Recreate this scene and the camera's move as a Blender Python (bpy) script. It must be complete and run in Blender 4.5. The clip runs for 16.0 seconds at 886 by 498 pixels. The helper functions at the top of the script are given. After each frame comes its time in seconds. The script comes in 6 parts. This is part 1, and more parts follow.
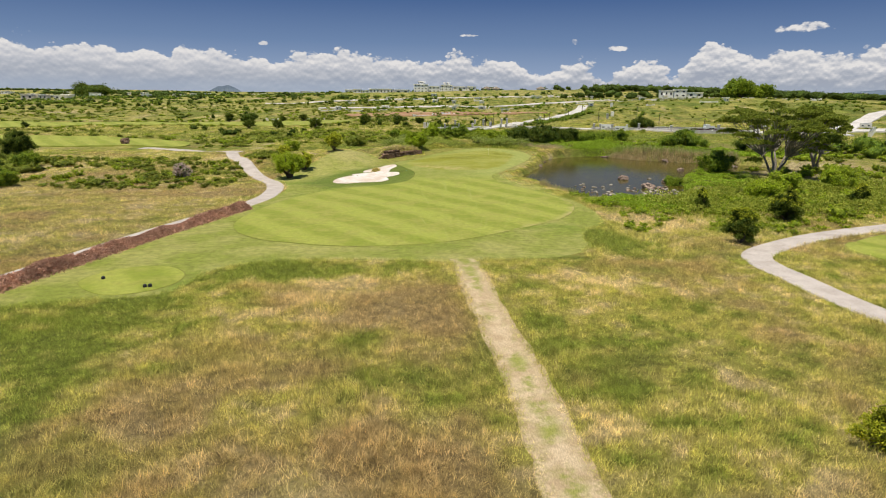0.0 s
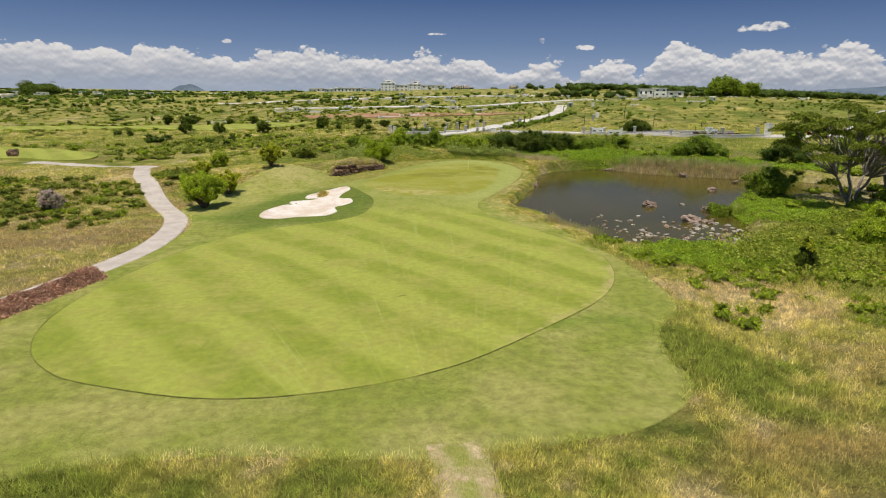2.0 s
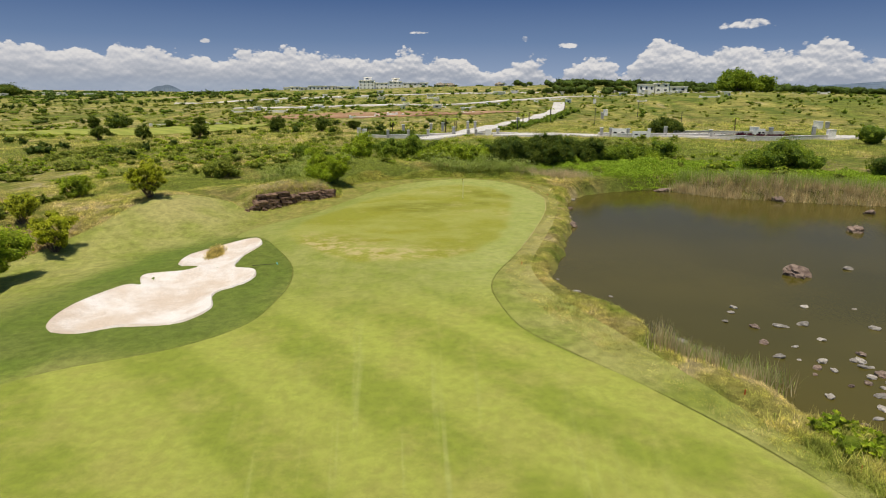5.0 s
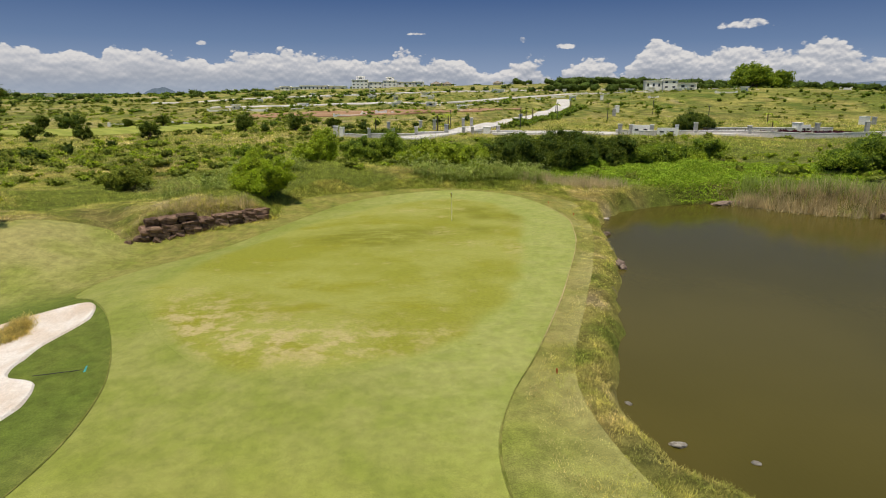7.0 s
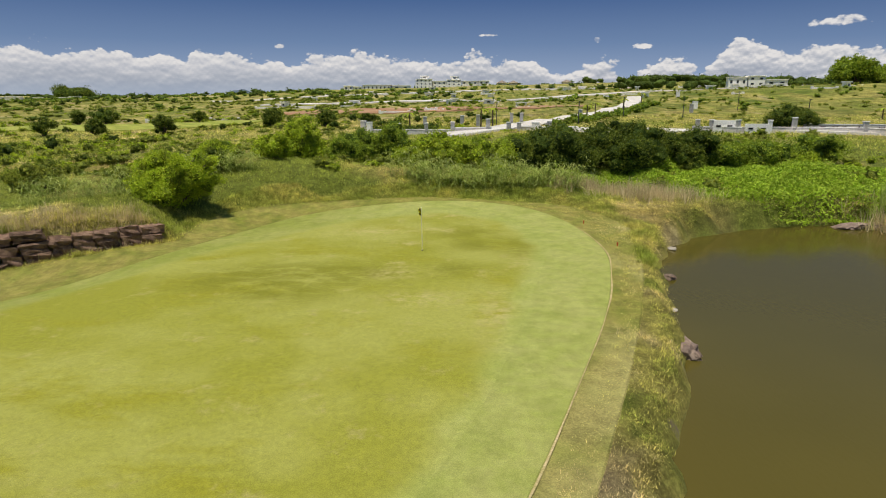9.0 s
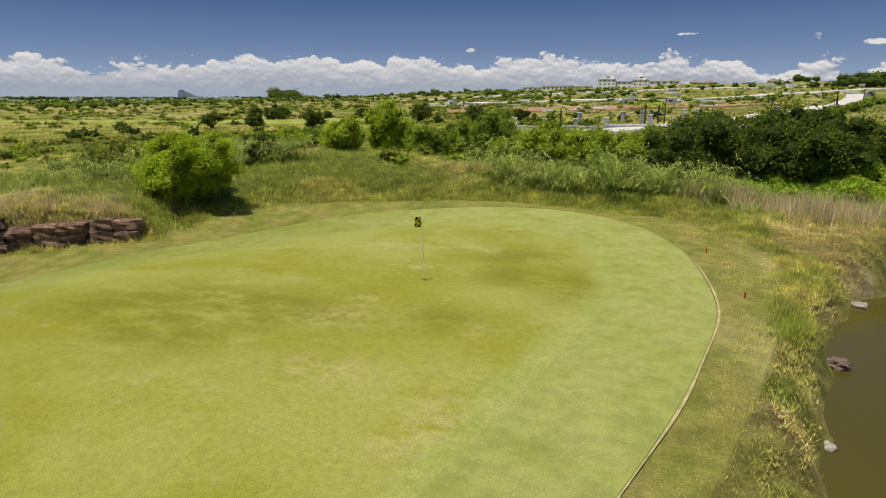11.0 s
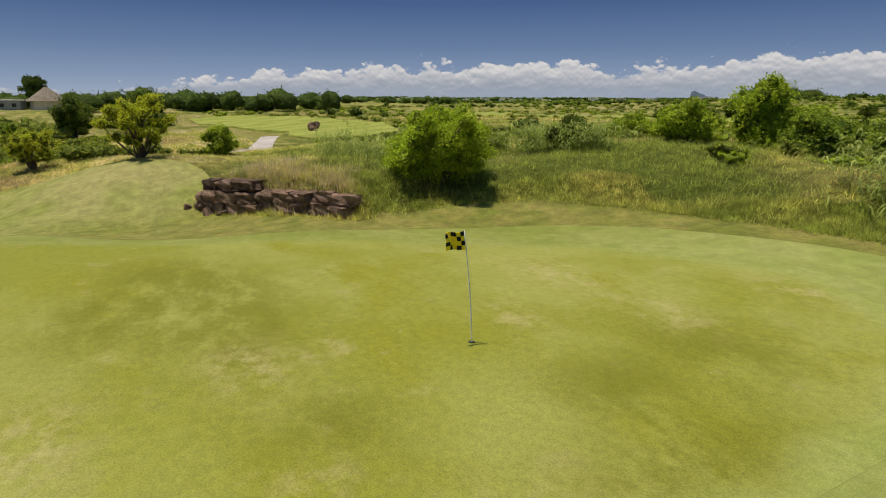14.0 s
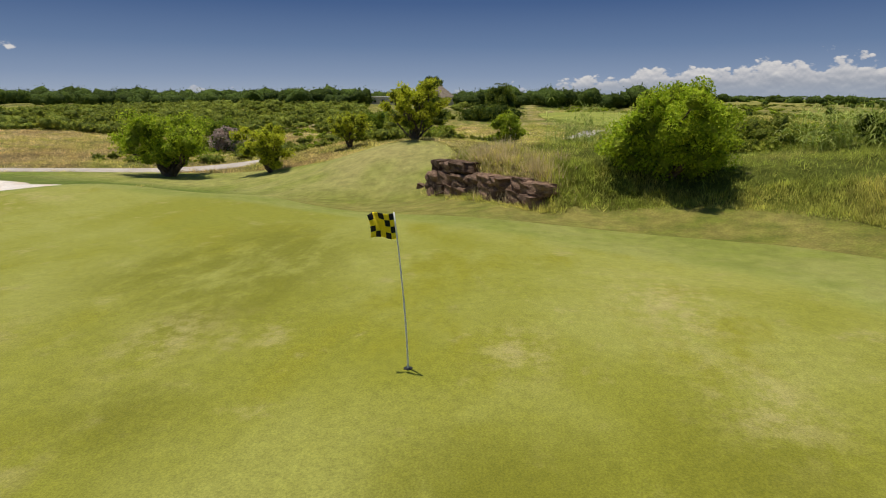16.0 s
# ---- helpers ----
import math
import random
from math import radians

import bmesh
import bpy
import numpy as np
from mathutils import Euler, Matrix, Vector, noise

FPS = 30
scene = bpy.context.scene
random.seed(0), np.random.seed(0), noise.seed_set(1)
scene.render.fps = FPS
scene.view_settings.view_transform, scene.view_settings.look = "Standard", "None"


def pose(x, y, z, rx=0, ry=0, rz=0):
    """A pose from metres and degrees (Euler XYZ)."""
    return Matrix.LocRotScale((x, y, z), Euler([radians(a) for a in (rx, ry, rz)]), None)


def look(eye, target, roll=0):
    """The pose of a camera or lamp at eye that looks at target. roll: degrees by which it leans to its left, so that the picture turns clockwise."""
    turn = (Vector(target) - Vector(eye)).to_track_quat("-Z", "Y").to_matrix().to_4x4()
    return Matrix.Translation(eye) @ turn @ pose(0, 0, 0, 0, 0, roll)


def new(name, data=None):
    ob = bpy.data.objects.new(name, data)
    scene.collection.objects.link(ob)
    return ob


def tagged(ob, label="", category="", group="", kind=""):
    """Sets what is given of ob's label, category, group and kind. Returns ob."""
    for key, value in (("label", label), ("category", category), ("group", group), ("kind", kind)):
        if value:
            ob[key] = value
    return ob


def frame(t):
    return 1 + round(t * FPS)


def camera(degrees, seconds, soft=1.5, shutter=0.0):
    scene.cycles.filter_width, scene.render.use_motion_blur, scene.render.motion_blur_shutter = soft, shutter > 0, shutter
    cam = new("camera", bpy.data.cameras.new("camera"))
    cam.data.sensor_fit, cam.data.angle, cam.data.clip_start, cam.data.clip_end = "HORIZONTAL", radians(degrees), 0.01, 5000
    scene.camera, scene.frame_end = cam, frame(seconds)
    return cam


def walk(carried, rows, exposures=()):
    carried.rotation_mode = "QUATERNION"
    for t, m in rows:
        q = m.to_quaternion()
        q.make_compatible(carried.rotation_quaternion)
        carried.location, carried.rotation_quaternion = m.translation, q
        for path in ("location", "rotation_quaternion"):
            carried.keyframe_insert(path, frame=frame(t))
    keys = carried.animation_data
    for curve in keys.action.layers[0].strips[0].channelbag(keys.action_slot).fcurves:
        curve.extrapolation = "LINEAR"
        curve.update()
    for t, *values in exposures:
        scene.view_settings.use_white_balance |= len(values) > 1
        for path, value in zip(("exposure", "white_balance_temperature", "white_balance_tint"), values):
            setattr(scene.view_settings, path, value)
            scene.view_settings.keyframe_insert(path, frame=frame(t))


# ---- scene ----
cam = camera(71.0, 16.0, soft=1.0)
METRES, EYE, TILT, LEAN, TURN = 135.0, 12.47, 0.0, 0.0, 0.0
ROWS = [
    (0.0, 0.0, 0.0, 0.0, 0.21, -14.13, -0.82),
    (0.5, -0.0006, 0.0501, -0.0003, -0.5, -14.17, -0.81),
    (1.0, -0.0008, 0.1009, -0.0003, -1.31, -14.22, -0.81),
    (1.5, -0.0005, 0.1524, 0.0002, -2.04, -14.2, -0.77),
    (2.0, 0.0005, 0.2025, 0.0005, -2.61, -14.19, -0.77),
    (2.5, 0.0023, 0.2511, 0.0007, -2.93, -14.23, -0.72),
    (3.0, 0.0047, 0.2984, 0.0002, -3.18, -14.26, -0.68),
    (3.5, 0.0074, 0.3445, -0.0015, -3.64, -14.29, -0.63),
    (4.0, 0.0105, 0.3888, -0.0041, -3.9, -14.26, -0.6),
    (6.5, 0.0276, 0.5917, -0.02, -4.37, -14.18, -0.23),
    (7.0, 0.0367, 0.6283, -0.0242, -4.34, -14.09, -0.16),
    (7.5, 0.0494, 0.6619, -0.0276, -3.74, -14.02, -0.17),
    (8.0, 0.0616, 0.6936, -0.0312, -2.6, -13.96, -0.16),
    (10.5, 0.1086, 0.8133, -0.0476, 13.82, -13.79, -0.04),
    (11.0, 0.1173, 0.8303, -0.05, 18.65, -13.73, -0.06),
    (11.5, 0.1257, 0.8471, -0.0526, 24.18, -13.75, -0.1),
    (12.0, 0.1323, 0.8638, -0.0547, 30.99, -13.76, -0.16),
    (12.5, 0.1365, 0.8807, -0.0561, 38.21, -13.73, -0.23),
    (13.0, 0.1382, 0.8966, -0.0571, 46.3, -13.71, -0.27),
    (13.5, 0.1379, 0.9109, -0.0585, 54.39, -13.7, -0.18),
    (14.0, 0.1364, 0.9238, -0.0598, 62.45, -13.7, -0.18),
    (14.5, 0.1343, 0.936, -0.0616, 70.02, -13.7, -0.15),
    (15.0, 0.132, 0.9481, -0.0633, 77.84, -13.77, -0.14),
    (15.5, 0.1288, 0.9607, -0.0648, 86.37, -13.8, -0.19),
    (16.0, 0.1242, 0.9732, -0.066, 95.4, -13.85, -0.29),
]
walk(cam, [(t, pose(0, 0, EYE, TILT, LEAN, TURN) @ pose(METRES * x, METRES * y, METRES * z, 90 + pitch, roll, yaw)) for t, x, y, z, yaw, pitch, roll in ROWS],
     exposures=((0.0, 0.07), (3.0, -0.06), (4.0, 0.02), (6.5, -0.12), (8.0, 0.04), (12.0, -0.04), (16.0, -0.17)))

# ---- light ----
world = bpy.data.worlds.new("sky")
scene.world = world
world.use_nodes = True
wn, wl = world.node_tree.nodes, world.node_tree.links
sky = wn.new("ShaderNodeTexSky")
sky.sky_type = "NISHITA"
sky.sun_disc = False
SUN_TO = Vector((-0.25, -0.40, 2.13)).normalized()
sky.sun_elevation = math.asin(SUN_TO.z)
sky.sun_rotation = math.atan2(SUN_TO.x, SUN_TO.y)
sky.air_density, sky.dust_density, sky.ozone_density = 1.0, 0.25, 3.0
wl.new(sky.outputs["Color"], wn["Background"].inputs["Color"])
wn["Background"].inputs["Strength"].default_value = 0.085
sun_data = bpy.data.lights.new("sun", "SUN")
sun_data.energy, sun_data.angle, sun_data.color = 4.6, radians(0.55), (1.0, 0.94, 0.82)
sun_lamp = new("sun", sun_data)
sun_lamp.matrix_world = look((0, 0, 60), Vector((0, 0, 60)) - SUN_TO)

# ---- sky backdrop: a far ring with blue air and cumulus ----
def sky_ring():
    R, n = 4700.0, 96
    v, f = [], []
    for k, zz in enumerate((-160.0, 0.0, 500.0, 1000.0, 1900.0)):
        for i in range(n):
            a = 2 * math.pi * i / n
            v.append((R * math.sin(a), R * math.cos(a), zz))
    for k in range(4):
        for i in range(n):
            j = (i + 1) % n
            f.append((k * n + i, k * n + j, (k + 1) * n + j, (k + 1) * n + i))
    me = bpy.data.meshes.new("cloud_backdrop")
    me.from_pydata(v, [], f)
    mat = bpy.data.materials.new("sky_and_clouds")
    mat.use_nodes = True
    t = mat.node_tree
    t.nodes.clear()
    N, L = t.nodes.new, t.links.new

    def val(op, a, b=0.0, c=None, clamp=False):
        m = N("ShaderNodeMath")
        m.operation, m.use_clamp = op, clamp
        for s, q in zip(m.inputs, (a, b, c)):
            if q is not None:
                if isinstance(q, bpy.types.NodeSocket):
                    L(q, s)
                else:
                    s.default_value = q
        return m.outputs[0]

    def step(x, lo, hi):
        m = N("ShaderNodeMapRange")
        m.interpolation_type = "SMOOTHSTEP"
        L(x, m.inputs["Value"])
        m.inputs["From Min"].default_value, m.inputs["From Max"].default_value = lo, hi
        return m.outputs["Result"]

    def ramp(x, stops, kind="EASE"):
        r = N("ShaderNodeValToRGB")
        r.color_ramp.interpolation = kind
        e = r.color_ramp.elements
        while len(e) < len(stops):
            e.new(0.5)
        for el, (p, c) in zip(e, stops):
            el.position, el.color = p, (*c, 1) if isinstance(c, tuple) else (c, c, c, 1)
        L(x, r.inputs[0])
        return r.outputs[0]

    def blend(fac, a, b):
        m = N("ShaderNodeMix")
        m.data_type = "RGBA"
        L(fac, m.inputs[0])
        for s, q in zip([s for s in m.inputs if s.type == "RGBA"], (a, b)):
            if isinstance(q, bpy.types.NodeSocket):
                L(q, s)
            else:
                s.default_value = (*q, 1)
        return [s for s in m.outputs if s.type == "RGBA"][0]

    xyz = N("ShaderNodeSeparateXYZ")
    L(N("ShaderNodeTexCoord").outputs["Object"], xyz.inputs[0])
    az = val("MULTIPLY", val("ARCTAN2", xyz.outputs[0], xyz.outputs[1]), 57.2958)
    el = val("MULTIPLY", val("ARCTAN2", xyz.outputs[2], R), 57.2958)
    el = val("SUBTRACT", el, 0.12)
    # cloud tops, degrees / 8, from azimuth -140 to 60
    tops = [(-131, 0.1), (-112, 0.2), (-95, 0.4), (-86, 0.8), (-81, 1.5), (-77, 2.1), (-70, 2.6), (-63, 2.9), (-54, 3.1), (-46, 2.9), (-38, 3.1), (-33, 3.7), (-28, 3.2), (-23, 3.0),
            (-18, 3.5), (-15, 2.4), (-12, 3.6), (-5, 3.2), (2.4, 3.6), (6.5, 2.8), (8.5, 1.2), (11.3, 3.5), (14, 2.2), (17, 3.3), (19.5, 1.9), (22, 4.9), (24.5, 3.4), (28, 3.7), (34, 4.0), (38, 3.0), (60, 3.2)]
    pos = val("DIVIDE", val("ADD", az, 140.0), 200.0)
    top = val("MULTIPLY", ramp(pos, [((a + 140) / 200, h / 8) for a, h in tops], "LINEAR"), 8.0)

    def billow(lift):
        c = N("ShaderNodeCombineXYZ")
        L(val("MULTIPLY", az, 0.62), c.inputs[0])
        L(val("ADD", el, lift), c.inputs[1])
        total = None
        for scale, w in ((0.55, 0.5), (1.25, 0.30), (2.9, 0.17), (6.5, 0.08)):
            vo = N("ShaderNodeTexVoronoi")
            vo.feature = "SMOOTH_F1"
            vo.inputs["Scale"].default_value, vo.inputs["Smoothness"].default_value = scale, 0.5
            L(c.outputs[0], vo.inputs["Vector"])
            p = val("MULTIPLY", val("SUBTRACT", 0.75, vo.outputs["Distance"]), w)
            total = p if total is None else val("ADD", total, p)
        no = N("ShaderNodeTexNoise")
        no.inputs["Scale"].default_value, no.inputs["Detail"].default_value, no.inputs["Roughness"].default_value = 1.5, 8, 0.6
        L(c.outputs[0], no.inputs["Vector"])
        return val("ADD", total, val("MULTIPLY", no.outputs["Fac"], 0.42))

    b0, b1 = billow(0.0), billow(0.24)
    dens = val("ADD", val("SUBTRACT", top, el), val("MULTIPLY", val("SUBTRACT", b0, 0.56), 3.3))
    for ca, ce, ra, re in ((29.0, 5.25, 2.2, 0.55), (11.2, 4.35, 0.7, 0.42), (15.0, 3.9, 1.0, 0.3), (-15.6, 3.85, 0.5, 0.25), (2.0, 4.9, 1.0, 0.16), (-130.0, 3.5, 2.6, 0.5)):
        q = val("ADD", val("POWER", val("ABSOLUTE", val("DIVIDE", val("SUBTRACT", az, ca), ra)), 2.0), val("POWER", val("ABSOLUTE", val("DIVIDE", val("SUBTRACT", el, ce), re)), 2.0))
        puff = val("ADD", val("SUBTRACT", 0.35, val("MULTIPLY", q, 0.6)), val("MULTIPLY", val("SUBTRACT", b0, 0.56), 2.2))
        dens = val("MAXIMUM", dens, puff)
    cover = step(dens, -0.08, 0.24)
    relief = val("MULTIPLY", val("SUBTRACT", b0, b1), val("ADD", 1.5, val("MULTIPLY", step(az, -20.0, 14.0), 1.3)))
    high = val("DIVIDE", el, val("MAXIMUM", top, 0.3))
    lit = val("ADD", val("ADD", 0.16, val("MULTIPLY", step(high, 0.2, 0.85), 0.66)), relief, clamp=True)
    cloud = ramp(lit, [(0.0, (0.33, 0.36, 0.43)), (0.3, (0.40, 0.425, 0.48)), (0.6, (0.51, 0.52, 0.56)), (1.0, (0.73, 0.71, 0.70))], "LINEAR")
    air = ramp(val("DIVIDE", el, 14.0), [(0.0, (0.36, 0.43, 0.55)), (0.12, (0.25, 0.33, 0.48)), (0.30, (0.145, 0.225, 0.385)), (0.55, (0.068, 0.130, 0.285)), (1.0, (0.042, 0.092, 0.225))], "LINEAR")
    haze = step(el, 1.5, 0.0)
    cloud = blend(val("MULTIPLY", haze, 0.7), cloud, (0.33, 0.39, 0.49))
    colour = blend(cover, air, cloud)
    em = N("ShaderNodeEmission")
    L(colour, em.inputs["Color"])
    tr = N("ShaderNodeBsdfTransparent")
    mx = N("ShaderNodeMixShader")
    L(step(el, 13.0, 21.0), mx.inputs[0])
    L(em.outputs[0], mx.inputs[1])
    L(tr.outputs[0], mx.inputs[2])
    out = N("ShaderNodeOutputMaterial")
    L(mx.outputs[0], out.inputs["Surface"])
    me.materials.append(mat)
    return tagged(new("cloud_backdrop", me), "blue sky with a bank of white cumulus", "sky", kind="structure")


sky_ring()

# ---- plan: outlines in metres ----
FAIRWAY = [(-11.9, 117.6), (-11.7, 119.4), (-10.3, 120.6), (-8.4, 121.9), (-6.4, 125.9), (-5, 128), (-3.4, 130.6), (-1.9, 134.6), (0, 138.2), (2.4, 140.1),
           (4.9, 141.3), (8.6, 142.3), (12.3, 142.4), (15.2, 140.6), (17.1, 136.5), (17.8, 130.5), (17.1, 125.8), (15.9, 121.3), (13.9, 115.7), (12.3, 111.5),
           (10.2, 106.5), (8.6, 103.1), (7.7, 100.2), (7.7, 97.2), (8.3, 93.2), (10, 90), (12.1, 86.6), (14.5, 81.7), (15.8, 77.4), (15.5, 73), (14.2, 69), (12, 65.3), (8.5, 61.5),
           (4.5, 57.6), (1.9, 55.5), (-1.4, 53.8), (-5.7, 52.7), (-9.7, 52.7), (-14.2, 54), (-17.2, 55.5), (-20, 58.7),
           (-21.7, 63.5), (-22, 70.5), (-21, 79), (-19.5, 84), (-17.6, 87.8), (-14, 91), (-9, 92.9), (-6.1, 95.6), (-5.1, 99.5),
           (-4.8, 102.1), (-5, 104.7), (-5.7, 107.1), (-6.9, 109.9), (-8, 112), (-9.6, 114.2), (-11.2, 116)]
GREEN = [(-7.9, 114.3), (-7.3, 118), (-6.6, 121), (-5.7, 124.1), (-3.4, 128.2), (-0.7, 132.6), (2.2, 136.2), (6, 138.4), (9.5, 139.3), (12.4, 138.2), (14.4, 135.4),
         (14.9, 130), (13.9, 124.5), (12.4, 118), (10.9, 113.2), (9.2, 109.6), (7.5, 107.4), (5.3, 105.8), (3.3, 104.9), (1.4, 104.6), (-0.3, 104.7), (-2.1, 105.7), (-4.1, 108.1), (-6.1, 111.4), (-7.2, 113)]
MOWN = [(-31.5, 34), (-27.3, 35.8), (-22.9, 37.4), (-18.2, 39.2), (-17.2, 44.5), (-13, 47.3), (-7, 48.1), (0, 47.6), (6.7, 48.8), (10.1, 50),
        (13, 53), (13.4, 57), (14.3, 60.5), (16.6, 63.5), (17.5, 67), (17.7, 71), (17.2, 75.5), (16.4, 80), (15.2, 84.5), (13.7, 90), (12.2, 95),
        (11, 100), (11.2, 104.8), (13.6, 111.5), (16, 118), (18.2, 125), (19.6, 131), (20.2, 136), (18.3, 141.3), (13.9, 143.2), (10.2, 143.8), (7, 143.7), (3.4, 142.9),
        (0.3, 141.6), (-2.4, 140), (-4.5, 137.2), (-4.6, 134.6), (-5.2, 132.2), (-12.6, 127.9), (-15.5, 129), (-19.5, 128), (-23, 123.5), (-25.8, 118), (-28.5, 111.5), (-29, 105.5),
        (-25.6, 98.5), (-23.6, 92), (-23.3, 84), (-24.3, 76), (-26.6, 62), (-28.6, 50)]
BUNKER = [(-17.6, 98.3), (-17.6, 101.4), (-16.1, 104.6), (-14.9, 104.4), (-15.7, 107.0), (-13.0, 107.2), (-12.3, 108.2), (-14.1, 109.4),
          (-14.3, 112.4), (-12.9, 113.6), (-11.2, 114.0), (-9.4, 113.6), (-8.6, 111.6), (-9.5, 109.4), (-9.5, 107), (-7.9, 105.9), (-7.7, 103.6),
          (-9.4, 101.5), (-8.9, 98.7), (-10.3, 96.6), (-13.2, 96.8), (-14.7, 96.2), (-16.5, 96.6)]
POND = [(13.2, 106), (15.4, 112.3), (17.9, 118.8), (19.5, 125), (20.6, 130), (23.3, 136.8), (27, 140.3), (32, 142.2), (38.8, 143.6),
        (41.3, 138.5), (48, 134.8), (57, 131), (66, 127), (70, 118), (60, 111), (49, 106.5), (41.5, 104), (38.5, 100), (37.5, 95), (35, 89.5),
        (31, 82), (26.5, 80.8), (22, 82.9), (18.6, 84.4), (18, 87.3), (15.6, 90.6), (15, 95.5), (13.1, 99.5), (12.3, 103)]
TEE = [(-25.2, 41), (-25, 43.6), (-23.3, 45.3), (-20.8, 45.4), (-18.9, 43.5), (-18.7, 41), (-20.2, 39), (-22.5, 38.6)]
TEE_FAR = [(36.2, 54), (39, 57), (44, 59.6), (50, 58), (50, 50), (42, 46.5), (37, 48.5)]
FAIRWAY_FAR = [(-150, 205), (-125, 222), (-90, 232), (-60, 226), (-42, 244), (-36, 262), (-60, 262), (-95, 250), (-135, 246), (-180, 235)]
FAIRWAY_WEST = [(-130, 140), (-100, 142), (-80, 148), (-66, 146), (-62, 152), (-70, 163), (-95, 170), (-125, 168), (-150, 155)]
CART_PATH = [(-38, 12), (-34, 27), (-31.2, 40), (-29.5, 49.2), (-27.6, 60.8), (-25.2, 74), (-24.3, 82), (-24.7, 88.5), (-26.1, 95.5), (-29, 102.5), (-35.3, 113), (-42, 125.5), (-46.6, 137)]
CROSS_PATH = [(-44.5, 137.2), (-57, 140.2), (-70, 144)]
EAST_PATH = [(80, 74), (62, 68.5), (46, 63), (36.5, 58.8), (30, 54.4), (26.6, 51), (25.9, 47.6), (26.2, 44.4), (26.6, 39.5), (27.6, 34.5), (30, 26), (36, 10)]
TRACK = [(1.7, 48.6), (2.5, 40), (3.4, 33), (4.1, 27), (4.6, 19), (4.9, 8), (5, -6)]
WATER_Z = -1.25


def spline(points, closed=True, step=0.4):
    """Catmull-Rom curve through plan points, sampled about every step metres."""
    p = np.array(points, float)
    n = len(p)
    out = []
    for i in range(n if closed else n - 1):
        if closed:
            a, b, c, d = p[i - 1], p[i], p[(i + 1) % n], p[(i + 2) % n]
        else:
            a, b, c, d = p[max(i - 1, 0)], p[i], p[i + 1], p[min(i + 2, n - 1)]
        k = max(2, int(np.linalg.norm(c - b) / step))
        for s in np.arange(k) / k:
            out.append(0.5 * (2 * b + (c - a) * s + (2 * a - 5 * b + 4 * c - d) * s * s + (3 * b - a - 3 * c + d) * s ** 3))
    if not closed:
        out.append(p[-1])
    return np.array(out)


def ribbon(points, width, step=0.5, ragged=0.0, seed=1):
    c = spline(points, False, step)
    t = np.gradient(c, axis=0)
    t /= np.linalg.norm(t, axis=1)[:, None]
    nrm = np.stack([-t[:, 1], t[:, 0]], 1)
    r = np.random.default_rng(seed)
    wl_, wr_ = (width / 2 + ragged * np.convolve(r.normal(size=len(c)), [.25, .5, .25], "same") for _ in range(2))
    return np.concatenate([c + nrm * wl_[:, None], (c - nrm * wr_[:, None])[::-1]])


def distance(poly, x, y):
    """Signed distance to a closed outline, negative inside; far points keep a coarse value."""
    x, y = np.asarray(x, float), np.asarray(y, float)
    shape = x.shape
    x, y = x.ravel(), y.ravel()
    lo, hi = poly.min(0) - 12, poly.max(0) + 12
    out = np.full(x.shape, 12.0)
    near = np.nonzero((x > lo[0]) & (x < hi[0]) & (y > lo[1]) & (y < hi[1]))[0]
    a, b = poly, np.roll(poly, -1, 0)
    for s in range(0, len(near), 20000):
        k = near[s:s + 20000]
        px, py = x[k][:, None], y[k][:, None]
        ex, ey = (b - a)[:, 0], (b - a)[:, 1]
        u = np.clip(((px - a[:, 0]) * ex + (py - a[:, 1]) * ey) / (ex * ex + ey * ey + 1e-9), 0, 1)
        d = np.sqrt(((px - a[:, 0] - u * ex) ** 2 + (py - a[:, 1] - u * ey) ** 2).min(1))
        cross = ((a[:, 1] > py) != (b[:, 1] > py)) & (px < ex * (py - a[:, 1]) / (ey + 1e-12) + a[:, 0])
        out[k] = np.where(cross.sum(1) % 2 == 1, -d, d)
    return out.reshape(shape)


def lattice(seed):
    return np.random.default_rng(seed).random((256, 256))


LAT = [lattice(s) for s in range(4)]


def vnoise(x, y, size, k=0):
    """Smooth value noise from 0 to 1 with features of about size metres."""
    u, v = np.asarray(x, float) / size + 1000.37, np.asarray(y, float) / size + 1000.71
    i, j = np.floor(u).astype(int), np.floor(v).astype(int)
    fu, fv = u - i, v - j
    fu, fv = fu * fu * (3 - 2 * fu), fv * fv * (3 - 2 * fv)
    g = LAT[k]
    return ((g[i % 256, j % 256] * (1 - fu) + g[(i + 1) % 256, j % 256] * fu) * (1 - fv)
            + (g[i % 256, (j + 1) % 256] * (1 - fu) + g[(i + 1) % 256, (j + 1) % 256] * fu) * fv)


def smooth(a, b, x):
    s = np.clip((x - a) / (b - a), 0, 1)
    return s * s * (3 - 2 * s)


P_FAIR, P_GREEN, P_MOWN, P_BUNK = spline(FAIRWAY), spline(GREEN), spline(MOWN), spline(BUNKER, step=0.3)
P_POND, P_TEE, P_TEE2 = spline(POND, step=0.6), spline(TEE), spline(TEE_FAR)
P_FAR, P_WEST = spline(FAIRWAY_FAR, step=2), spline(FAIRWAY_WEST, step=2)
P_PATH, P_CROSS, P_EAST = ribbon(CART_PATH, 2.4), ribbon(CROSS_PATH, 2.2), ribbon(EAST_PATH, 2.3)
P_TRACK = ribbon(TRACK, 2.2, ragged=0.09, seed=4)

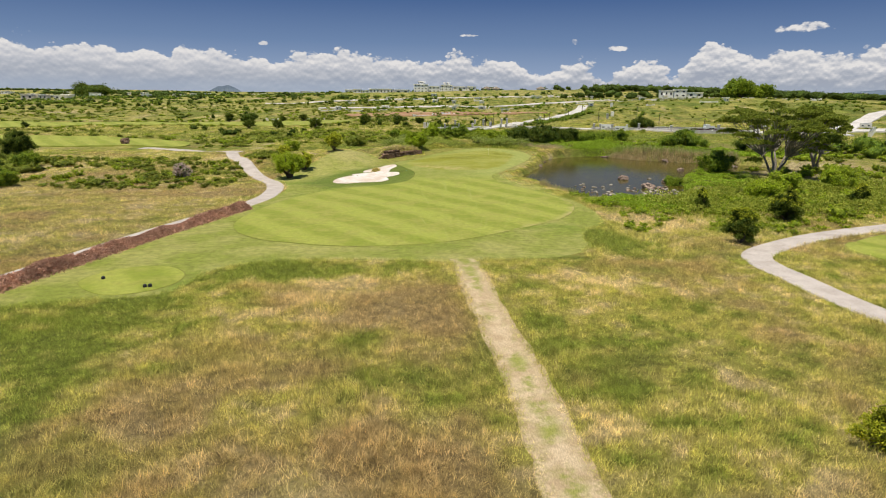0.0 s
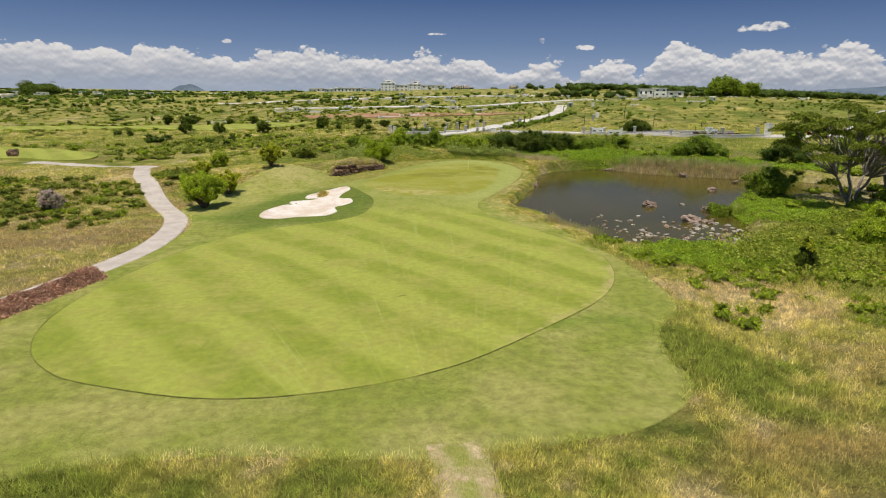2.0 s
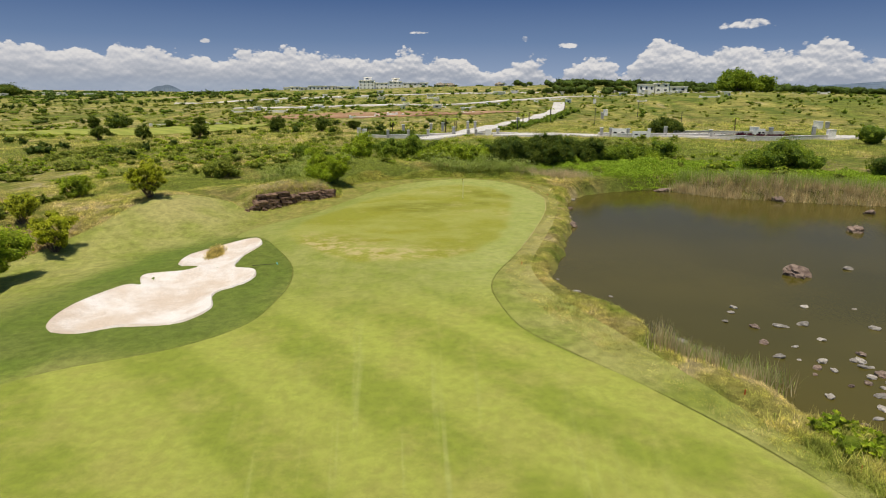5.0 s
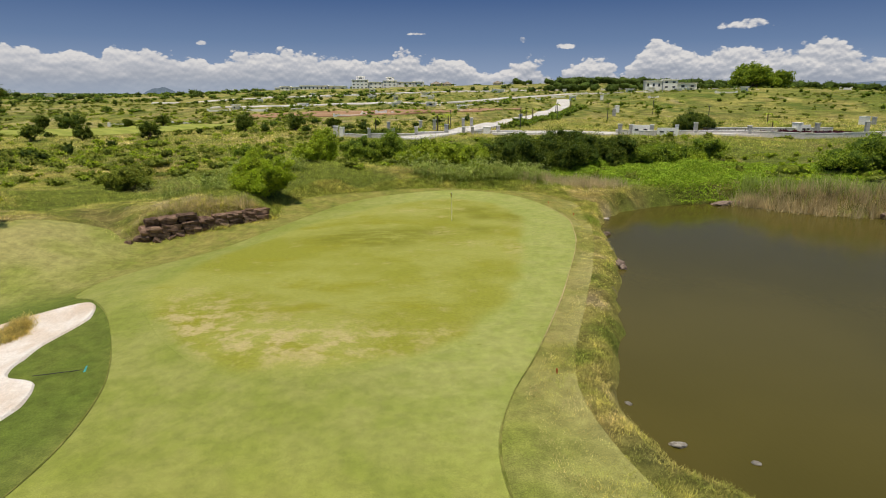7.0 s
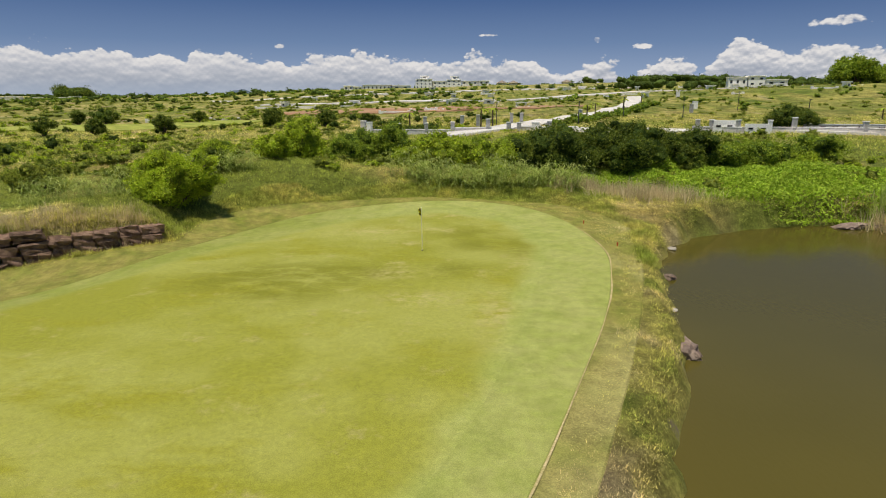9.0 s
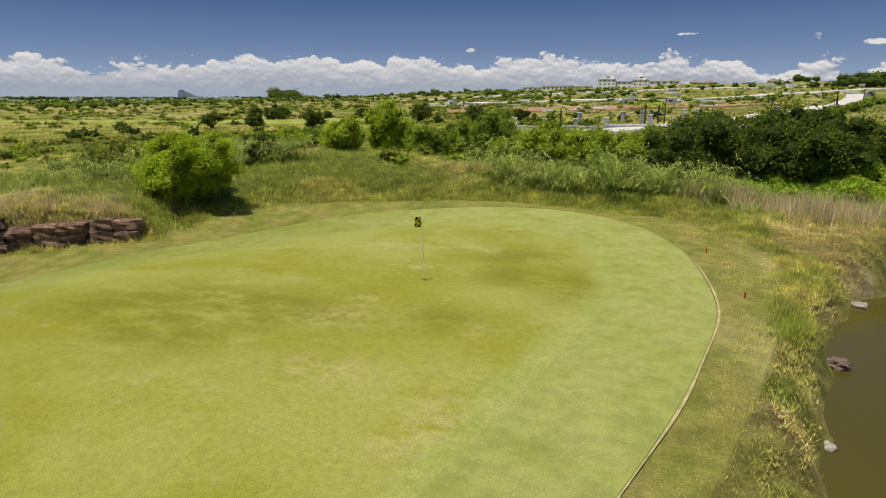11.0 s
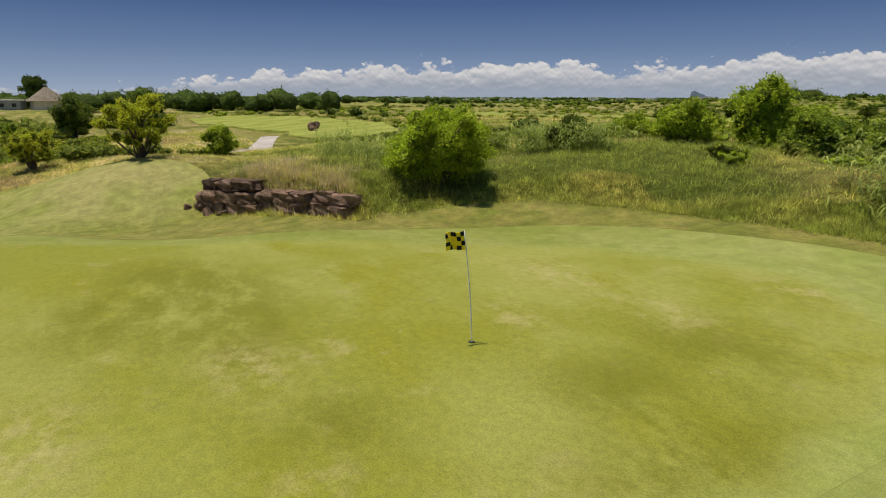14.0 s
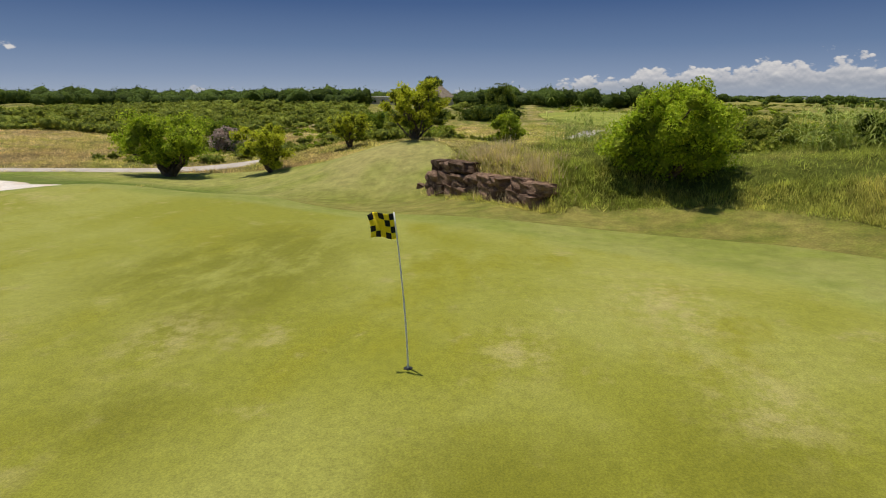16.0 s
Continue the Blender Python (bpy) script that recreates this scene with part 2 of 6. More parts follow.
# mounds of the ground: x, y, radius, height
MOUNDS = [(0, 40, 45, -0.19), (-30, 95, 28, -1.2), (5, 75, 18, 0.12), (8, 120, 16, -0.1), (-22, 127, 7, 1.69), (-4, 146, 10, 0.97), (25, 75, 20, -0.43),
          (40, 190, 60, 0.76), (-60, 150, 60, -0.6), (-90, 80, 50, -1.75), (-20, 165, 25, 1.06), (-11, 125, 5, -1.08), (-28, 110, 9, -0.72), (30, 150, 25, -0.13)]
MOUNDS += [(-18, 117, 7, -0.87), (10, 135, 9, -0.23), (-34, 121, 7, 1.33), (-2, 136, 5.5, -0.62), (-97, 294, 90, -2.17), (-9, 119, 6, 0.2), (3, 142, 5, -0.39), (9, 131, 8, 0.13),
           (-8, 113.6, 3.7, 0.52), (-2.5, 108, 5, 0.38), (1.5, 106.5, 5, 0.26), (-8.5, 122, 3.2, 0.31), (-5.6, 127.8, 3.2, -0.2), (0.3, 138.5, 3, -0.17), (8.6, 142.5, 4, 0.09),
           (-20.5, 121.5, 4, 0.24), (-31, 138.5, 7, 0.9), (-12.5, 118.5, 3, -0.22), (60, 690, 300, 14.0), (190, 330, 95, 6.5), (330, 600, 260, 9.0), (-5, 300, 60, 0.8)]


def base_height(x, y):
    z = np.full(np.shape(x), -0.49)
    for mx, my, r, a in MOUNDS:
        z = z + a * np.exp(-((x - mx) ** 2 + (y - my) ** 2) / (r * r))
    # terrace held by the rock wall
    u, v = (x + 12.6) * 0.85 + (y - 128.2) * 0.53, -(x + 12.6) * 0.53 + (y - 128.2) * 0.85
    return z + (1.45 - 0.085 * u) * smooth(-0.1, 0.6, v) * np.exp(-(np.maximum(v, 0) / 7) ** 2) * smooth(-1.5, 1, u) * smooth(11, 8.2, u)


def height(x, y):
    """The ground under grass, sand and water."""
    x, y = np.asarray(x, float), np.asarray(y, float)
    z = base_height(x, y)
    mown = distance(P_MOWN, x, y)
    far = np.hypot(x, y - 90)
    wild = smooth(0.3, 3.5, mown) * smooth(0, 2.0, distance(P_PATH, x, y)) * smooth(0, 2, distance(P_EAST, x, y))
    z = z + wild * (0.55 * (vnoise(x, y, 7.0) - 0.5) + 0.22 * (vnoise(x, y, 1.9, 1) - 0.5))
    z = z + 0.7 * smooth(0.0, 2.6, mown) * smooth(127, 132, y) * smooth(-15, -9, x) * smooth(23, 17, x) * smooth(166, 150, y)
    z = z + smooth(90, 260, far) * 2.2 * (vnoise(x, y, 45.0, 2) - 0.45)
    z = z + smooth(600, 1500, far) * 5.0 * (vnoise(x, y, 260.0, 3) - 0.5)
    pond = distance(P_POND, x, y)
    wob = 0.7 * (vnoise(x, y, 1.1, 2) - 0.5) + 0.6 * (vnoise(x, y, 3.1, 3) - 0.5)
    bank = smooth(-0.9, 1.1, pond + wob)
    z = np.where(pond < 11, WATER_Z - 0.8 + (z - WATER_Z + 0.8) * bank, z)
    return z - 0.5 * smooth(0.25, -1.6, distance(P_BUNK, x, y))


# ---- mesh helpers ----
def mesh_from(name, verts, faces, smooth_faces=False):
    """A mesh from arrays: verts n x 3, faces m x k."""
    me = bpy.data.meshes.new(name)
    v, f = np.asarray(verts, np.float32), np.asarray(faces, np.int32)
    me.vertices.add(len(v))
    me.vertices.foreach_set("co", v.ravel())
    me.loops.add(f.size)
    me.loops.foreach_set("vertex_index", f.ravel())
    me.polygons.add(len(f))
    me.polygons.foreach_set("loop_start", np.arange(len(f), dtype=np.int32) * f.shape[1])
    me.polygons.foreach_set("use_smooth", np.full(len(f), smooth_faces))
    me.update(calc_edges=True)
    me.validate()
    return me


def attribute(me, name, values):
    me.attributes.new(name, "FLOAT", "POINT").data.foreach_set("value", np.asarray(values, np.float32))


def part(name, bm, material, parent=None, label="", smooth_faces=False):
    """Links a bmesh or a mesh as one object, under a thing if one is given."""
    if isinstance(bm, bpy.types.Mesh):
        me = bm
    else:
        me = bpy.data.meshes.new(name)
        for fc in bm.faces:
            fc.smooth = smooth_faces
        bm.to_mesh(me)
        bm.free()
    if material and not me.materials:
        me.materials.append(material)
    ob = new(name, me)
    if parent:
        ob.parent = parent
    if label:
        ob["label"] = label
    return ob


def box(bm, x0, y0, z0, x1, y1, z1, bevel=0.0):
    made = bmesh.ops.create_cube(bm, size=1, matrix=Matrix.LocRotScale(((x0 + x1) / 2, (y0 + y1) / 2, (z0 + z1) / 2), None, (x1 - x0, y1 - y0, z1 - z0)))
    if bevel:
        edges = list({e for v in made["verts"] for e in v.link_edges})
        bmesh.ops.bevel(bm, geom=edges, offset=bevel, segments=2, affect="EDGES", profile=0.6)


def draped(name, poly, lift, material, cell=0.9, lip=0.10, extra=None):
    """A sheet inside an outline that follows the ground, with its edge turned down."""
    from mathutils.geometry import delaunay_2d_cdt
    lo, hi = poly.min(0), poly.max(0)
    gx, gy = np.meshgrid(np.arange(lo[0], hi[0], cell), np.arange(lo[1], hi[1], cell))
    gx[1::2] += cell / 2
    gx, gy = gx.ravel(), gy.ravel()
    keep = distance(poly, gx, gy) < -0.35 * cell
    pts = np.concatenate([poly, np.stack([gx[keep], gy[keep]], 1)])
    n = len(poly)
    co, _, faces, *_ = delaunay_2d_cdt([Vector(p) for p in pts], [(i, (i + 1) % n) for i in range(n)], [], 1, 1e-5)
    xy = np.array([(c.x, c.y) for c in co])
    z = height(xy[:, 0], xy[:, 1]) + lift
    verts = np.column_stack([xy, z])
    tris = np.array([f for f in faces if len(f) == 3])
    a, b, c = (xy[tris[:, i]] for i in range(3))
    flip = ((b - a)[:, 0] * (c - a)[:, 1] - (b - a)[:, 1] * (c - a)[:, 0]) < 0
    tris[flip] = tris[flip][:, ::-1]
    m = len(verts)
    tang = np.roll(poly, -1, 0) - np.roll(poly, 1, 0)
    side_n = np.column_stack([tang[:, 1], -tang[:, 0]]) / (np.linalg.norm(tang, axis=1)[:, None] + 1e-9)
    area = np.sum(poly[:, 0] * np.roll(poly[:, 1], -1) - poly[:, 1] * np.roll(poly[:, 0], -1))
    foot = poly + side_n * (1 if area > 0 else -1) * min(0.12, 1.2 * lip)
    skirt = np.column_stack([foot, height(foot[:, 0], foot[:, 1]) + lift - lip])
    top = np.column_stack([poly, height(poly[:, 0], poly[:, 1]) + lift])
    i = np.arange(n)
    j = (i + 1) % n
    side = np.zeros((0, 3), int) if lip < 0.005 else np.concatenate([np.stack([m + i, m + n + i, m + j], 1), np.stack([m + j, m + n + i, m + n + j], 1)])
    me = mesh_from(name, np.concatenate([verts, top, skirt]), np.concatenate([tris, side]), True)
    if extra:
        for key, fn in extra.items():
            allv = np.concatenate([verts, top, skirt])
            attribute(me, key, fn(allv[:, 0], allv[:, 1]))
    return tagged(part(name, me, material), kind="structure")


# ---- materials ----
class Nodes:
    """Short hand for building one node material."""

    def __init__(self, name):
        self.mat = bpy.data.materials.new(name)
        self.mat.use_nodes = True
        self.t = self.mat.node_tree
        self.t.nodes.clear()
        self.out = self.t.nodes.new("ShaderNodeOutputMaterial")
        self.coord = self.t.nodes.new("ShaderNodeTexCoord").outputs["Object"]

    def put(self, socket, value):
        if isinstance(value, bpy.types.NodeSocket):
            self.t.links.new(value, socket)
        elif isinstance(value, tuple) and len(value) == 3 and socket.type == "RGBA":
            socket.default_value = (*value, 1)
        else:
            socket.default_value = value

    def noise(self, scale, detail=4, rough=0.6, stretch=None, coord=None):
        n = self.t.nodes.new("ShaderNodeTexNoise")
        n.inputs["Scale"].default_value, n.inputs["Detail"].default_value, n.inputs["Roughness"].default_value = scale, detail, rough
        src = coord or self.coord
        if stretch:
            m = self.t.nodes.new("ShaderNodeMapping")
            m.inputs["Scale"].default_value = stretch[:3]
            if len(stretch) > 3:
                m.inputs["Rotation"].default_value = (0, 0, radians(stretch[3]))
            self.put(m.inputs["Vector"], src)
            src = m.outputs["Vector"]
        self.put(n.inputs["Vector"], src)
        return n.outputs["Fac"]

    def math(self, op, a, b=0.0, clamp=False):
        n = self.t.nodes.new("ShaderNodeMath")
        n.operation, n.use_clamp = op, clamp
        self.put(n.inputs[0], a)
        self.put(n.inputs[1], b)
        return n.outputs[0]

    def ramp(self, v, lo, hi, to_lo=0.0, to_hi=1.0):
        n = self.t.nodes.new("ShaderNodeMapRange")
        n.interpolation_type = "SMOOTHSTEP"
        for key, value in zip(("Value", "From Min", "From Max", "To Min", "To Max"), (v, lo, hi, to_lo, to_hi)):
            self.put(n.inputs[key], value)
        return n.outputs["Result"]

    def mix(self, f, a, b, kind="MIX"):
        n = self.t.nodes.new("ShaderNodeMix")
        n.data_type, n.blend_type = "RGBA", kind
        self.put(n.inputs["Factor"], f)
        self.put([s for s in n.inputs if s.name == "A" and s.type == "RGBA"][0], a)
        self.put([s for s in n.inputs if s.name == "B" and s.type == "RGBA"][0], b)
        return [s for s in n.outputs if s.type == "RGBA"][0]

    def attr(self, name):
        n = self.t.nodes.new("ShaderNodeAttribute")
        n.attribute_name = name
        return n.outputs["Fac"]

    def island(self):
        return self.t.nodes.new("ShaderNodeNewGeometry").outputs["Random Per Island"]

    def obj_random(self):
        return self.t.nodes.new("ShaderNodeObjectInfo").outputs["Random"]

    def xyz(self):
        n = self.t.nodes.new("ShaderNodeSeparateXYZ")
        self.put(n.inputs[0], self.coord)
        return n.outputs

    def scaled(self, colour, v):
        """The colour times a value socket."""
        n = self.t.nodes.new("ShaderNodeVectorMath")
        n.operation = "SCALE"
        self.put(n.inputs[0], colour)
        self.put(n.inputs["Scale"], v)
        return n.outputs[0]

    def surface(self, colour, rough=0.85, bump=None, strength=0.3, dist=0.02, spec=0.3, metal=0.0, translucent=None):
        p = self.t.nodes.new("ShaderNodeBsdfPrincipled")
        self.put(p.inputs["Base Color"], colour)
        self.put(p.inputs["Roughness"], rough)
        p.inputs["Specular IOR Level"].default_value = spec
        p.inputs["Metallic"].default_value = metal
        if bump is not None:
            b = self.t.nodes.new("ShaderNodeBump")
            b.inputs["Strength"].default_value, b.inputs["Distance"].default_value = strength, dist
            self.put(b.inputs["Height"], bump)
            self.put(p.inputs["Normal"], b.outputs[0])
        end = p.outputs[0]
        if translucent:
            t = self.t.nodes.new("ShaderNodeBsdfTranslucent")
            self.put(t.inputs["Color"], colour)
            m = self.t.nodes.new("ShaderNodeMixShader")
            m.inputs[0].default_value = translucent
            self.put(m.inputs[1], end)
            self.put(m.inputs[2], t.outputs[0])
            end = m.outputs[0]
        self.put(self.out.inputs["Surface"], end)
        return self.mat


def wild_colour(n):
    """Green to straw to brown by the plant cover at each place."""
    dry, brown = n.attr("dry"), n.attr("brown")
    c = n.mix(n.ramp(dry, 0.0, 0.45), (0.205, 0.238, 0.040), (0.405, 0.365, 0.092))
    c = n.mix(n.ramp(dry, 0.45, 0.95), c, (0.56, 0.455, 0.235))
    return n.mix(brown, c, (0.365, 0.265, 0.115))


def m_ground():
    n = Nodes("wild_ground")
    c = wild_colour(n)
    c = n.mix(n.ramp(n.noise(1.4, 6, 0.7), 0.35, 0.65), n.scaled(c, 0.62), n.scaled(c, 1.1))
    c = n.mix(n.ramp(n.noise(9, 4, 0.7), 0.35, 0.7), n.scaled(c, 0.7), n.scaled(c, 1.18))
    c = n.mix(n.ramp(n.noise(0.35, 5, 0.65), 0.66, 0.74), c, (0.27, 0.21, 0.14))
    far = n.attr("far")
    c = n.mix(far, c, n.mix(n.ramp(n.noise(0.22, 8, 0.75), 0.35, 0.65), n.scaled(c, 0.6), n.scaled(c, 1.3)))
    spots = n.ramp(n.noise(0.09, 9, 0.75), 0.50, 0.60, 0, 0.8)
    c = n.mix(n.math("MULTIPLY", spots, far), c, (0.085, 0.125, 0.018))
    return n.surface(c, 0.95, n.math("ADD", n.noise(14, 6, 0.8), n.noise(2, 4, 0.7)), 0.9, 0.25, 0.1)


def m_grass(name="wild_grass", gain=1.0):
    n = Nodes(name)
    r = n.island()
    c = n.scaled(wild_colour(n), n.ramp(r, 0, 1, 1.05 * gain, 2.0 * gain))
    c = n.scaled(c, n.ramp(n.noise(1.8, 5, 0.7), 0.34, 0.66, 0.66, 1.45))
    return n.surface(c, 0.85, spec=0.04, translucent=0.5)


def m_mown():
    n = Nodes("first_cut_turf")
    p = n.ramp(n.noise(0.22, 5, 0.65), 0.35, 0.68)
    c = n.mix(p, (0.222, 0.250, 0.042), (0.325, 0.312, 0.090))
    c = n.mix(n.ramp(n.noise(0.09, 4, 0.6), 0.54, 0.70), c, (0.17, 0.225, 0.030))
    c = n.mix(n.math("MULTIPLY", n.attr("rear"), 0.75), c, n.mix(n.ramp(n.noise(0.7, 6, 0.7), 0.35, 0.65), (0.160, 0.170, 0.025), (0.275, 0.225, 0.060)))
    c = n.mix(n.math("MULTIPLY", n.attr("lush"), 0.8), c, (0.105, 0.150, 0.020))
    c = n.mix(n.attr("bank"), c, (0.36, 0.32, 0.115))
    c = n.mix(n.ramp(n.noise(1.6, 6, 0.75), 0.3, 0.7), n.scaled(c, 0.72), n.scaled(c, 1.2))
    c = n.mix(n.ramp(n.noise(22, 3, 0.7), 0.3, 0.7), n.scaled(c, 0.72), n.scaled(c, 1.22))
    return n.surface(c, 0.9, n.noise(26, 4, 0.8), 0.7, 0.06, 0.15)


def m_fairway():
    n = Nodes("fairway_turf")
    wob = n.ramp(n.noise(0.06, 2), 0.3, 0.7, -0.7, 0.7)
    x, y, _ = n.xyz()
    d = n.math("ADD", n.math("ADD", n.math("MULTIPLY", x, 0.80), n.math("MULTIPLY", y, 0.60)), wob)
    band = n.math("SINE", n.math("MULTIPLY", d, 2 * math.pi / 5.4))
    c = n.mix(n.ramp(band, -0.6, 0.6), (0.215, 0.250, 0.030), (0.300, 0.322, 0.054))
    c = n.mix(n.ramp(n.noise(0.35, 5, 0.7), 0.40, 0.72), c, (0.30, 0.292, 0.062))
    c = n.mix(n.math("MULTIPLY", n.attr("edge"), n.ramp(n.noise(0.8, 5, 0.7), 0.38, 0.6)), c, (0.40, 0.33, 0.14))
    c = n.mix(n.ramp(n.noise(0.22, 6, 0.7, (1, 0.45, 1, 25)), 0.60, 0.78), c, (0.165, 0.215, 0.024))
    fx, fy = n.math("SUBTRACT", x, 2.0), n.math("SUBTRACT", y, 41.0)
    fan = n.t.nodes.new("ShaderNodeCombineXYZ")
    n.put(fan.inputs[0], n.math("MULTIPLY", n.math("ARCTAN2", fx, fy), 60.0))
    n.put(fan.inputs[1], n.math("MULTIPLY", fy, 0.035))
    streak = n.ramp(n.noise(1.0, 4, 0.65, coord=fan.outputs[0]), 0.55, 0.70)
    near = n.ramp(n.math("ADD", n.math("ABSOLUTE", fx), n.math("MULTIPLY", fy, 0.25)), 22.0, 9.0)
    c = n.mix(n.math("MULTIPLY", n.math("MULTIPLY", streak, near), 0.5), c, (0.365, 0.375, 0.115))
    apron = n.mix(n.ramp(n.noise(0.5, 5, 0.7), 0.35, 0.65), (0.212, 0.238, 0.040), (0.268, 0.274, 0.068))
    pond_side = n.mix(n.ramp(n.noise(0.5, 5, 0.7), 0.35, 0.65), (0.255, 0.285, 0.060), (0.315, 0.322, 0.092))
    c = n.mix(n.attr("collar"), c, n.mix(n.ramp(x, 1.0, 9.0), apron, pond_side))
    c = n.mix(n.ramp(n.noise(2.2, 5, 0.7), 0.3, 0.7), n.scaled(c, 0.86), n.scaled(c, 1.11))
    c = n.mix(n.ramp(n.noise(34, 4, 0.75), 0.3, 0.7), n.scaled(c, 0.78), n.scaled(c, 1.2))
    return n.surface(c, 0.85, n.noise(45, 4, 0.8), 0.6, 0.03, 0.2)


def m_green():
    n = Nodes("putting_green_turf")
    c = n.mix(n.ramp(n.noise(0.16, 4, 0.6), 0.38, 0.60), (0.231, 0.233, 0.024), (0.286, 0.286, 0.057))
    c = n.mix(n.ramp(n.noise(0.28, 5, 0.65, (0.6, 1.3, 1, 30)), 0.5, 0.66), c, (0.234, 0.227, 0.017))
    c = n.mix(n.ramp(n.noise(0.9, 6, 0.72), 0.56, 0.72, 0, 0.75), c, (0.332, 0.294, 0.098))
    c = n.mix(n.math("MULTIPLY", n.attr("worn"), n.ramp(n.noise(0.9, 7, 0.75), 0.45, 0.6)), c, (0.414, 0.338, 0.142))
    c = n.mix(n.math("MULTIPLY", n.attr("olive"), n.ramp(n.noise(0.7, 6, 0.7, (0.7, 1.3, 1, 40)), 0.34, 0.58, 0.1, 0.95)), c, (0.172, 0.172, 0.013))
    c = n.mix(n.math("MULTIPLY", n.attr("pale"), n.ramp(n.noise(1.7, 7, 0.75), 0.42, 0.60, 0, 0.9)), c, (0.376, 0.327, 0.120))
    apron = n.mix(n.ramp(n.noise(0.5, 5, 0.7), 0.35, 0.65), (0.212, 0.238, 0.040), (0.268, 0.274, 0.068))
    pond_side = n.mix(n.ramp(n.noise(0.5, 5, 0.7), 0.35, 0.65), (0.255, 0.285, 0.060), (0.315, 0.322, 0.092))
    c = n.mix(n.attr("rim"), c, n.mix(n.ramp(n.xyz()[0], 1.0, 9.0), apron, pond_side))
    c = n.mix(n.ramp(n.noise(6, 5, 0.75), 0.3, 0.7), n.scaled(c, 0.88), n.scaled(c, 1.1))
    c = n.mix(n.ramp(n.noise(38, 4, 0.75), 0.3, 0.7), n.scaled(c, 0.76), n.scaled(c, 1.22))
    return n.surface(c, 0.85, n.noise(80, 3, 0.8), 0.4, 0.015, 0.2)


def m_plain(name, a, b, scale=3.0, rough=0.85, bump=0.3, dist=0.02, spec=0.3, fine=25.0):
    n = Nodes(name)
    c = n.mix(n.ramp(n.noise(scale, 5, 0.65), 0.35, 0.65), a, b)
    c = n.mix(n.ramp(n.noise(fine, 4, 0.7), 0.3, 0.7), n.scaled(c, 0.8), n.scaled(c, 1.15))
    return n.surface(c, rough, n.noise(fine, 5, 0.7), bump, dist, spec)


def m_track():
    n = Nodes("mown_straw_track")
    mid = n.attr("middle")
    c = n.mix(n.ramp(n.noise(1.0, 5, 0.7), 0.35, 0.65), (0.47, 0.345, 0.205), (0.60, 0.465, 0.295))
    c = n.mix(n.math("MULTIPLY", mid, n.ramp(n.noise(0.45, 5, 0.7), 0.42, 0.58, 0, 0.9)), c, (0.27, 0.29, 0.055))
    c = n.mix(n.math("MULTIPLY", n.attr("fade"), n.ramp(n.noise(1.2, 6, 0.7), 0.36, 0.62)), c, (0.255, 0.265, 0.060))
    c = n.mix(n.math("MULTIPLY", n.attr("edge"), n.ramp(n.noise(3.5, 6, 0.75), 0.44, 0.62, 0, 0.8)), c, (0.30, 0.27, 0.08))
    c = n.mix(n.ramp(n.noise(9, 5, 0.8, (2.5, 0.6, 1, -5)), 0.35, 0.68), n.scaled(c, 0.72), n.scaled(c, 1.18))
    return n.surface(c, 0.95, n.noise(18, 5, 0.8), 0.8, 0.05, 0.1)


def m_water():
    n = Nodes("pond_water")
    rip = n.math("ADD", n.noise(2.5, 3, 0.6, (1, 0.5, 1, 30)), n.noise(9, 2, 0.5, (1, 0.4, 1, 30)))
    c = n.mix(n.ramp(n.noise(0.05, 3), 0.35, 0.65), (0.066, 0.055, 0.010), (0.084, 0.068, 0.013))
    return n.surface(c, 0.12, rip, 0.10, 0.05, 0.08)


def m_leaf(name, a, b, gloss=0.45, translucent=0.45, by_object=0.0):
    n = Nodes(name)
    r = n.island()
    c = n.mix(r, a, b)
    c = n.scaled(c, n.ramp(n.noise(0.9, 3), 0.3, 0.7, 0.75, 1.2))
    if by_object:
        c = n.scaled(c, n.ramp(n.obj_random(), 0, 1, 1 - by_object, 1 + by_object))
    return n.surface(c, gloss + 0.15, spec=0.12, translucent=translucent)


def m_rock(name, a, b):
    n = Nodes(name)
    c = n.mix(n.ramp(n.noise(2.2, 6, 0.7), 0.35, 0.65), a, b)
    c = n.mix(n.ramp(n.noise(11, 5, 0.7), 0.58, 0.72), c, (b[0] * 1.7, b[1] * 1.6, b[2] * 1.5))
    c = n.scaled(c, n.ramp(n.obj_random(), 0, 1, 0.7, 1.35))
    return n.surface(c, 0.9, n.noise(9, 8, 0.75), 0.9, 0.08, 0.2)


GROUND, GRASS, MOWN_M, FAIR_M, GREEN_M, TRACK_M, WATER_M = m_ground(), m_grass(), m_mown(), m_fairway(), m_green(), m_track(), m_water()
SAND = m_plain("white_bunker_sand", (0.58, 0.47, 0.37), (0.72, 0.66, 0.60), 0.35, 0.95, 0.5, 0.04, 0.1, 14)
CONCRETE = m_plain("path_concrete", (0.42, 0.36, 0.31), (0.52, 0.46, 0.405), 0.6, 0.9, 0.3, 0.02, 0.2, 12)
ROAD_M = m_plain("pale_paving", (0.50, 0.46, 0.41), (0.62, 0.58, 0.53), 0.2, 0.9, 0.2, 0.02, 0.2, 3)
SOIL = m_plain("red_soil", (0.30, 0.17, 0.09), (0.38, 0.24, 0.14), 0.1, 0.95, 0.4, 0.1, 0.1, 2)
WHITE = m_plain("white_render", (0.90, 0.87, 0.81), (0.95, 0.92, 0.87), 0.3, 0.8, 0.1, 0.01, 0.3, 6)
GREY_STONE = m_plain("grey_stone_cladding", (0.36, 0.35, 0.33), (0.52, 0.50, 0.47), 2.0, 0.85, 0.5, 0.04, 0.2, 6)
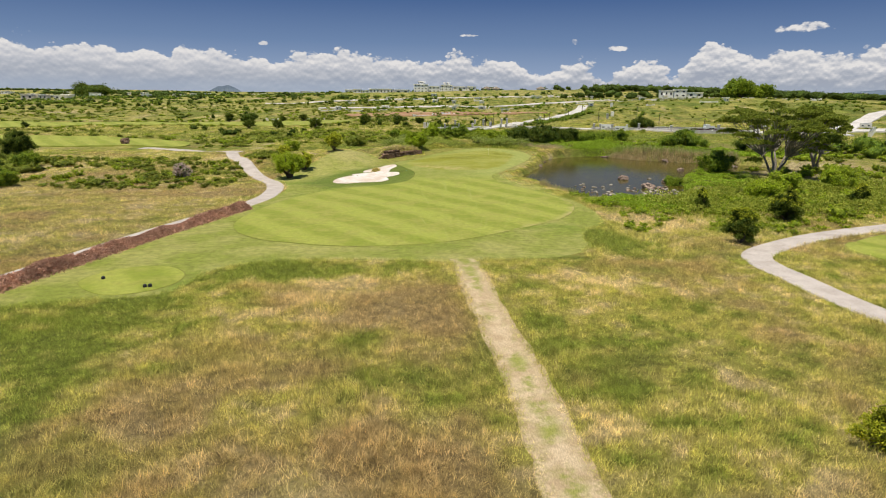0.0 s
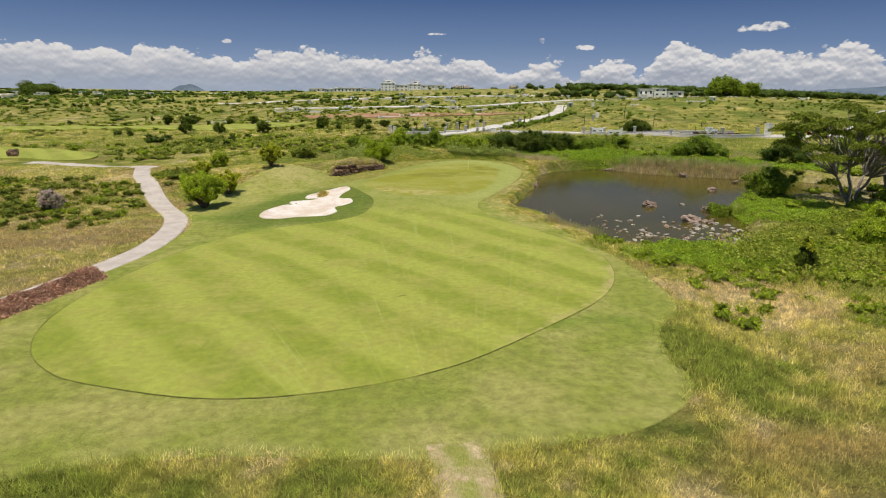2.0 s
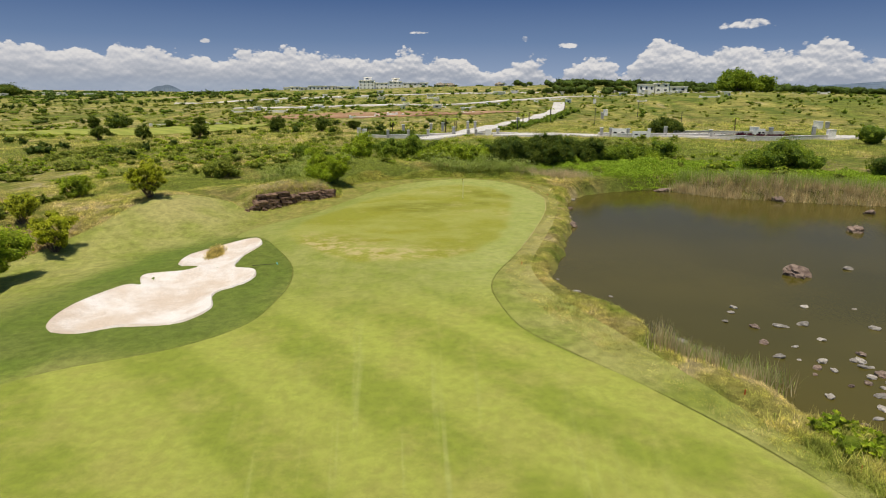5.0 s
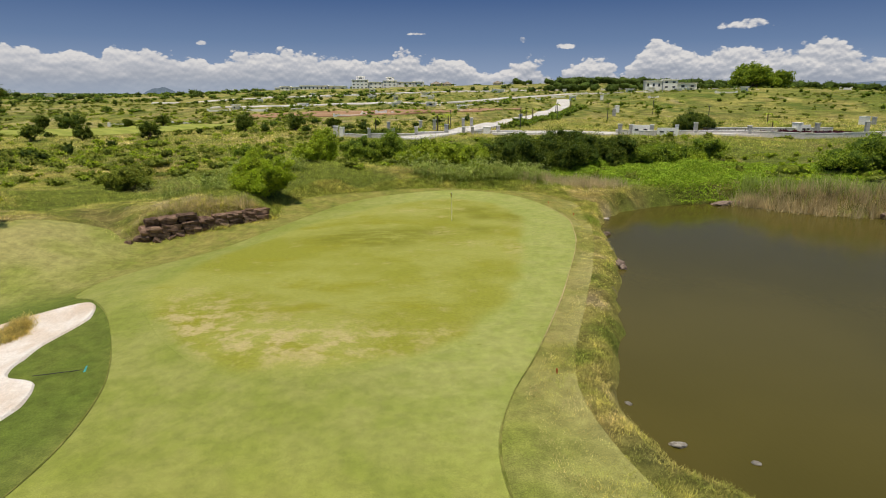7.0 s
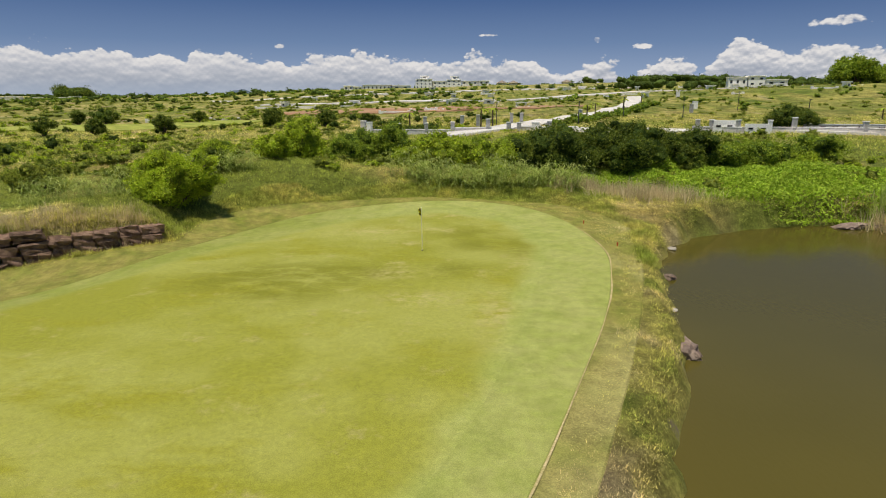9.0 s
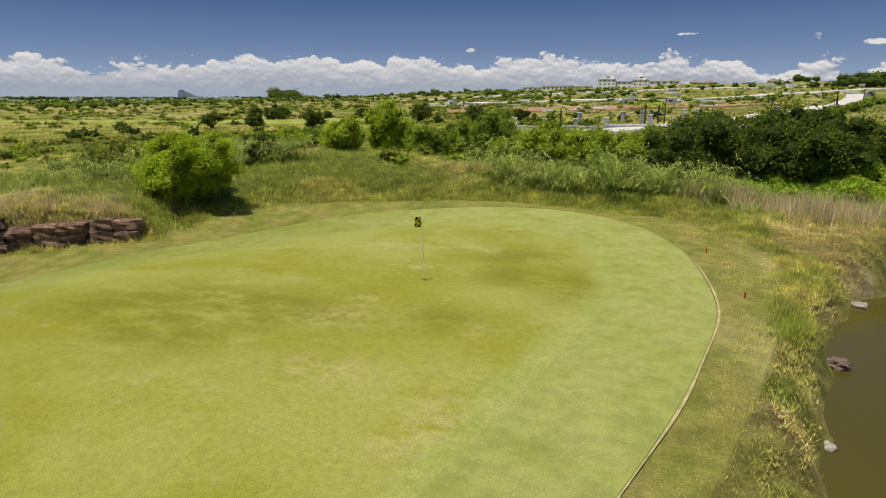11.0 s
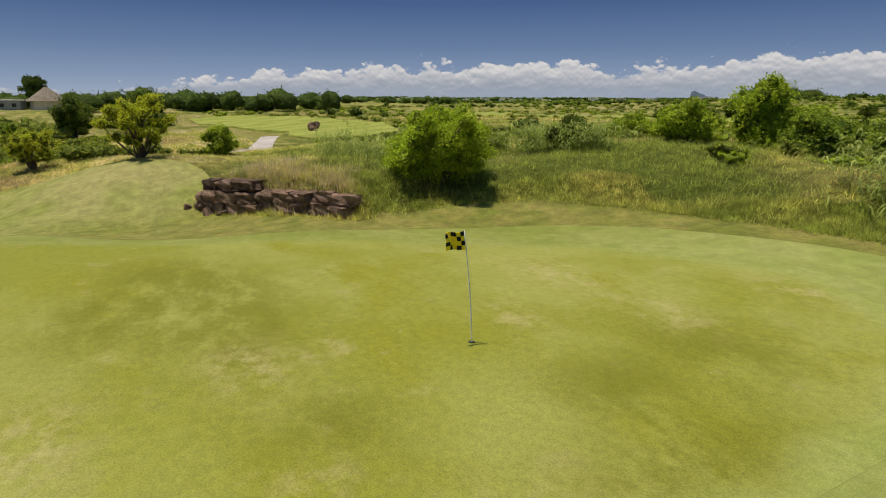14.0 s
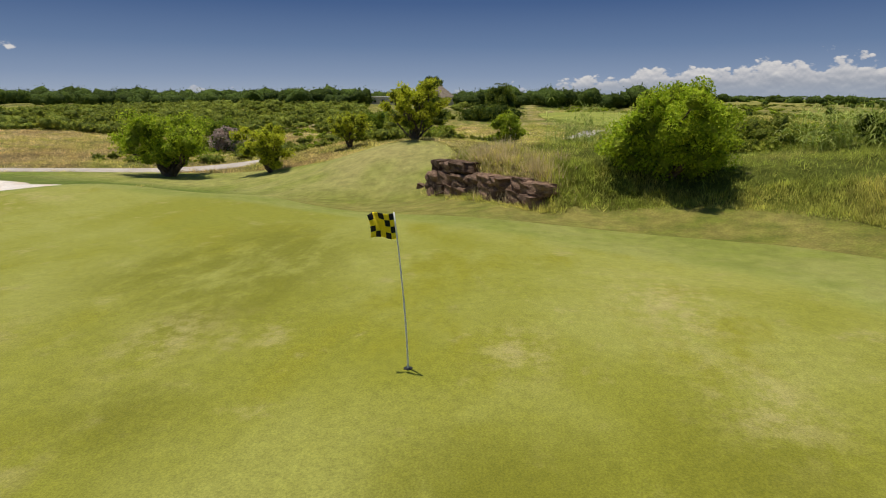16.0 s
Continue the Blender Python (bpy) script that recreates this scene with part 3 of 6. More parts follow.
DARK_GLASS = m_plain("dark_glass", (0.03, 0.035, 0.04), (0.05, 0.055, 0.06), 0.5, 0.15, 0.0, 0.01, 0.6, 2)
BARK = m_plain("bark", (0.10, 0.075, 0.05), (0.17, 0.13, 0.095), 3, 0.95, 0.8, 0.05, 0.1, 14)
THATCH = m_plain("grey_thatch", (0.20, 0.16, 0.12), (0.30, 0.25, 0.19), 1.0, 0.95, 0.8, 0.1, 0.1, 8)
BRUSH = m_leaf("dry_cut_brush", (0.40, 0.20, 0.125), (0.72, 0.47, 0.34), 0.9, 0.3)
BASALT = m_rock("brown_basalt", (0.085, 0.050, 0.035), (0.25, 0.160, 0.108))
POND_ROCK = m_rock("pond_stone", (0.16, 0.11, 0.085), (0.32, 0.24, 0.185))
PALE_ROCK = m_rock("pale_pond_stone", (0.26, 0.23, 0.19), (0.46, 0.41, 0.35))
LEAF_BRIGHT = m_leaf("bright_green_leaves", (0.235, 0.355, 0.018), (0.560, 0.630, 0.043))
LEAF_YELLOW = m_leaf("yellow_green_leaves", (0.336, 0.396, 0.022), (0.720, 0.708, 0.054))
LEAF_MID = m_leaf("green_leaves", (0.155, 0.240, 0.018), (0.390, 0.465, 0.042))
LEAF_DARK = m_leaf("dark_green_leaves", (0.072, 0.112, 0.012), (0.225, 0.265, 0.034))
LEAF_ACACIA = m_leaf("dull_green_leaves", (0.120, 0.165, 0.020), (0.400, 0.440, 0.062), translucent=0.55)
LEAF_SCRUB = m_leaf("scrub_leaves", (0.140, 0.201, 0.019), (0.454, 0.464, 0.067))
LEAF_CREEPER = m_leaf("creeper_leaves", (0.220, 0.350, 0.024), (0.500, 0.620, 0.062))
LEAF_FAR = m_leaf("far_woodland_leaves", (0.052, 0.090, 0.015), (0.147, 0.194, 0.032))
LEAF_WEED = m_leaf("weed_leaves", (0.20, 0.27, 0.025), (0.52, 0.53, 0.085))
REED_M = m_leaf("dry_reeds", (0.46, 0.36, 0.17), (0.76, 0.64, 0.38), 0.8, 0.45)
CANE_M = m_leaf("cane_leaves", (0.24, 0.33, 0.05), (0.56, 0.60, 0.18), 0.6, 0.5)
PURPLE = m_leaf("purple_leaves", (0.05, 0.008, 0.016), (0.11, 0.02, 0.03))


# ---- plant cover over the plan ----
# patches: x, y, radius x, radius y, dryness, brownness
PATCHES = [(-21, 35, 7.5, 9, -0.6, -0.8), (-8, 46, 9, 2.2, -0.5, -0.5), (-20, 27, 4, 4, -0.4, -0.4), (11, 48, 3.5, 2.0, -0.6, -0.4), (14.5, 58, 2.5, 3, -0.5, -0.3), (7.8, 26.3, 1.8, 2.2, -0.5, -0.3), (3.3, 36, 1.3, 3, -0.3, -0.3), (16.5, 36.5, 2.5, 2, -0.35, -0.3), (-0.5, 25, 1.4, 1.6, -0.5, -0.4), (-4, 31, 1.6, 1.4, -0.4, -0.3), (-13, 22, 2.4, 1.0, 0.4, 0.5), (-22, 33, 9, 6, -0.2, -0.3), (-12, 44.5, 7, 3.2, -0.5, -0.5), (-7, 38, 9, 6, 0.1, 0.55), (-1, 33, 4, 9, 0.0, 0.5), (-8, 19, 4, 3.5, 0.1, 0.5), (-2, 20, 4, 4, 0.2, 0.25),
           (9, 43, 6, 4, 0.12, -0.3), (15, 36, 6, 5, 0.05, -0.3), (9, 27, 2, 2.5, -0.25, 0), (18, 38, 3, 3, -0.2, 0), (-3, 27, 2, 1.5, -0.3, -0.3), (20, 24, 6, 6, 0.15, 0), (-14, 26, 8, 6, 0.1, 0), (14, 55, 3, 3, -0.4, 0), (20, 62, 4, 7, 0.2, 0.0), (26, 66, 5, 4, 0.25, 0.0),
           (-45, 72, 18, 22, 0.0, 0.4), (-48, 110, 14, 8, -0.25, 0), (-70, 95, 25, 15, 0.0, 0.3), (-36, 125, 10, 12, 0.15, 0), (-9, 132.5, 3, 1.5, 0.35, 0.0), (-22, 130, 9, 8, -0.05, 0), (8, 150, 14, 4, 0.1, 0.15),
           (23, 142, 3, 3.5, 0.4, 0), (-25, 200, 18, 10, 0.2, 0), (30, 75, 8, 6, 0.0, 0), (24, 80, 5, 4, -0.5, 0), (40, 150, 25, 10, -0.5, 0), (0, 260, 60, 18, 0.1, 0.35), (-60, 180, 40, 14, -0.1, 0), (-33, 85, 5, 14, 0.1, 0.1), (48, 90, 10, 10, -0.4, 0), (0, 145, 26, 9, -0.58, -0.3), (-4, 139.5, 7, 5, -0.65, -0.5), (16.6, 57.5, 2.4, 6, -0.5, -0.4), (150, 330, 130, 100, -0.22, 0), (-20, 140, 18, 10, -0.2, -0.1), (-33, 122, 9, 10, -0.3, 0.1), (6, 147, 8, 2.5, 0.28, 0.3), (-9, 142, 5, 3, 0.2, 0.1), (0, 178, 110, 30, -0.36, -0.05), (45, 172, 50, 18, -0.4, 0), (-14, 150, 20, 10, -0.15, 0), (14, 104, 4, 12, -0.22, -0.4), (18, 124, 4, 12, -0.22, -0.4)]


def cover(x, y):
    x, y = np.asarray(x, float), np.asarray(y, float)
    dry = 0.52 + 0.4 * (vnoise(x, y, 11.0) - 0.5) + 0.6 * (vnoise(x, y, 3.7, 1) - 0.5) + 0.8 * (vnoise(x, y, 1.2, 2) - 0.5) + 0.5 * (vnoise(x, y, 0.45, 3) - 0.5)
    brown = np.clip(1.5 * (vnoise(x + 50, y, 6.5, 3) - 0.5) + 1.0 * (vnoise(x, y, 1.9, 2) - 0.5), 0, 0.8)
    for px, py, rx, ry, d, b in PATCHES:
        w = np.exp(-((x - px) / rx) ** 2 - ((y - py) / ry) ** 2)
        dry, brown = dry + d * w, brown + b * w * (0.5 + vnoise(x, y, 1.5, 1))
    far = smooth(110, 230, np.hypot(x, y))
    return np.clip(dry - 0.17 * far, 0, 1), np.clip(brown * (1 - 0.5 * far), 0, 0.9)


# ---- ground sheet, turf, paths, water ----
def spaced(lo, hi, step, end, grow=1.09):
    mid = list(np.arange(lo, hi + 1e-6, step))
    out, s = [], step
    v = hi
    while v < end:
        s *= grow
        v += s
        out.append(v)
    low, s, v = [], step, lo
    while v > -end:
        s *= grow
        v -= s
        low.append(v)
    return np.array(low[::-1] + mid + out)


gx, gy = spaced(-46, 66, 0.65, 5200), spaced(12, 156, 0.65, 5200)
X, Y = np.meshgrid(gx, gy)
Z = height(X, Y) - 0.07 * smooth(0.0, -0.6, distance(P_MOWN, X, Y))
nx, ny = len(gx), len(gy)
idx = np.arange(nx * ny).reshape(ny, nx)
quads = np.stack([idx[:-1, :-1], idx[:-1, 1:], idx[1:, 1:], idx[1:, :-1]], -1).reshape(-1, 4)
ground_mesh = mesh_from("ground", np.stack([X.ravel(), Y.ravel(), Z.ravel()], 1), quads, True)
dry_v, brown_v = cover(X.ravel(), Y.ravel())
attribute(ground_mesh, "dry", dry_v)
attribute(ground_mesh, "brown", brown_v)
attribute(ground_mesh, "far", smooth(70, 200, np.hypot(X.ravel(), Y.ravel() - 60)))
tagged(part("ground", ground_mesh, GROUND), "rolling ground of mixed green and dry wild grass", "ground", kind="structure")

tagged(draped("mown_surround", P_MOWN, 0.03, MOWN_M, 0.8, extra={"rear": lambda x, y: smooth(99, 108, y) * smooth(-16, -9, x), "lush": lambda x, y: smooth(7.0, 2.0, distance(P_BUNK, x, y)), "bank": lambda x, y: 0.85 * smooth(4.2, 0.8, distance(P_POND, x, y)) * smooth(0.35, 0.6, vnoise(x, y, 2.5)) + 1.0 * np.exp(-((x + 18.5) / 6) ** 2 - ((y - 124.5) / 5) ** 2) * smooth(0.15, 0.6, vnoise(x, y, 1.8, 1)) + 0.9 * np.exp(-((x - 2) / 2.4) ** 2 - ((y - 49) / 2.6) ** 2) * vnoise(x, y, 0.7)}),
       "first-cut grass surround, green with dry patches", "grass")
tagged(draped("fairway", P_FAIR, 0.06, FAIR_M, 0.9, 0.05, extra={"edge": lambda x, y: smooth(-0.5, -0.05, distance(P_FAIR, x, y)) * np.maximum(smooth(2, 10, x) * smooth(84, 76, y), smooth(11, 15, x) * smooth(126, 134, y)), "collar": lambda x, y: smooth(94, 104, y)}), "smooth mown fairway with pale diagonal mowing bands", "fairway")
# stains of the putting turf: x, y, radius x, radius y
OLIVE = [(3.7, 126.6, 3.2, 1.6), (6.6, 126.2, 1.8, 1.1), (1.2, 125.4, 2.4, 1.4), (4.2, 123.8, 2.2, 1.2), (11.5, 133.9, 1.7, 1.6), (14, 130.5, 1.1, 2.0), (11.8, 131.2, 1.4, 1.1), (10.6, 127, 1.3, 0.9)]
PALE = [(8.3, 131.7, 0.9, 0.5), (8.2, 126.3, 1.2, 0.6), (9.4, 123.2, 1.5, 0.7), (14.2, 127.8, 0.9, 1.4), (10.3, 138.4, 1.6, 0.6), (9.7, 134.6, 1.0, 0.6), (5.9, 134.4, 2.0, 0.9), (12, 126.4, 0.5, 0.4), (8, 127.9, 0.6, 0.3), (6.5, 108.6, 1.2, 0.5), (12.6, 121, 0.9, 2.5)]


def blots(rows):
    return lambda x, y: np.clip(sum(np.exp(-((x - a) / c) ** 2 - ((y - b) / d) ** 2) for a, b, c, d in rows), 0, 1)


tagged(draped("putting_green", P_GREEN, 0.065, GREEN_M, 0.45, 0.02, extra={"rim": lambda x, y: smooth(-1.0, -0.15, distance(P_GREEN, x, y) + 0.6 * (vnoise(x, y, 1.5) - 0.5)), "olive": blots(OLIVE), "pale": blots(PALE),
       "worn": lambda x, y: np.exp(-((x - 0.5) / 6) ** 2 - ((y - 107.5) / 2.4) ** 2) + np.exp(-((x + 4) / 3) ** 2 - ((y - 111) / 3) ** 2)}),
       "closely cut putting green with worn yellow patches", "green")


def m_edge_shade():
    n = Nodes("edge_cut_shade")
    x, y, _ = n.xyz()
    # dark base paints the lip's shade; the worn pond-side rim is tan
    c = n.mix(n.ramp(n.noise(1.5, 5, 0.65), 0.35, 0.65), (0.12, 0.135, 0.022), (0.22, 0.21, 0.055))
    worn = n.math("MULTIPLY", n.math("MULTIPLY", n.ramp(x, 9.5, 11.5), n.ramp(y, 104.0, 110.0)), n.ramp(y, 139.0, 134.0))
    c = n.mix(worn, c, n.mix(n.ramp(n.noise(2.5, 6, 0.7), 0.3, 0.7), (0.30, 0.26, 0.09), (0.50, 0.39, 0.21)))
    c = n.mix(n.ramp(n.noise(20, 4, 0.7), 0.3, 0.7), n.scaled(c, 0.8), n.scaled(c, 1.15))
    return n.surface(c, 0.95, n.noise(20, 5, 0.7), 0.5, 0.03, 0.1)


EDGE_SHADE_M = m_edge_shade()


def cut_edge_shade(name, poly, lift, wide):
    """A thin strip painting the shade of the cut where closely mown turf meets longer grass."""
    tang = np.roll(poly, -1, 0) - np.roll(poly, 1, 0)
    side = np.column_stack([tang[:, 1], -tang[:, 0]]) / (np.linalg.norm(tang, axis=1)[:, None] + 1e-9)
    area = np.sum(poly[:, 0] * np.roll(poly[:, 1], -1) - poly[:, 1] * np.roll(poly[:, 0], -1))
    side *= 1 if area > 0 else -1
    w = wide * np.clip(1.6 * vnoise(poly[:, 0], poly[:, 1], 3.0, 1), 0.15, 1.3)
    a, b_ = poly + side * 0.03, poly + side * (0.03 + w[:, None])
    n = len(poly)
    v = np.concatenate([np.column_stack([q, height(q[:, 0], q[:, 1]) + lift]) for q in (a, b_)])
    i, j = np.arange(n), (np.arange(n) + 1) % n
    tagged(part(name, mesh_from(name, v, np.stack([i, i + n, j + n, j], 1), True), EDGE_SHADE_M), "cut edge round closely mown turf with its shade painted dark", "turf edge", kind="structure")


cut_edge_shade("fairway_edge", P_FAIR, 0.066, 0.055)
cut_edge_shade("tee_edge", P_TEE, 0.042, 0.09)
tagged(draped("tee_pad", P_TEE, 0.07, FAIR_M, 0.7), "oval mown tee pad", "tee")
tagged(draped("tee_pad_east", P_TEE2, 0.07, FAIR_M, 0.9), "mown tee pad beside a concrete path", "tee")
tagged(draped("far_fairway", P_FAR, 0.3, FAIR_M, 4.0, 0.4), "distant pale mown fairway", "fairway")
tagged(draped("west_fairway", P_WEST, 0.3, FAIR_M, 3.0, 0.4), "distant mown fairway strip", "fairway")
tagged(draped("bunker_sand", P_BUNK, 0.10, SAND, 0.5, 0.15), "white sand of a wavy-edged bunker", "bunker")
tagged(draped("cart_path", P_PATH, 0.07, CONCRETE, 0.8), "pale worn concrete cart path", "path")
tagged(draped("cross_path", P_CROSS, 0.066, CONCRETE, 1.0), "pale concrete cross path", "path")
tagged(draped("east_path", P_EAST, 0.07, CONCRETE, 0.8), "pale curving concrete cart path", "path")
TRACK_C = spline(TRACK, False, 0.5)
tagged(draped("straw_track", P_TRACK, 0.06, TRACK_M, 0.4, extra={"edge": lambda x, y: smooth(-0.75, -0.05, distance(P_TRACK, x, y)), "fade": lambda x, y: smooth(43.5, 48.5, y), "middle": lambda x, y: smooth(0.75, 0.15, np.abs(x - np.interp(y, TRACK_C[::-1, 1], TRACK_C[::-1, 0])))}),
       "straight track of cut straw through rough grass", "track")
bm = bmesh.new()
bmesh.ops.create_grid(bm, x_segments=2, y_segments=2, size=0.5, matrix=Matrix.LocRotScale((42, 112, WATER_Z), None, (66, 72, 1)))
tagged(part("water", bm, WATER_M), "still brown-green pond water", "pond", kind="structure")


# ---- plants ----
def blades(rng, x, y, z, count, length, width, lean, spread):
    """Tufts of bent triangular blades at the points x, y, z. Returns verts, faces."""
    n = len(x)
    L = np.broadcast_to(length, (n,))
    bx = np.repeat(x, count) + rng.normal(0, spread, n * count)
    by = np.repeat(y, count) + rng.normal(0, spread, n * count)
    bz = np.repeat(z, count) - 0.03
    Lb = np.repeat(L, count) * rng.uniform(0.55, 1.25, n * count)
    a = rng.uniform(0, 2 * math.pi, n * count)
    tilt = np.clip(rng.normal(lean, 0.28, n * count), 0.05, 1.35)
    w = width * rng.uniform(0.6, 1.4, n * count)
    dx, dy = np.cos(a), np.sin(a)
    p0 = np.stack([bx - dy * w, by + dx * w, bz], 1)
    p1 = np.stack([bx + dy * w, by - dx * w, bz], 1)
    p2 = np.stack([bx + dx * np.sin(tilt) * Lb, by + dy * np.sin(tilt) * Lb, bz + np.cos(tilt) * Lb], 1)
    v = np.stack([p0, p1, p2], 1).reshape(-1, 3)
    return v, np.arange(len(v)).reshape(-1, 3)


def wild(x, y, margin=0.15):
    """True where uncut plants grow."""
    ok = distance(P_MOWN, x, y) > margin
    for poly, m in ((P_PATH, 0.1), (P_EAST, 0.1), (P_TRACK, -0.22), (P_TEE2, 0.3), (P_POND, 0.25), (P_CROSS, 0.2), (P_FAR, 1), (P_WEST, 1)):
        ok &= distance(poly, x, y) > m
    return ok


def grass_field(name, rng, x0, y0, x1, y1, per_m2, count, length, width, lean, label, spread=0.1, margin=-0.25):
    n = int((x1 - x0) * (y1 - y0) * per_m2)
    x, y = rng.uniform(x0, x1, n), rng.uniform(y0, y1, n)
    k = wild(x, y, margin)
    if name != "bank_grass":
        k &= ~((x > 9) & (x < 25) & (y > 84) & (y < 139))
    else:
        k &= distance(P_FAIR, x, y) > 0.5
    k &= (np.abs(x) < 0.72 * y + 4) | (y > 60)
    x, y = x[k], y[k]
    size = length * (0.45 + 0.9 * vnoise(x, y, 2.2, 1) ** 1.3 + 0.35 * vnoise(x, y, 9, 2)) * (1 - 0.55 * np.exp(-((x + 20) / 13) ** 2 - ((y - 130) / 12) ** 2)) * (1 + 0.25 * np.exp(-((x - 9) / 10) ** 2 - ((y - 148) / 3.5) ** 2))
    v, f = blades(rng, x, y, height(x, y), count, size, width, lean, spread)
    me = mesh_from(name, v, f)
    d, b = cover(x, y)
    attribute(me, "dry", np.repeat(np.clip(d + rng.normal(0, 0.1, len(d)), 0, 1), count * 3))
    attribute(me, "brown", np.repeat(np.clip(b + rng.normal(0, 0.06, len(b)), 0, 1), count * 3))
    return tagged(part(name, me, GRASS), label, "grass", kind="stuff")


rng = np.random.default_rng(7)
grass_field("rough_grass", rng, -40, 14, 38, 49, 34, 9, 0.36, 0.011, 0.85, "knee-high rough grass, straw, green and brown", 0.12)
grass_field("rough_grass_east", rng, 12, 48, 62, 84, 18, 8, 0.45, 0.015, 0.85, "tall mixed rough grass beside the fairway", 0.15)
grass_field("rough_grass_west", rng, -88, 36, -23, 140, 6, 7, 0.42, 0.022, 0.9, "dry brownish field grass beside the path", 0.2)
grass_field("rough_grass_north", rng, -42, 112, 46, 162, 15, 9, 0.40, 0.011, 1.0, "tall green and straw grass behind the green", 0.15)
grass_field("rough_grass_far", rng, -140, 163, 120, 250, 1.7, 6, 0.6, 0.04, 0.9, "wild grassland stretching to building plots", 0.4)


def leaf_quads(rng, centres, size, up=0.35):
    """One small three-cornered leaf at each centre. Returns verts, faces."""
    n = len(centres)
    a = rng.normal(size=(n, 3))
    a[:, 2] += up * 0.2
    a /= np.linalg.norm(a, axis=1)[:, None]
    nrm = rng.normal(size=(n, 3)) + np.array([0, 0, up * 1.3])
    b = np.cross(nrm, a)
    b /= np.linalg.norm(b, axis=1)[:, None] + 1e-9
    s = (np.broadcast_to(size, (n,)) * rng.uniform(0.6, 1.4, n))[:, None]
    v = np.stack([centres - a * s, centres + a * s * 0.75 + b * s * 0.55, centres + a * s * 0.75 - b * s * 0.55], 1).reshape(-1, 3)
    return v, np.arange(len(v)).reshape(-1, 3)


def crown_points(rng, clumps, leaves, shape, clump_r, hollow=0.55, base=0.0):
    """Leaf places in clumps over an uneven ellipsoid with half-axes shape, standing on z = base."""
    d = rng.normal(size=(clumps, 3))
    d /= np.linalg.norm(d, axis=1)[:, None]
    r = rng.uniform(hollow, 1.0, clumps) * (0.82 + 0.3 * rng.random(clumps))
    c = d * r[:, None] * np.array(shape)
    c[:, 2] = np.maximum(c[:, 2], -shape[2] * 0.92) + shape[2] + base
    cr = clump_r * rng.uniform(0.6, 1.35, clumps)
    k = rng.integers(0, clumps, leaves)
    p = rng.normal(size=(leaves, 3))
    p /= np.linalg.norm(p, axis=1)[:, None]
    p *= (rng.random(leaves) ** 0.45)[:, None]
    p[:, 2] *= 0.8
    return c[k] + p * cr[k][:, None], c


def limbs(bm, base, tips, r0, r1, bend=0.15, seed=0):
    """Tapered crooked limbs from base to each tip."""
    r = random.Random(seed)
    for tip in tips:
        a, b = Vector(base), Vector(tip)
        prev, pr = None, None
        for s in range(5):
            u = s / 4
            c = a.lerp(b, u) + Vector((r.uniform(-1, 1), r.uniform(-1, 1), r.uniform(-0.3, 0.6))) * bend * (b - a).length * math.sin(u * math.pi) * 0.5
            rad = r0 + (r1 - r0) * u
            ax = (b - a).normalized()
            q = ax.to_track_quat("Z", "Y")
            ring = [bm.verts.new(c + q @ Vector((math.cos(t) * rad, math.sin(t) * rad, 0))) for t in (2 * math.pi * i / 6 for i in range(6))]
            if prev:
                for i in range(6):
                    bm.faces.new((prev[i], prev[(i + 1) % 6], ring[(i + 1) % 6], ring[i]))
            prev = ring
        bm.faces.new(prev)


def m_shaded_mass(name, a, b):
    """The leafy mass inside a bush, its colour darkened to paint the inner shade."""
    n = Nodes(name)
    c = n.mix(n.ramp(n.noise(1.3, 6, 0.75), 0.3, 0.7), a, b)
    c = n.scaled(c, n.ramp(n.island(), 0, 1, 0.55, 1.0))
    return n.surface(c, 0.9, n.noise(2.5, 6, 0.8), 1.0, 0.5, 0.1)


SHADED_MASS = {LEAF_SCRUB: m_shaded_mass("scrub_shaded_mass", (0.11, 0.165, 0.018), (0.36, 0.39, 0.06)), LEAF_BRIGHT: m_shaded_mass("bright_shaded_mass", (0.16, 0.24, 0.016), (0.42, 0.48, 0.05)), LEAF_FAR: m_shaded_mass("woodland_shaded_mass", (0.045, 0.080, 0.014), (0.13, 0.18, 0.03)),
        LEAF_DARK: m_shaded_mass("dark_shaded_mass", (0.035, 0.065, 0.010), (0.11, 0.16, 0.024)), LEAF_MID: m_shaded_mass("green_shaded_mass", (0.07, 0.125, 0.014), (0.21, 0.29, 0.036)), LEAF_YELLOW: m_shaded_mass("yellow_shaded_mass", (0.13, 0.17, 0.012), (0.34, 0.36, 0.04)), PURPLE: m_shaded_mass("purple_shaded_mass", (0.04, 0.008, 0.012), (0.09, 0.02, 0.025))}
def lump(subdivisions, turn):
    """A unit ball of triangles, turned so that no corner points straight up."""
    bm_ = bmesh.new()
    bmesh.ops.create_icosphere(bm_, subdivisions=subdivisions, radius=1.0, matrix=pose(0, 0, 0, turn, turn * 0.4, 0))
    out = np.array([v_.co[:] for v_ in bm_.verts]), np.array([[v_.index for v_ in f_.verts] for f_ in bm_.faces])
    bm_.free()
    return out


SMALL_LUMP, LARGE_LUMP = lump(1, 37), lump(2, 20)


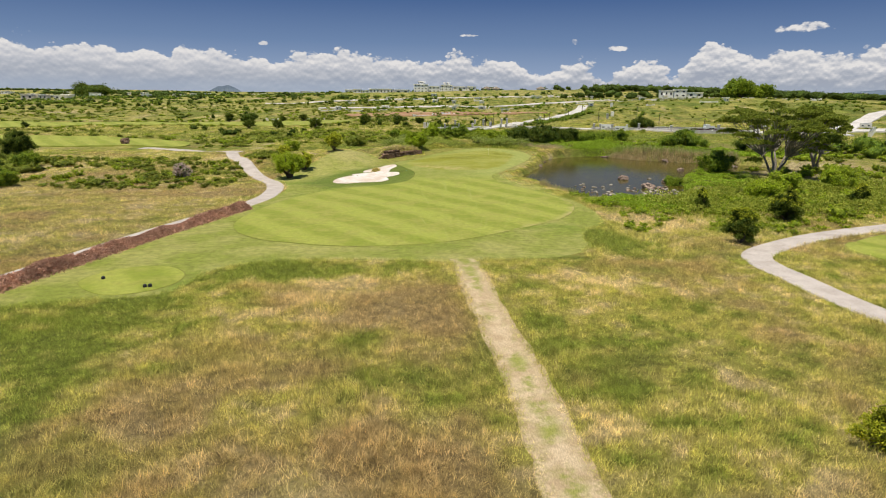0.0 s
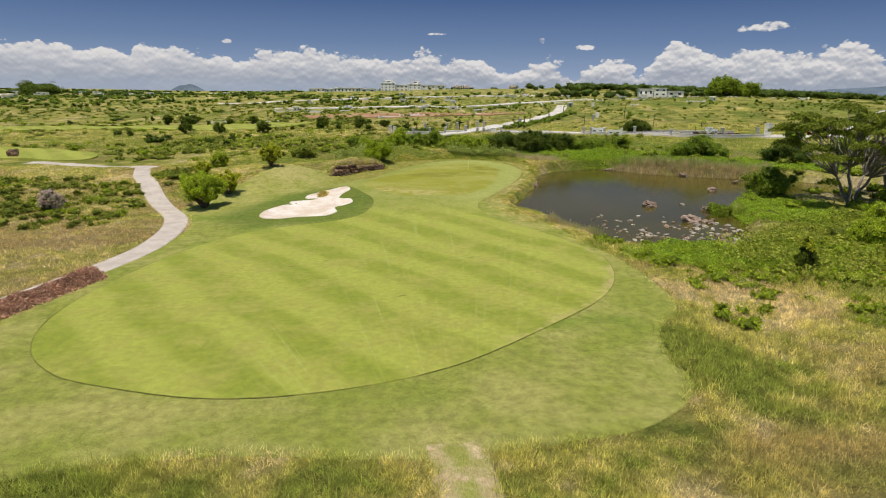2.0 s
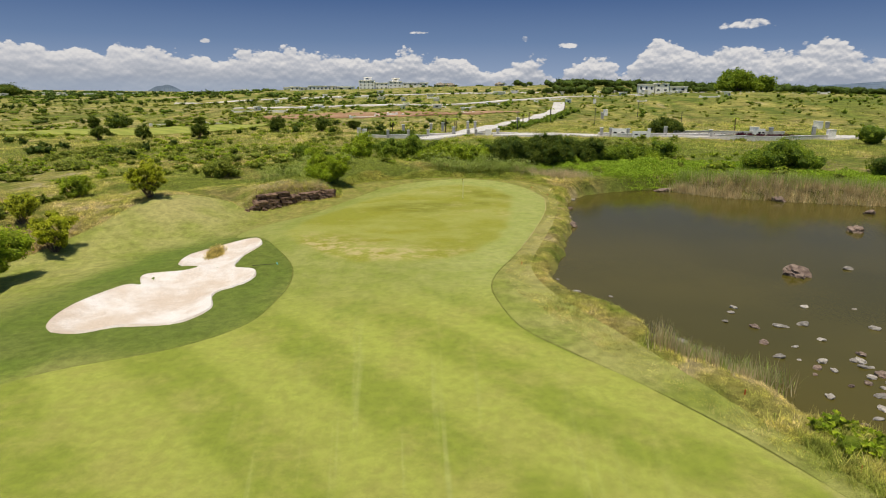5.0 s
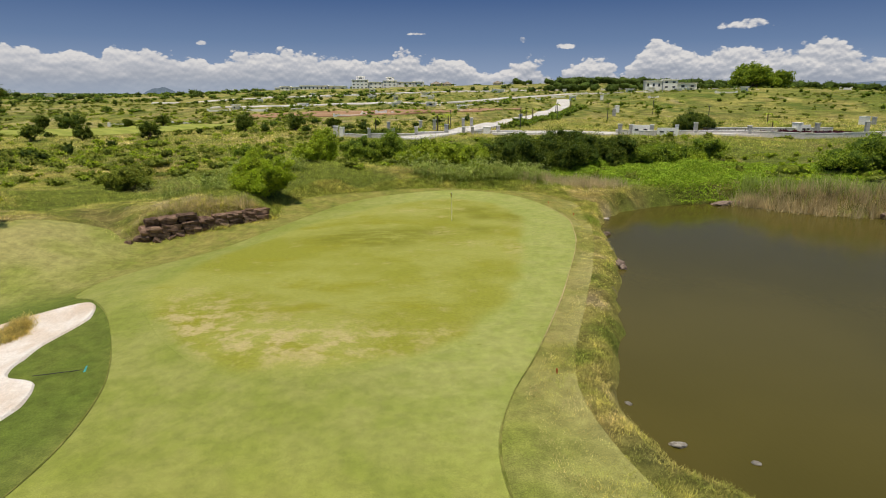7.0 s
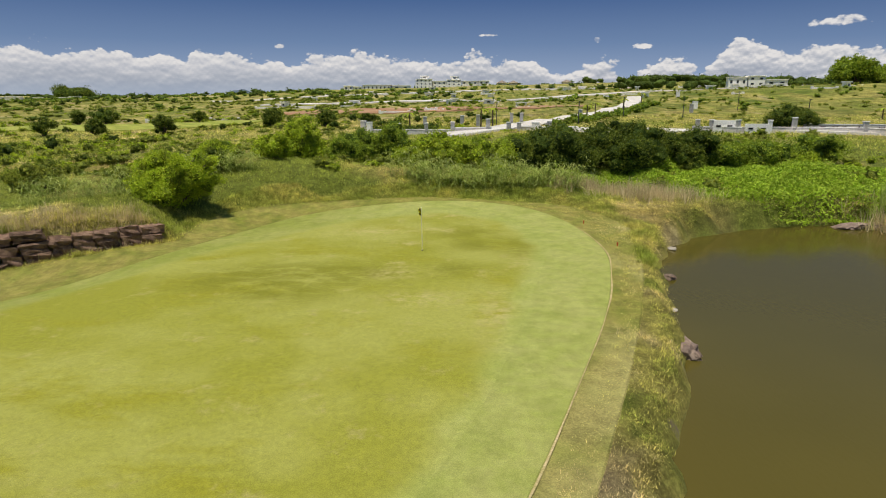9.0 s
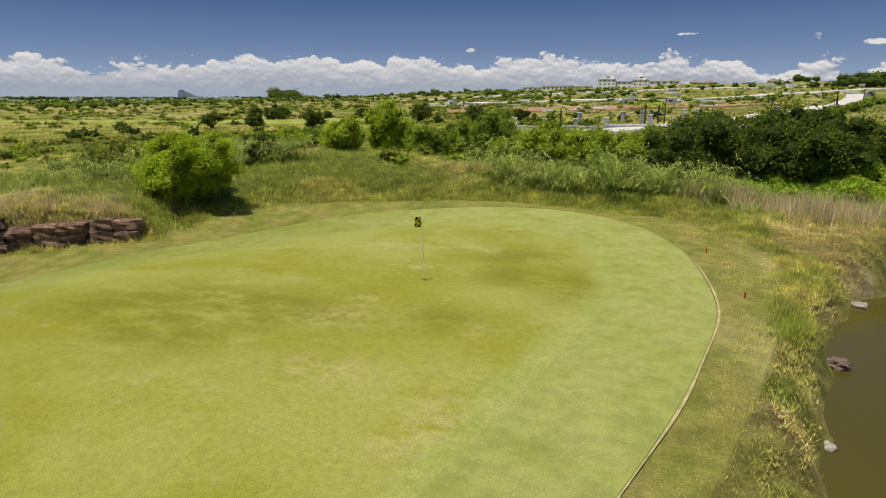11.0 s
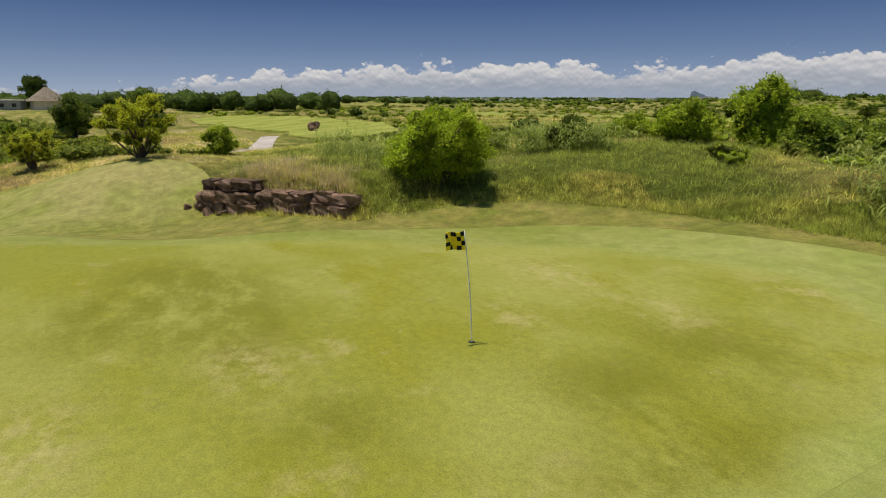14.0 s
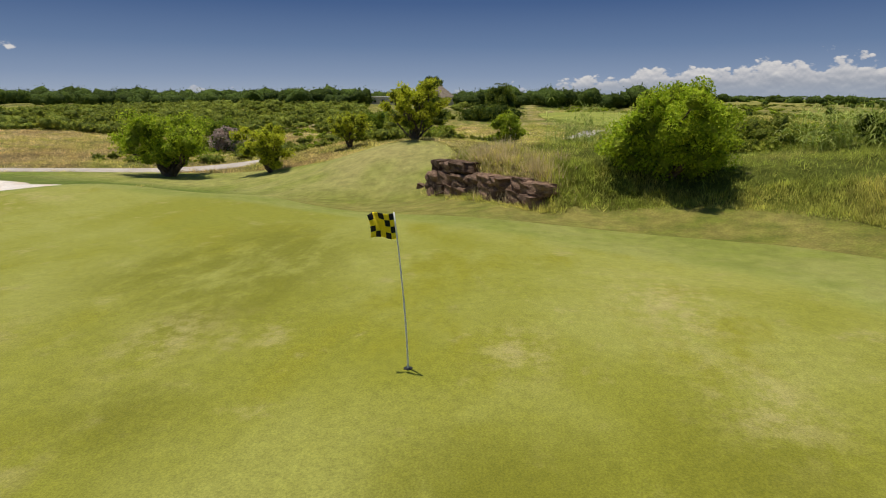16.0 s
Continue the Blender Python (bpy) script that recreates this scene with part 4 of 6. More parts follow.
def tree(x, y, wide, tall, leaf_mat, label, name="tree", category="tree", leaves=5000, clumps=60, leaf=0.11, trunk=0.25, seed=1, trunk_r=0.09, limb_n=6, flat=1.0, hollow=0.45, form="round", tips=None):
    """A tree or bush with tapered limbs and an uneven crown of small leaves in clumps."""
    r = np.random.default_rng(seed)
    z = float(height(np.array([x]), np.array([y]))[0])
    top = new(name)
    top.location = (x, y, z - 0.05)
    half = (wide / 2, wide / 2, (tall * (1 - trunk)) / 2 * flat)
    leaves, leaf = int(leaves * 2.1), leaf * 0.72
    lobe = wide * (0.095 if form == "vase" else 0.135) * min(1.0, (100 / clumps) ** 0.4)
    pts, centres = crown_points(r, clumps, leaves, (half[0] * 0.88, half[1] * 0.88, half[2] * 0.9), lobe, hollow, tall * trunk)
    ph = r.uniform(0, 6.28, 4)

    def bent(p):
        p = np.array(p)
        a = np.arctan2(p[:, 1], p[:, 0])
        u = np.clip((p[:, 2] - tall * trunk) / (tall * (1 - trunk)), 0, 1)
        grow = 1 + 0.16 * np.sin(2 * a + ph[0]) + 0.15 * np.sin(3 * a + ph[1] + 3 * u) + 0.08 * np.sin(5 * a + ph[2])
        if form == "cone":
            grow = grow * (1.22 - 0.85 * u)
        if form == "vase":
            grow = grow * (0.80 + 0.33 * u)
        p[:, :2] *= grow[:, None]
        p[:, 2] *= 1 + 0.17 * np.sin(a * 2 + ph[3]) * (np.hypot(p[:, 0], p[:, 1]) / wide * 2).clip(0, 1)
        return p

    pts, centres = bent(pts), bent(centres)
    v, f = leaf_quads(r, pts, leaf, 0.75)
    # inner mass of each leaf clump, with shade painted into its colour
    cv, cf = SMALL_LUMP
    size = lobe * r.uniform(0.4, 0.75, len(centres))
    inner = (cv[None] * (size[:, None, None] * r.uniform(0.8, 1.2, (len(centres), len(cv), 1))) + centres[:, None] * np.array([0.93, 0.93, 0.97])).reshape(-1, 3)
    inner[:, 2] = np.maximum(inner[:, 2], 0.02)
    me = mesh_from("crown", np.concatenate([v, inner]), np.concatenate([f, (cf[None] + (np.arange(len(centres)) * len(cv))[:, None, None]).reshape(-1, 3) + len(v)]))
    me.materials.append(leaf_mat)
    me.materials.append(SHADED_MASS.get(leaf_mat, SHADED_MASS[LEAF_MID]))
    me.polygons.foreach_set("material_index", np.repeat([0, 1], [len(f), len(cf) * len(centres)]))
    crown = part("crown", me, None, top)
    if tips:
        out = np.argsort(-(pts[:, 2] / tall + 0.5 * np.hypot(pts[:, 0], pts[:, 1]) / wide))[:len(pts) // 4]
        q = pts[out[r.random(len(out)) < 0.55]]
        v, f = leaf_quads(r, q + np.array([0, 0, 0.06]) + r.normal(0, 0.04, q.shape), leaf * 0.95, 0.75)
        part("young_leaves", mesh_from("young_leaves", v, f), tips, crown, "yellow-green young leaves at the tips")
    bm_ = bmesh.new()
    pick = centres[r.permutation(len(centres))[:limb_n * (3 if form == "vase" else 1)]]
    limbs(bm_, (0, 0, -0.1), [tuple(p * np.array([0.9, 0.9, 0.95])) for p in pick], trunk_r * (0.55 if form == "vase" else 1.0), trunk_r * 0.16, 0.28, seed)
    part("trunk", bm_, BARK, top, smooth_faces=True)
    return tagged(top, label, category)


tree(-26.8, 107.3, 7.4, 5.4, LEAF_BRIGHT, "broad leafy tree with low limbs beside mown slope", leaves=9000, clumps=90, leaf=0.13, trunk=0.12, seed=11, trunk_r=0.28, form="vase")
tree(-25.8, 115.1, 4.0, 3.9, LEAF_YELLOW, "yellow-green shrub tree on a grassy slope", leaves=4500, leaf=0.11, trunk=0.12, seed=12, trunk_r=0.12, form="vase")
tree(-30.8, 119.7, 3.4, 3.2, LEAF_YELLOW, "small round yellow-green shrub in dry grass", leaves=2500, leaf=0.10, trunk=0.12, seed=13, form="vase")
tree(-22.2, 126, 4.4, 4.0, LEAF_YELLOW, "yellow-green tree on top of a mound", leaves=5500, leaf=0.10, trunk=0.15, seed=14, trunk_r=0.12, form="vase")
tree(-32, 131.8, 3.2, 2.8, LEAF_BRIGHT, "small bright green bush on the mound", leaves=2500, leaf=0.10, trunk=0.08, seed=15)
tree(-6.3, 137.5, 4.9, 3.6, LEAF_BRIGHT, "large bright green bush beside the rock wall", leaves=30000, clumps=190, leaf=0.085, trunk=0.05, seed=16, trunk_r=0.12, limb_n=14)
tree(-6.9, 145.3, 2.7, 1.8, LEAF_DARK, "dark glossy low bush among tall grass", "bush", "bush", 2500, 40, 0.11, 0.0, 17)
tree(-4.0, 150.2, 3.6, 2.3, LEAF_BRIGHT, "bright leafy shrub behind the green", "bush", "bush", 5000, 60, 0.11, 0.02, 18)
tree(-2.7, 154.2, 4.0, 4.0, LEAF_BRIGHT, "tall feathery green shrub behind the green", "bush", "bush", 8000, 90, 0.11, 0.08, 19)
tree(4.2, 158.5, 5.0, 4.2, LEAF_MID, "rounded green shrub behind the green", "bush", "bush", 6000, 70, 0.12, 0.03, 20)
tree(9.6, 155.4, 5.6, 3.3, LEAF_BRIGHT, "dense bright green shrub behind tall cane grass", "bush", "bush", 6000, 70, 0.12, 0.03, 21)
tree(13.5, 153, 4.8, 2.8, LEAF_BRIGHT, "spreading light green shrub", "bush", "bush", 5000, 60, 0.12, 0.02, 22)
for i, (x, y, w_, t_, m_) in enumerate(((1, 153, 3.4, 2.4, LEAF_MID), (6.6, 155, 3.6, 2.5, LEAF_BRIGHT), (11.5, 158.5, 4.2, 3.0, LEAF_MID), (-3.5, 159, 4.2, 2.8, LEAF_BRIGHT), (15.5, 159, 4.6, 3.2, LEAF_MID), (34.5, 158, 4.6, 2.8, LEAF_MID),
                                        (0.5, 162, 5.0, 3.0, LEAF_MID), (40.5, 156.5, 4.0, 2.0, LEAF_BRIGHT), (-9.5, 152, 3.0, 1.8, LEAF_BRIGHT), (8, 163, 5.0, 3.0, LEAF_DARK), (-12, 160, 4.4, 2.2, LEAF_MID), (22, 160.5, 5.5, 3.4, LEAF_BRIGHT))):
    tree(x, y, w_, t_, m_, "rounded leafy shrub in the belt behind the green", "bush", "bush", 4200, 60, 0.11, 0.0, 200 + i)
tree(19, 155, 8.0, 4.6, LEAF_DARK, "dense dark feathery thicket behind the pond", "bush", "bush", 14000, 120, 0.13, 0.0, 23)
tree(25, 156, 8.5, 5.4, LEAF_DARK, "dense dark feathery thicket behind the pond", "bush", "bush", 15000, 130, 0.13, 0.0, 24)
tree(30.5, 157.5, 6.0, 4.2, LEAF_DARK, "dark thicket beside creeper slope", "bush", "bush", 8000, 90, 0.13, 0.0, 25)
tree(27.2, 55.5, 3.3, 3.7, LEAF_DARK, "dark glossy upright shrub in rough grass", "bush", "bush", 5500, 70, 0.13, 0.02, 26, form="cone", tips=LEAF_YELLOW)
tree(36.8, 65.5, 3.6, 3.9, LEAF_DARK, "dark glossy upright shrub in rough grass", "bush", "bush", 5500, 70, 0.13, 0.02, 27, form="cone", tips=LEAF_YELLOW)
tree(50, 74, 2.6, 3.4, LEAF_DARK, "dark conical shrub in rough grass", "bush", "bush", 3000, 50, 0.13, 0.02, 28, form="cone", tips=LEAF_YELLOW)
tree(30.5, 72.5, 2.3, 3.3, LEAF_DARK, "dark conical shrub near the pond", "bush", "bush", 3000, 50, 0.12, 0.02, 29, form="cone", tips=LEAF_YELLOW)
tree(17.6, 21.3, 3.0, 2.4, LEAF_YELLOW, "yellow-green bush in rough grass", "bush", "bush", 5000, 60, 0.09, 0.02, 30)


# ---- the acacia, dry shrubs and other marked trees ----
def at_ground(x, y, dz=0.0):
    return float(height(np.array([x]), np.array([y]))[0]) + dz


def umbrella_tree(x, y, wide, tall, seed, label, layers=90, leaves=58000):
    """A flat-topped tree: forked pale limbs under wide, thin plates of fine leaves."""
    r = np.random.default_rng(seed)
    top = new("acacia_tree")
    top.location = (x, y, at_ground(x, y, -0.1))
    a = r.uniform(0, 2 * math.pi, layers)
    out = np.sqrt(r.random(layers))
    rad = out * wide * 0.44
    drop = r.random(layers) ** 1.3
    cz = tall * (0.97 - 0.20 * out ** 2.2 - 0.60 * drop * out)
    c = np.stack([rad * np.cos(a), rad * np.sin(a), cz], 1)
    pr = r.uniform(0.9, 2.1, layers) * wide / 19 * (1 - 0.35 * drop)
    k = r.choice(layers, leaves, p=pr ** 2 / (pr ** 2).sum())
    t = r.uniform(0, 2 * math.pi, leaves)
    q = np.sqrt(r.random(leaves)) * (1 + 0.3 * np.sin(3 * t + k))
    p = c[k] + np.stack([np.cos(t) * q * pr[k], np.sin(t) * q * pr[k] * 0.8, r.normal(0, 0.10, leaves) - 0.28 * q * q], 1)
    v, f = leaf_quads(r, p, 0.15, 0.8)
    part("crown", mesh_from("crown", v, f), LEAF_ACACIA, top)
    bm_ = bmesh.new()
    forks = [(math.cos(u) * wide * 0.10, math.sin(u) * wide * 0.10, tall * r.uniform(0.25, 0.4)) for u in np.arange(5) * 1.26 + r.uniform(0, 0.7, 5)]
    limbs(bm_, (0, 0, -0.2), forks, 0.22, 0.14, 0.12, seed)
    for i in range(layers):
        near = min(forks, key=lambda g: (g[0] - c[i][0]) ** 2 + (g[1] - c[i][1]) ** 2)
        limbs(bm_, near, [tuple(c[i] - np.array([0, 0, 0.2]))], 0.10, 0.03, 0.22, seed + i)
    part("trunk", bm_, BARK_PALE, top, smooth_faces=True)
    return tagged(top, label, "tree")


FIELD_TREES = ((-89.3, 262.0, 5.3, 4.0), (-79.5, 258.0, 8.5, 4.6), (-56.8, 215.0, 4.3, 3.2), (-67.0, 262.0, 3.0, 2.4), (-60.0, 268.0, 4.1, 3.1), (-29.3, 232.0, 5.7, 4.3), (-17.0, 228.0, 5.5, 4.1), (-9.4, 235.0, 3.4, 2.5), (-66.9, 215.0, 4.4, 3.3), (-44.1, 215.0, 5.3, 4.0))
BARK_PALE = m_plain("pale_bark", (0.20, 0.17, 0.14), (0.32, 0.28, 0.24), 3, 0.95, 0.6, 0.04, 0.1, 12)
LEAF_GREY = m_leaf("dead_grey_twigs", (0.42, 0.31, 0.26), (0.68, 0.54, 0.47), 0.9, 0.3)
umbrella_tree(52.5, 99, 18.5, 12.6, 41, "wide flat-topped acacia with forked pale limbs by the pond")
umbrella_tree(64, 108, 11, 11.5, 42, "flat-topped acacia behind another by the pond", 46, 22000)
tree(45.5, 104.5, 6.0, 4.2, LEAF_MID, "leafy green bush beside the acacia at the pond", "bush", "bush", 7000, 80, 0.13, 0.0, 40)
tree(56, 88, 6.0, 3.6, LEAF_BRIGHT, "bright leafy bush in front of the acacia", "bush", "bush", 7000, 70, 0.14, 0.0, 39)
tree(68, 92, 5.0, 3.6, LEAF_MID, "dark green bush beside the acacia", "bush", "bush", 5000, 60, 0.15, 0.0, 38)
tree(-43.8, 104, 3.6, 3.0, LEAF_GREY, "leafless pinkish-grey dead shrub in the field", "bush", "bush", 3500, 50, 0.13, 0.02, 43)
tree(-82, 120, 6.5, 6.0, LEAF_DARK, "dark tree with grey twigs beside the west fairway", leaves=6000, leaf=0.18, trunk=0.15, seed=44, trunk_r=0.2)
tree(-116, 130.6, 8, 7.5, LEAF_DARK, "dark twiggy tree beside the west fairway", leaves=5000, leaf=0.26, trunk=0.15, seed=57, trunk_r=0.2)
tree(-112, 129, 13, 3.0, LEAF_DARK, "dark green clipped thicket beside the west fairway", "bush", "bush", 6000, 70, 0.24, 0.0, 58)
for i, (x, y, w_, t_) in enumerate(FIELD_TREES):
    tree(x, y, w_, t_, LEAF_DARK, "small dark round tree beside the far fairway", leaves=1700, clumps=34, leaf=0.22, trunk=0.14, seed=70 + i, trunk_r=0.14)
tree(-75, 112, 5.0, 3.2, LEAF_MID, "round green bush at the field edge", "bush", "bush", 4000, 60, 0.16, 0.02, 45)
tree(-66, 93, 4.2, 3.2, LEAF_MID, "round green bush in dry field", "bush", "bush", 4000, 60, 0.15, 0.02, 46)
tree(36.5, 98.5, 3.6, 2.4, LEAF_MID, "leafy green bush standing at the pond stones", "bush", "bush", 4000, 50, 0.13, 0.0, 47)
tree(41, 79, 5.0, 2.6, LEAF_BRIGHT, "low spreading bright green bush", "bush", "bush", 5000, 60, 0.14, 0.0, 48)
tree(46, 84, 5.0, 3.0, LEAF_BRIGHT, "low spreading bright green bush", "bush", "bush", 5000, 60, 0.14, 0.0, 49)
tree(-20.5, 146, 5.2, 2.4, LEAF_SCRUB, "spreading scrub bush behind the mound", "bush", "bush", 4000, 50, 0.13, 0.0, 50)
tree(-12, 143.5, 3.0, 1.6, LEAF_SCRUB, "low scrub bush behind the mound", "bush", "bush", 2500, 40, 0.11, 0.0, 51)
tree(64, 207, 8.0, 4.4, LEAF_DARK, "large round dark green bush by the estate wall", "bush", "bush", 6000, 70, 0.2, 0.0, 52)
tree(56, 148, 10.0, 4.6, LEAF_MID, "broad green thicket beyond the reeds", "bush", "bush", 9000, 90, 0.17, 0.0, 53)
tree(70, 141, 9.0, 4.6, LEAF_DARK, "dark green thicket beyond the pond", "bush", "bush", 8000, 90, 0.17, 0.0, 54)
tree(38, 160, 6.0, 3.0, LEAF_MID, "green shrub on the creeper slope", "bush", "bush", 5000, 60, 0.15, 0.0, 55)
tree(45, 163, 6.0, 2.8, LEAF_MID, "green shrub on the creeper slope", "bush", "bush", 5000, 60, 0.15, 0.0, 56)


# ---- scrub and far woods ----
def scrub(name, label, rng, places, wide, tall, leaves, leaf, mat):
    """Many small bushes, each a leafy lumpy mass, as one mesh."""
    n = len(places)
    CORE_V, CORE_F = LARGE_LUMP if 6 < tall[1] < 11 else SMALL_LUMP
    x, y = places[:, 0], places[:, 1]
    z = height(x, y)
    w = rng.uniform(*wide, n)
    h = rng.uniform(*tall, n) * (0.6 + 0.4 * w / wide[1])
    # lumpy cores, coloured darker to stand for shade under the leaves
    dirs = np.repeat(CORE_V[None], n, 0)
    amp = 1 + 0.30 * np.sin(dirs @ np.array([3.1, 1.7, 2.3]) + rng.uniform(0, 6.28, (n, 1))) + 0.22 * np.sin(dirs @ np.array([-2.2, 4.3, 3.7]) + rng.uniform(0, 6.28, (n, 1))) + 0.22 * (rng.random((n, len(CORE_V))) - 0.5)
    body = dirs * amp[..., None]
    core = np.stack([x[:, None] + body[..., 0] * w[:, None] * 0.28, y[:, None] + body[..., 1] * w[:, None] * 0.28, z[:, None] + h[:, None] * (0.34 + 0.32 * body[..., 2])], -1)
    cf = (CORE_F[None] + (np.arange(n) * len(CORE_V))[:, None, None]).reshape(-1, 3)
    # leaves over the cores
    k = np.repeat(np.arange(n), leaves)
    j = rng.integers(0, len(CORE_V), len(k))
    s = body[k, j] * rng.uniform(0.72, 1.06, len(k))[:, None] + rng.normal(0, 0.08, (len(k), 3))
    pts = np.stack([x[k] + s[:, 0] * w[k] * 0.33, y[k] + s[:, 1] * w[k] * 0.33, z[k] + h[k] * np.maximum(0.02, 0.37 + 0.35 * s[:, 2])], 1)
    v, f = leaf_quads(rng, pts, leaf * (w[k] / wide[1]) ** 0.5, 0.7)
    tri = f
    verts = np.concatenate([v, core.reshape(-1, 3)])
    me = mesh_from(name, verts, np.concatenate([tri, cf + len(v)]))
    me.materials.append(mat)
    me.materials.append(SHADED_MASS[mat])
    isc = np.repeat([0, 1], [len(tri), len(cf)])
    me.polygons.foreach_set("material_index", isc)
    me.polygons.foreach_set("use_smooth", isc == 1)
    return tagged(part(name, me, None), label, "scrub", kind="stuff")


def scatter(rng, n, x0, y0, x1, y1, clump=0.0, size=30.0):
    """Random places in a rectangle that suit uncut plants, gathered in drifts."""
    x, y = rng.uniform(x0, x1, n * 4), rng.uniform(y0, y1, n * 4)
    keep = (vnoise(x, y, size, 1) > clump) & wild(x, y, 1.2)
    keep &= ~((x > -100) & (x < 70) & (y > 500) & (y < 648)) & ~((x < -120) & (x > -265) & ((131 - y) / (17 - x) > 0.07) & ((131 - y) / (17 - x) < 0.215))
    for poly in ROADS:
        keep &= distance(poly, x, y) > 1.5
    return np.stack([x, y], 1)[keep][:n]


ESTATE_ROAD = [(6, 200), (14, 207), (27, 231), (44, 262), (60, 294), (76, 350)]
ROADS = [ribbon(ESTATE_ROAD, 5.0, 3), ribbon([(-120, 425), (-40, 440), (40, 452), (110, 470)], 6.0, 6), ribbon([(-70, 352), (0, 362), (84, 392), (160, 404), (230, 400)], 6.0, 6),
         ribbon([(24, 207), (48, 204), (70, 199), (98, 196), (125, 205), (150, 232), (190, 270), (260, 290)], 5.5, 3), ribbon([(118, 190), (126, 207), (150, 214), (190, 214)], 9.0, 3)]
SOIL_BED = spline([(-40, 296), (-10, 288), (25, 292), (48, 300), (40, 312), (5, 318), (-30, 316), (-48, 306)], True, 3)
for r_, nm in zip(ROADS, ("estate_road", "far_road", "plot_road", "wall_road", "corner_road")):
    tagged(draped(nm, r_, 0.35, ROAD_M, 3.0, 0.5), "pale paved road through empty building plots", "road")
tagged(draped("bare_soil", SOIL_BED, 0.25, SOIL, 4.0, 0.4), "strip of bare reddish soil", "soil")

rs = np.random.default_rng(21)
scrub("west_scrub", "dense green scrub beyond the dry field", rs, scatter(rs, 1250, -200, 20, -68, 120, 0.22, 18), (2.5, 6), (1.3, 3.4), 130, 0.21, LEAF_SCRUB)
scrub("west_woods", "dark woodland rising behind the scrub", rs, scatter(rs, 900, -430, -120, -175, 190, 0.1), (7, 14), (5, 9.5), 190, 0.36, LEAF_FAR)
scrub("north_scrub", "tangled light green shrubs over the grass plain", rs, scatter(rs, 1300, -270, 148, 0, 430, 0.42, 26), (1.2, 4.2), (0.5, 1.7), 80, 0.24, LEAF_SCRUB)
scrub("north_bright_scrub", "bright green shrubs over the grass plain", rs, scatter(rs, 420, -200, 146, 20, 330, 0.5, 18), (1.2, 3.6), (0.5, 1.5), 100, 0.22, LEAF_BRIGHT)
scrub("north_dark_scrub", "dark shrubs over the grass plain", rs, scatter(rs, 170, -280, 170, 40, 480, 0.55, 45), (2, 5), (1.6, 3.6), 130, 0.30, LEAF_DARK)
scrub("plot_scrub", "small shrubs and hedges on the building plots", rs, scatter(rs, 1500, -60, 215, 270, 470, 0.3, 25), (0.7, 2.8), (0.3, 1.3), 60, 0.22, LEAF_SCRUB)
scrub("plot_dark_scrub", "small dark shrubs on the building plots", rs, scatter(rs, 220, -60, 235, 270, 520, 0.5, 30), (1.2, 3.4), (0.9, 2.4), 70, 0.26, LEAF_MID)
scrub("near_scrub", "tangled low shrubs behind the green", rs, scatter(rs, 300, -60, 147, 75, 196, 0.45, 12), (1.0, 3.4), (0.5, 1.7), 240, 0.13, LEAF_SCRUB)
scrub("near_bright_scrub", "leafy bright weeds behind the green", rs, scatter(rs, 260, -60, 145, 75, 196, 0.4, 9), (0.8, 2.4), (0.4, 1.2), 200, 0.12, LEAF_BRIGHT)
scrub("east_scrub", "tangled bright scrub around the pond", rs, scatter(rs, 420, 38, 66, 190, 150, 0.3, 16), (1.6, 5), (0.9, 2.6), 220, 0.19, LEAF_BRIGHT)
scrub("east_weeds", "low bright weeds between the fairway and the pond", rs, scatter(rs, 420, 17, 58, 80, 84, 0.38, 7), (0.6, 2.2), (0.3, 1.0), 110, 0.13, LEAF_BRIGHT)
scrub("east_mixed_scrub", "olive scrub around the pond", rs, scatter(rs, 260, 38, 62, 170, 150, 0.3, 16), (1.2, 4), (0.7, 2.0), 180, 0.17, LEAF_SCRUB)
scrub("east_trees", "green trees beyond the scrub", rs, scatter(rs, 160, 85, 70, 300, 190, 0.3, 30), (5, 9), (3.5, 6.5), 260, 0.34, LEAF_MID)
scrub("plain_trees", "far belt of dark trees on the plain", rs, scatter(rs, 2000, -1500, 430, 500, 1700, 0.35, 120), (4, 10), (2.6, 5.5), 40, 0.6, LEAF_FAR)
scrub("plain_shrubs", "green thickets on the far plain", rs, scatter(rs, 1500, -700, 330, 60, 800, 0.35, 50), (3, 8), (1.2, 3.2), 40, 0.5, LEAF_MID)
scrub("hill_trees", "belt of trees along the low hill", rs, scatter(rs, 420, 95, 440, 520, 640, 0.3, 60), (8, 14), (5, 8), 110, 0.5, LEAF_FAR)
scrub("west_plain_trees", "far dark trees to the west", rs, scatter(rs, 900, -1500, -200, -400, 420, 0.3, 90), (8, 15), (5, 9), 60, 0.5, LEAF_FAR)
scrub("horizon_trees", "distant tree line on the horizon", rs, np.concatenate([scatter(rs, 1500, -2600, 1000, 1800, 2600, 0.3, 250), scatter(rs, 700, -3000, -1200, -1000, 1200, 0.3, 250)]), (14, 32), (7, 12), 14, 1.0, LEAF_FAR)
scrub("field_scrub", "low green tangle in the dry field", rs, scatter(rs, 330, -80, 92, -34, 124, 0.42, 8), (0.9, 3.0), (0.4, 1.3), 150, 0.13, LEAF_SCRUB)
scrub("field_bright_scrub", "bright leafy weeds in the dry field", rs, scatter(rs, 170, -80, 95, -34, 124, 0.45, 6), (0.8, 2.4), (0.4, 1.2), 150, 0.13, LEAF_BRIGHT)
scrub("shore_scrub", "low weeds along the pond edge", rs, np.stack([rs.uniform(19, 44, 70), rs.uniform(70, 82, 70)], 1), (1, 2.6), (0.6, 1.4), 200, 0.12, LEAF_BRIGHT)
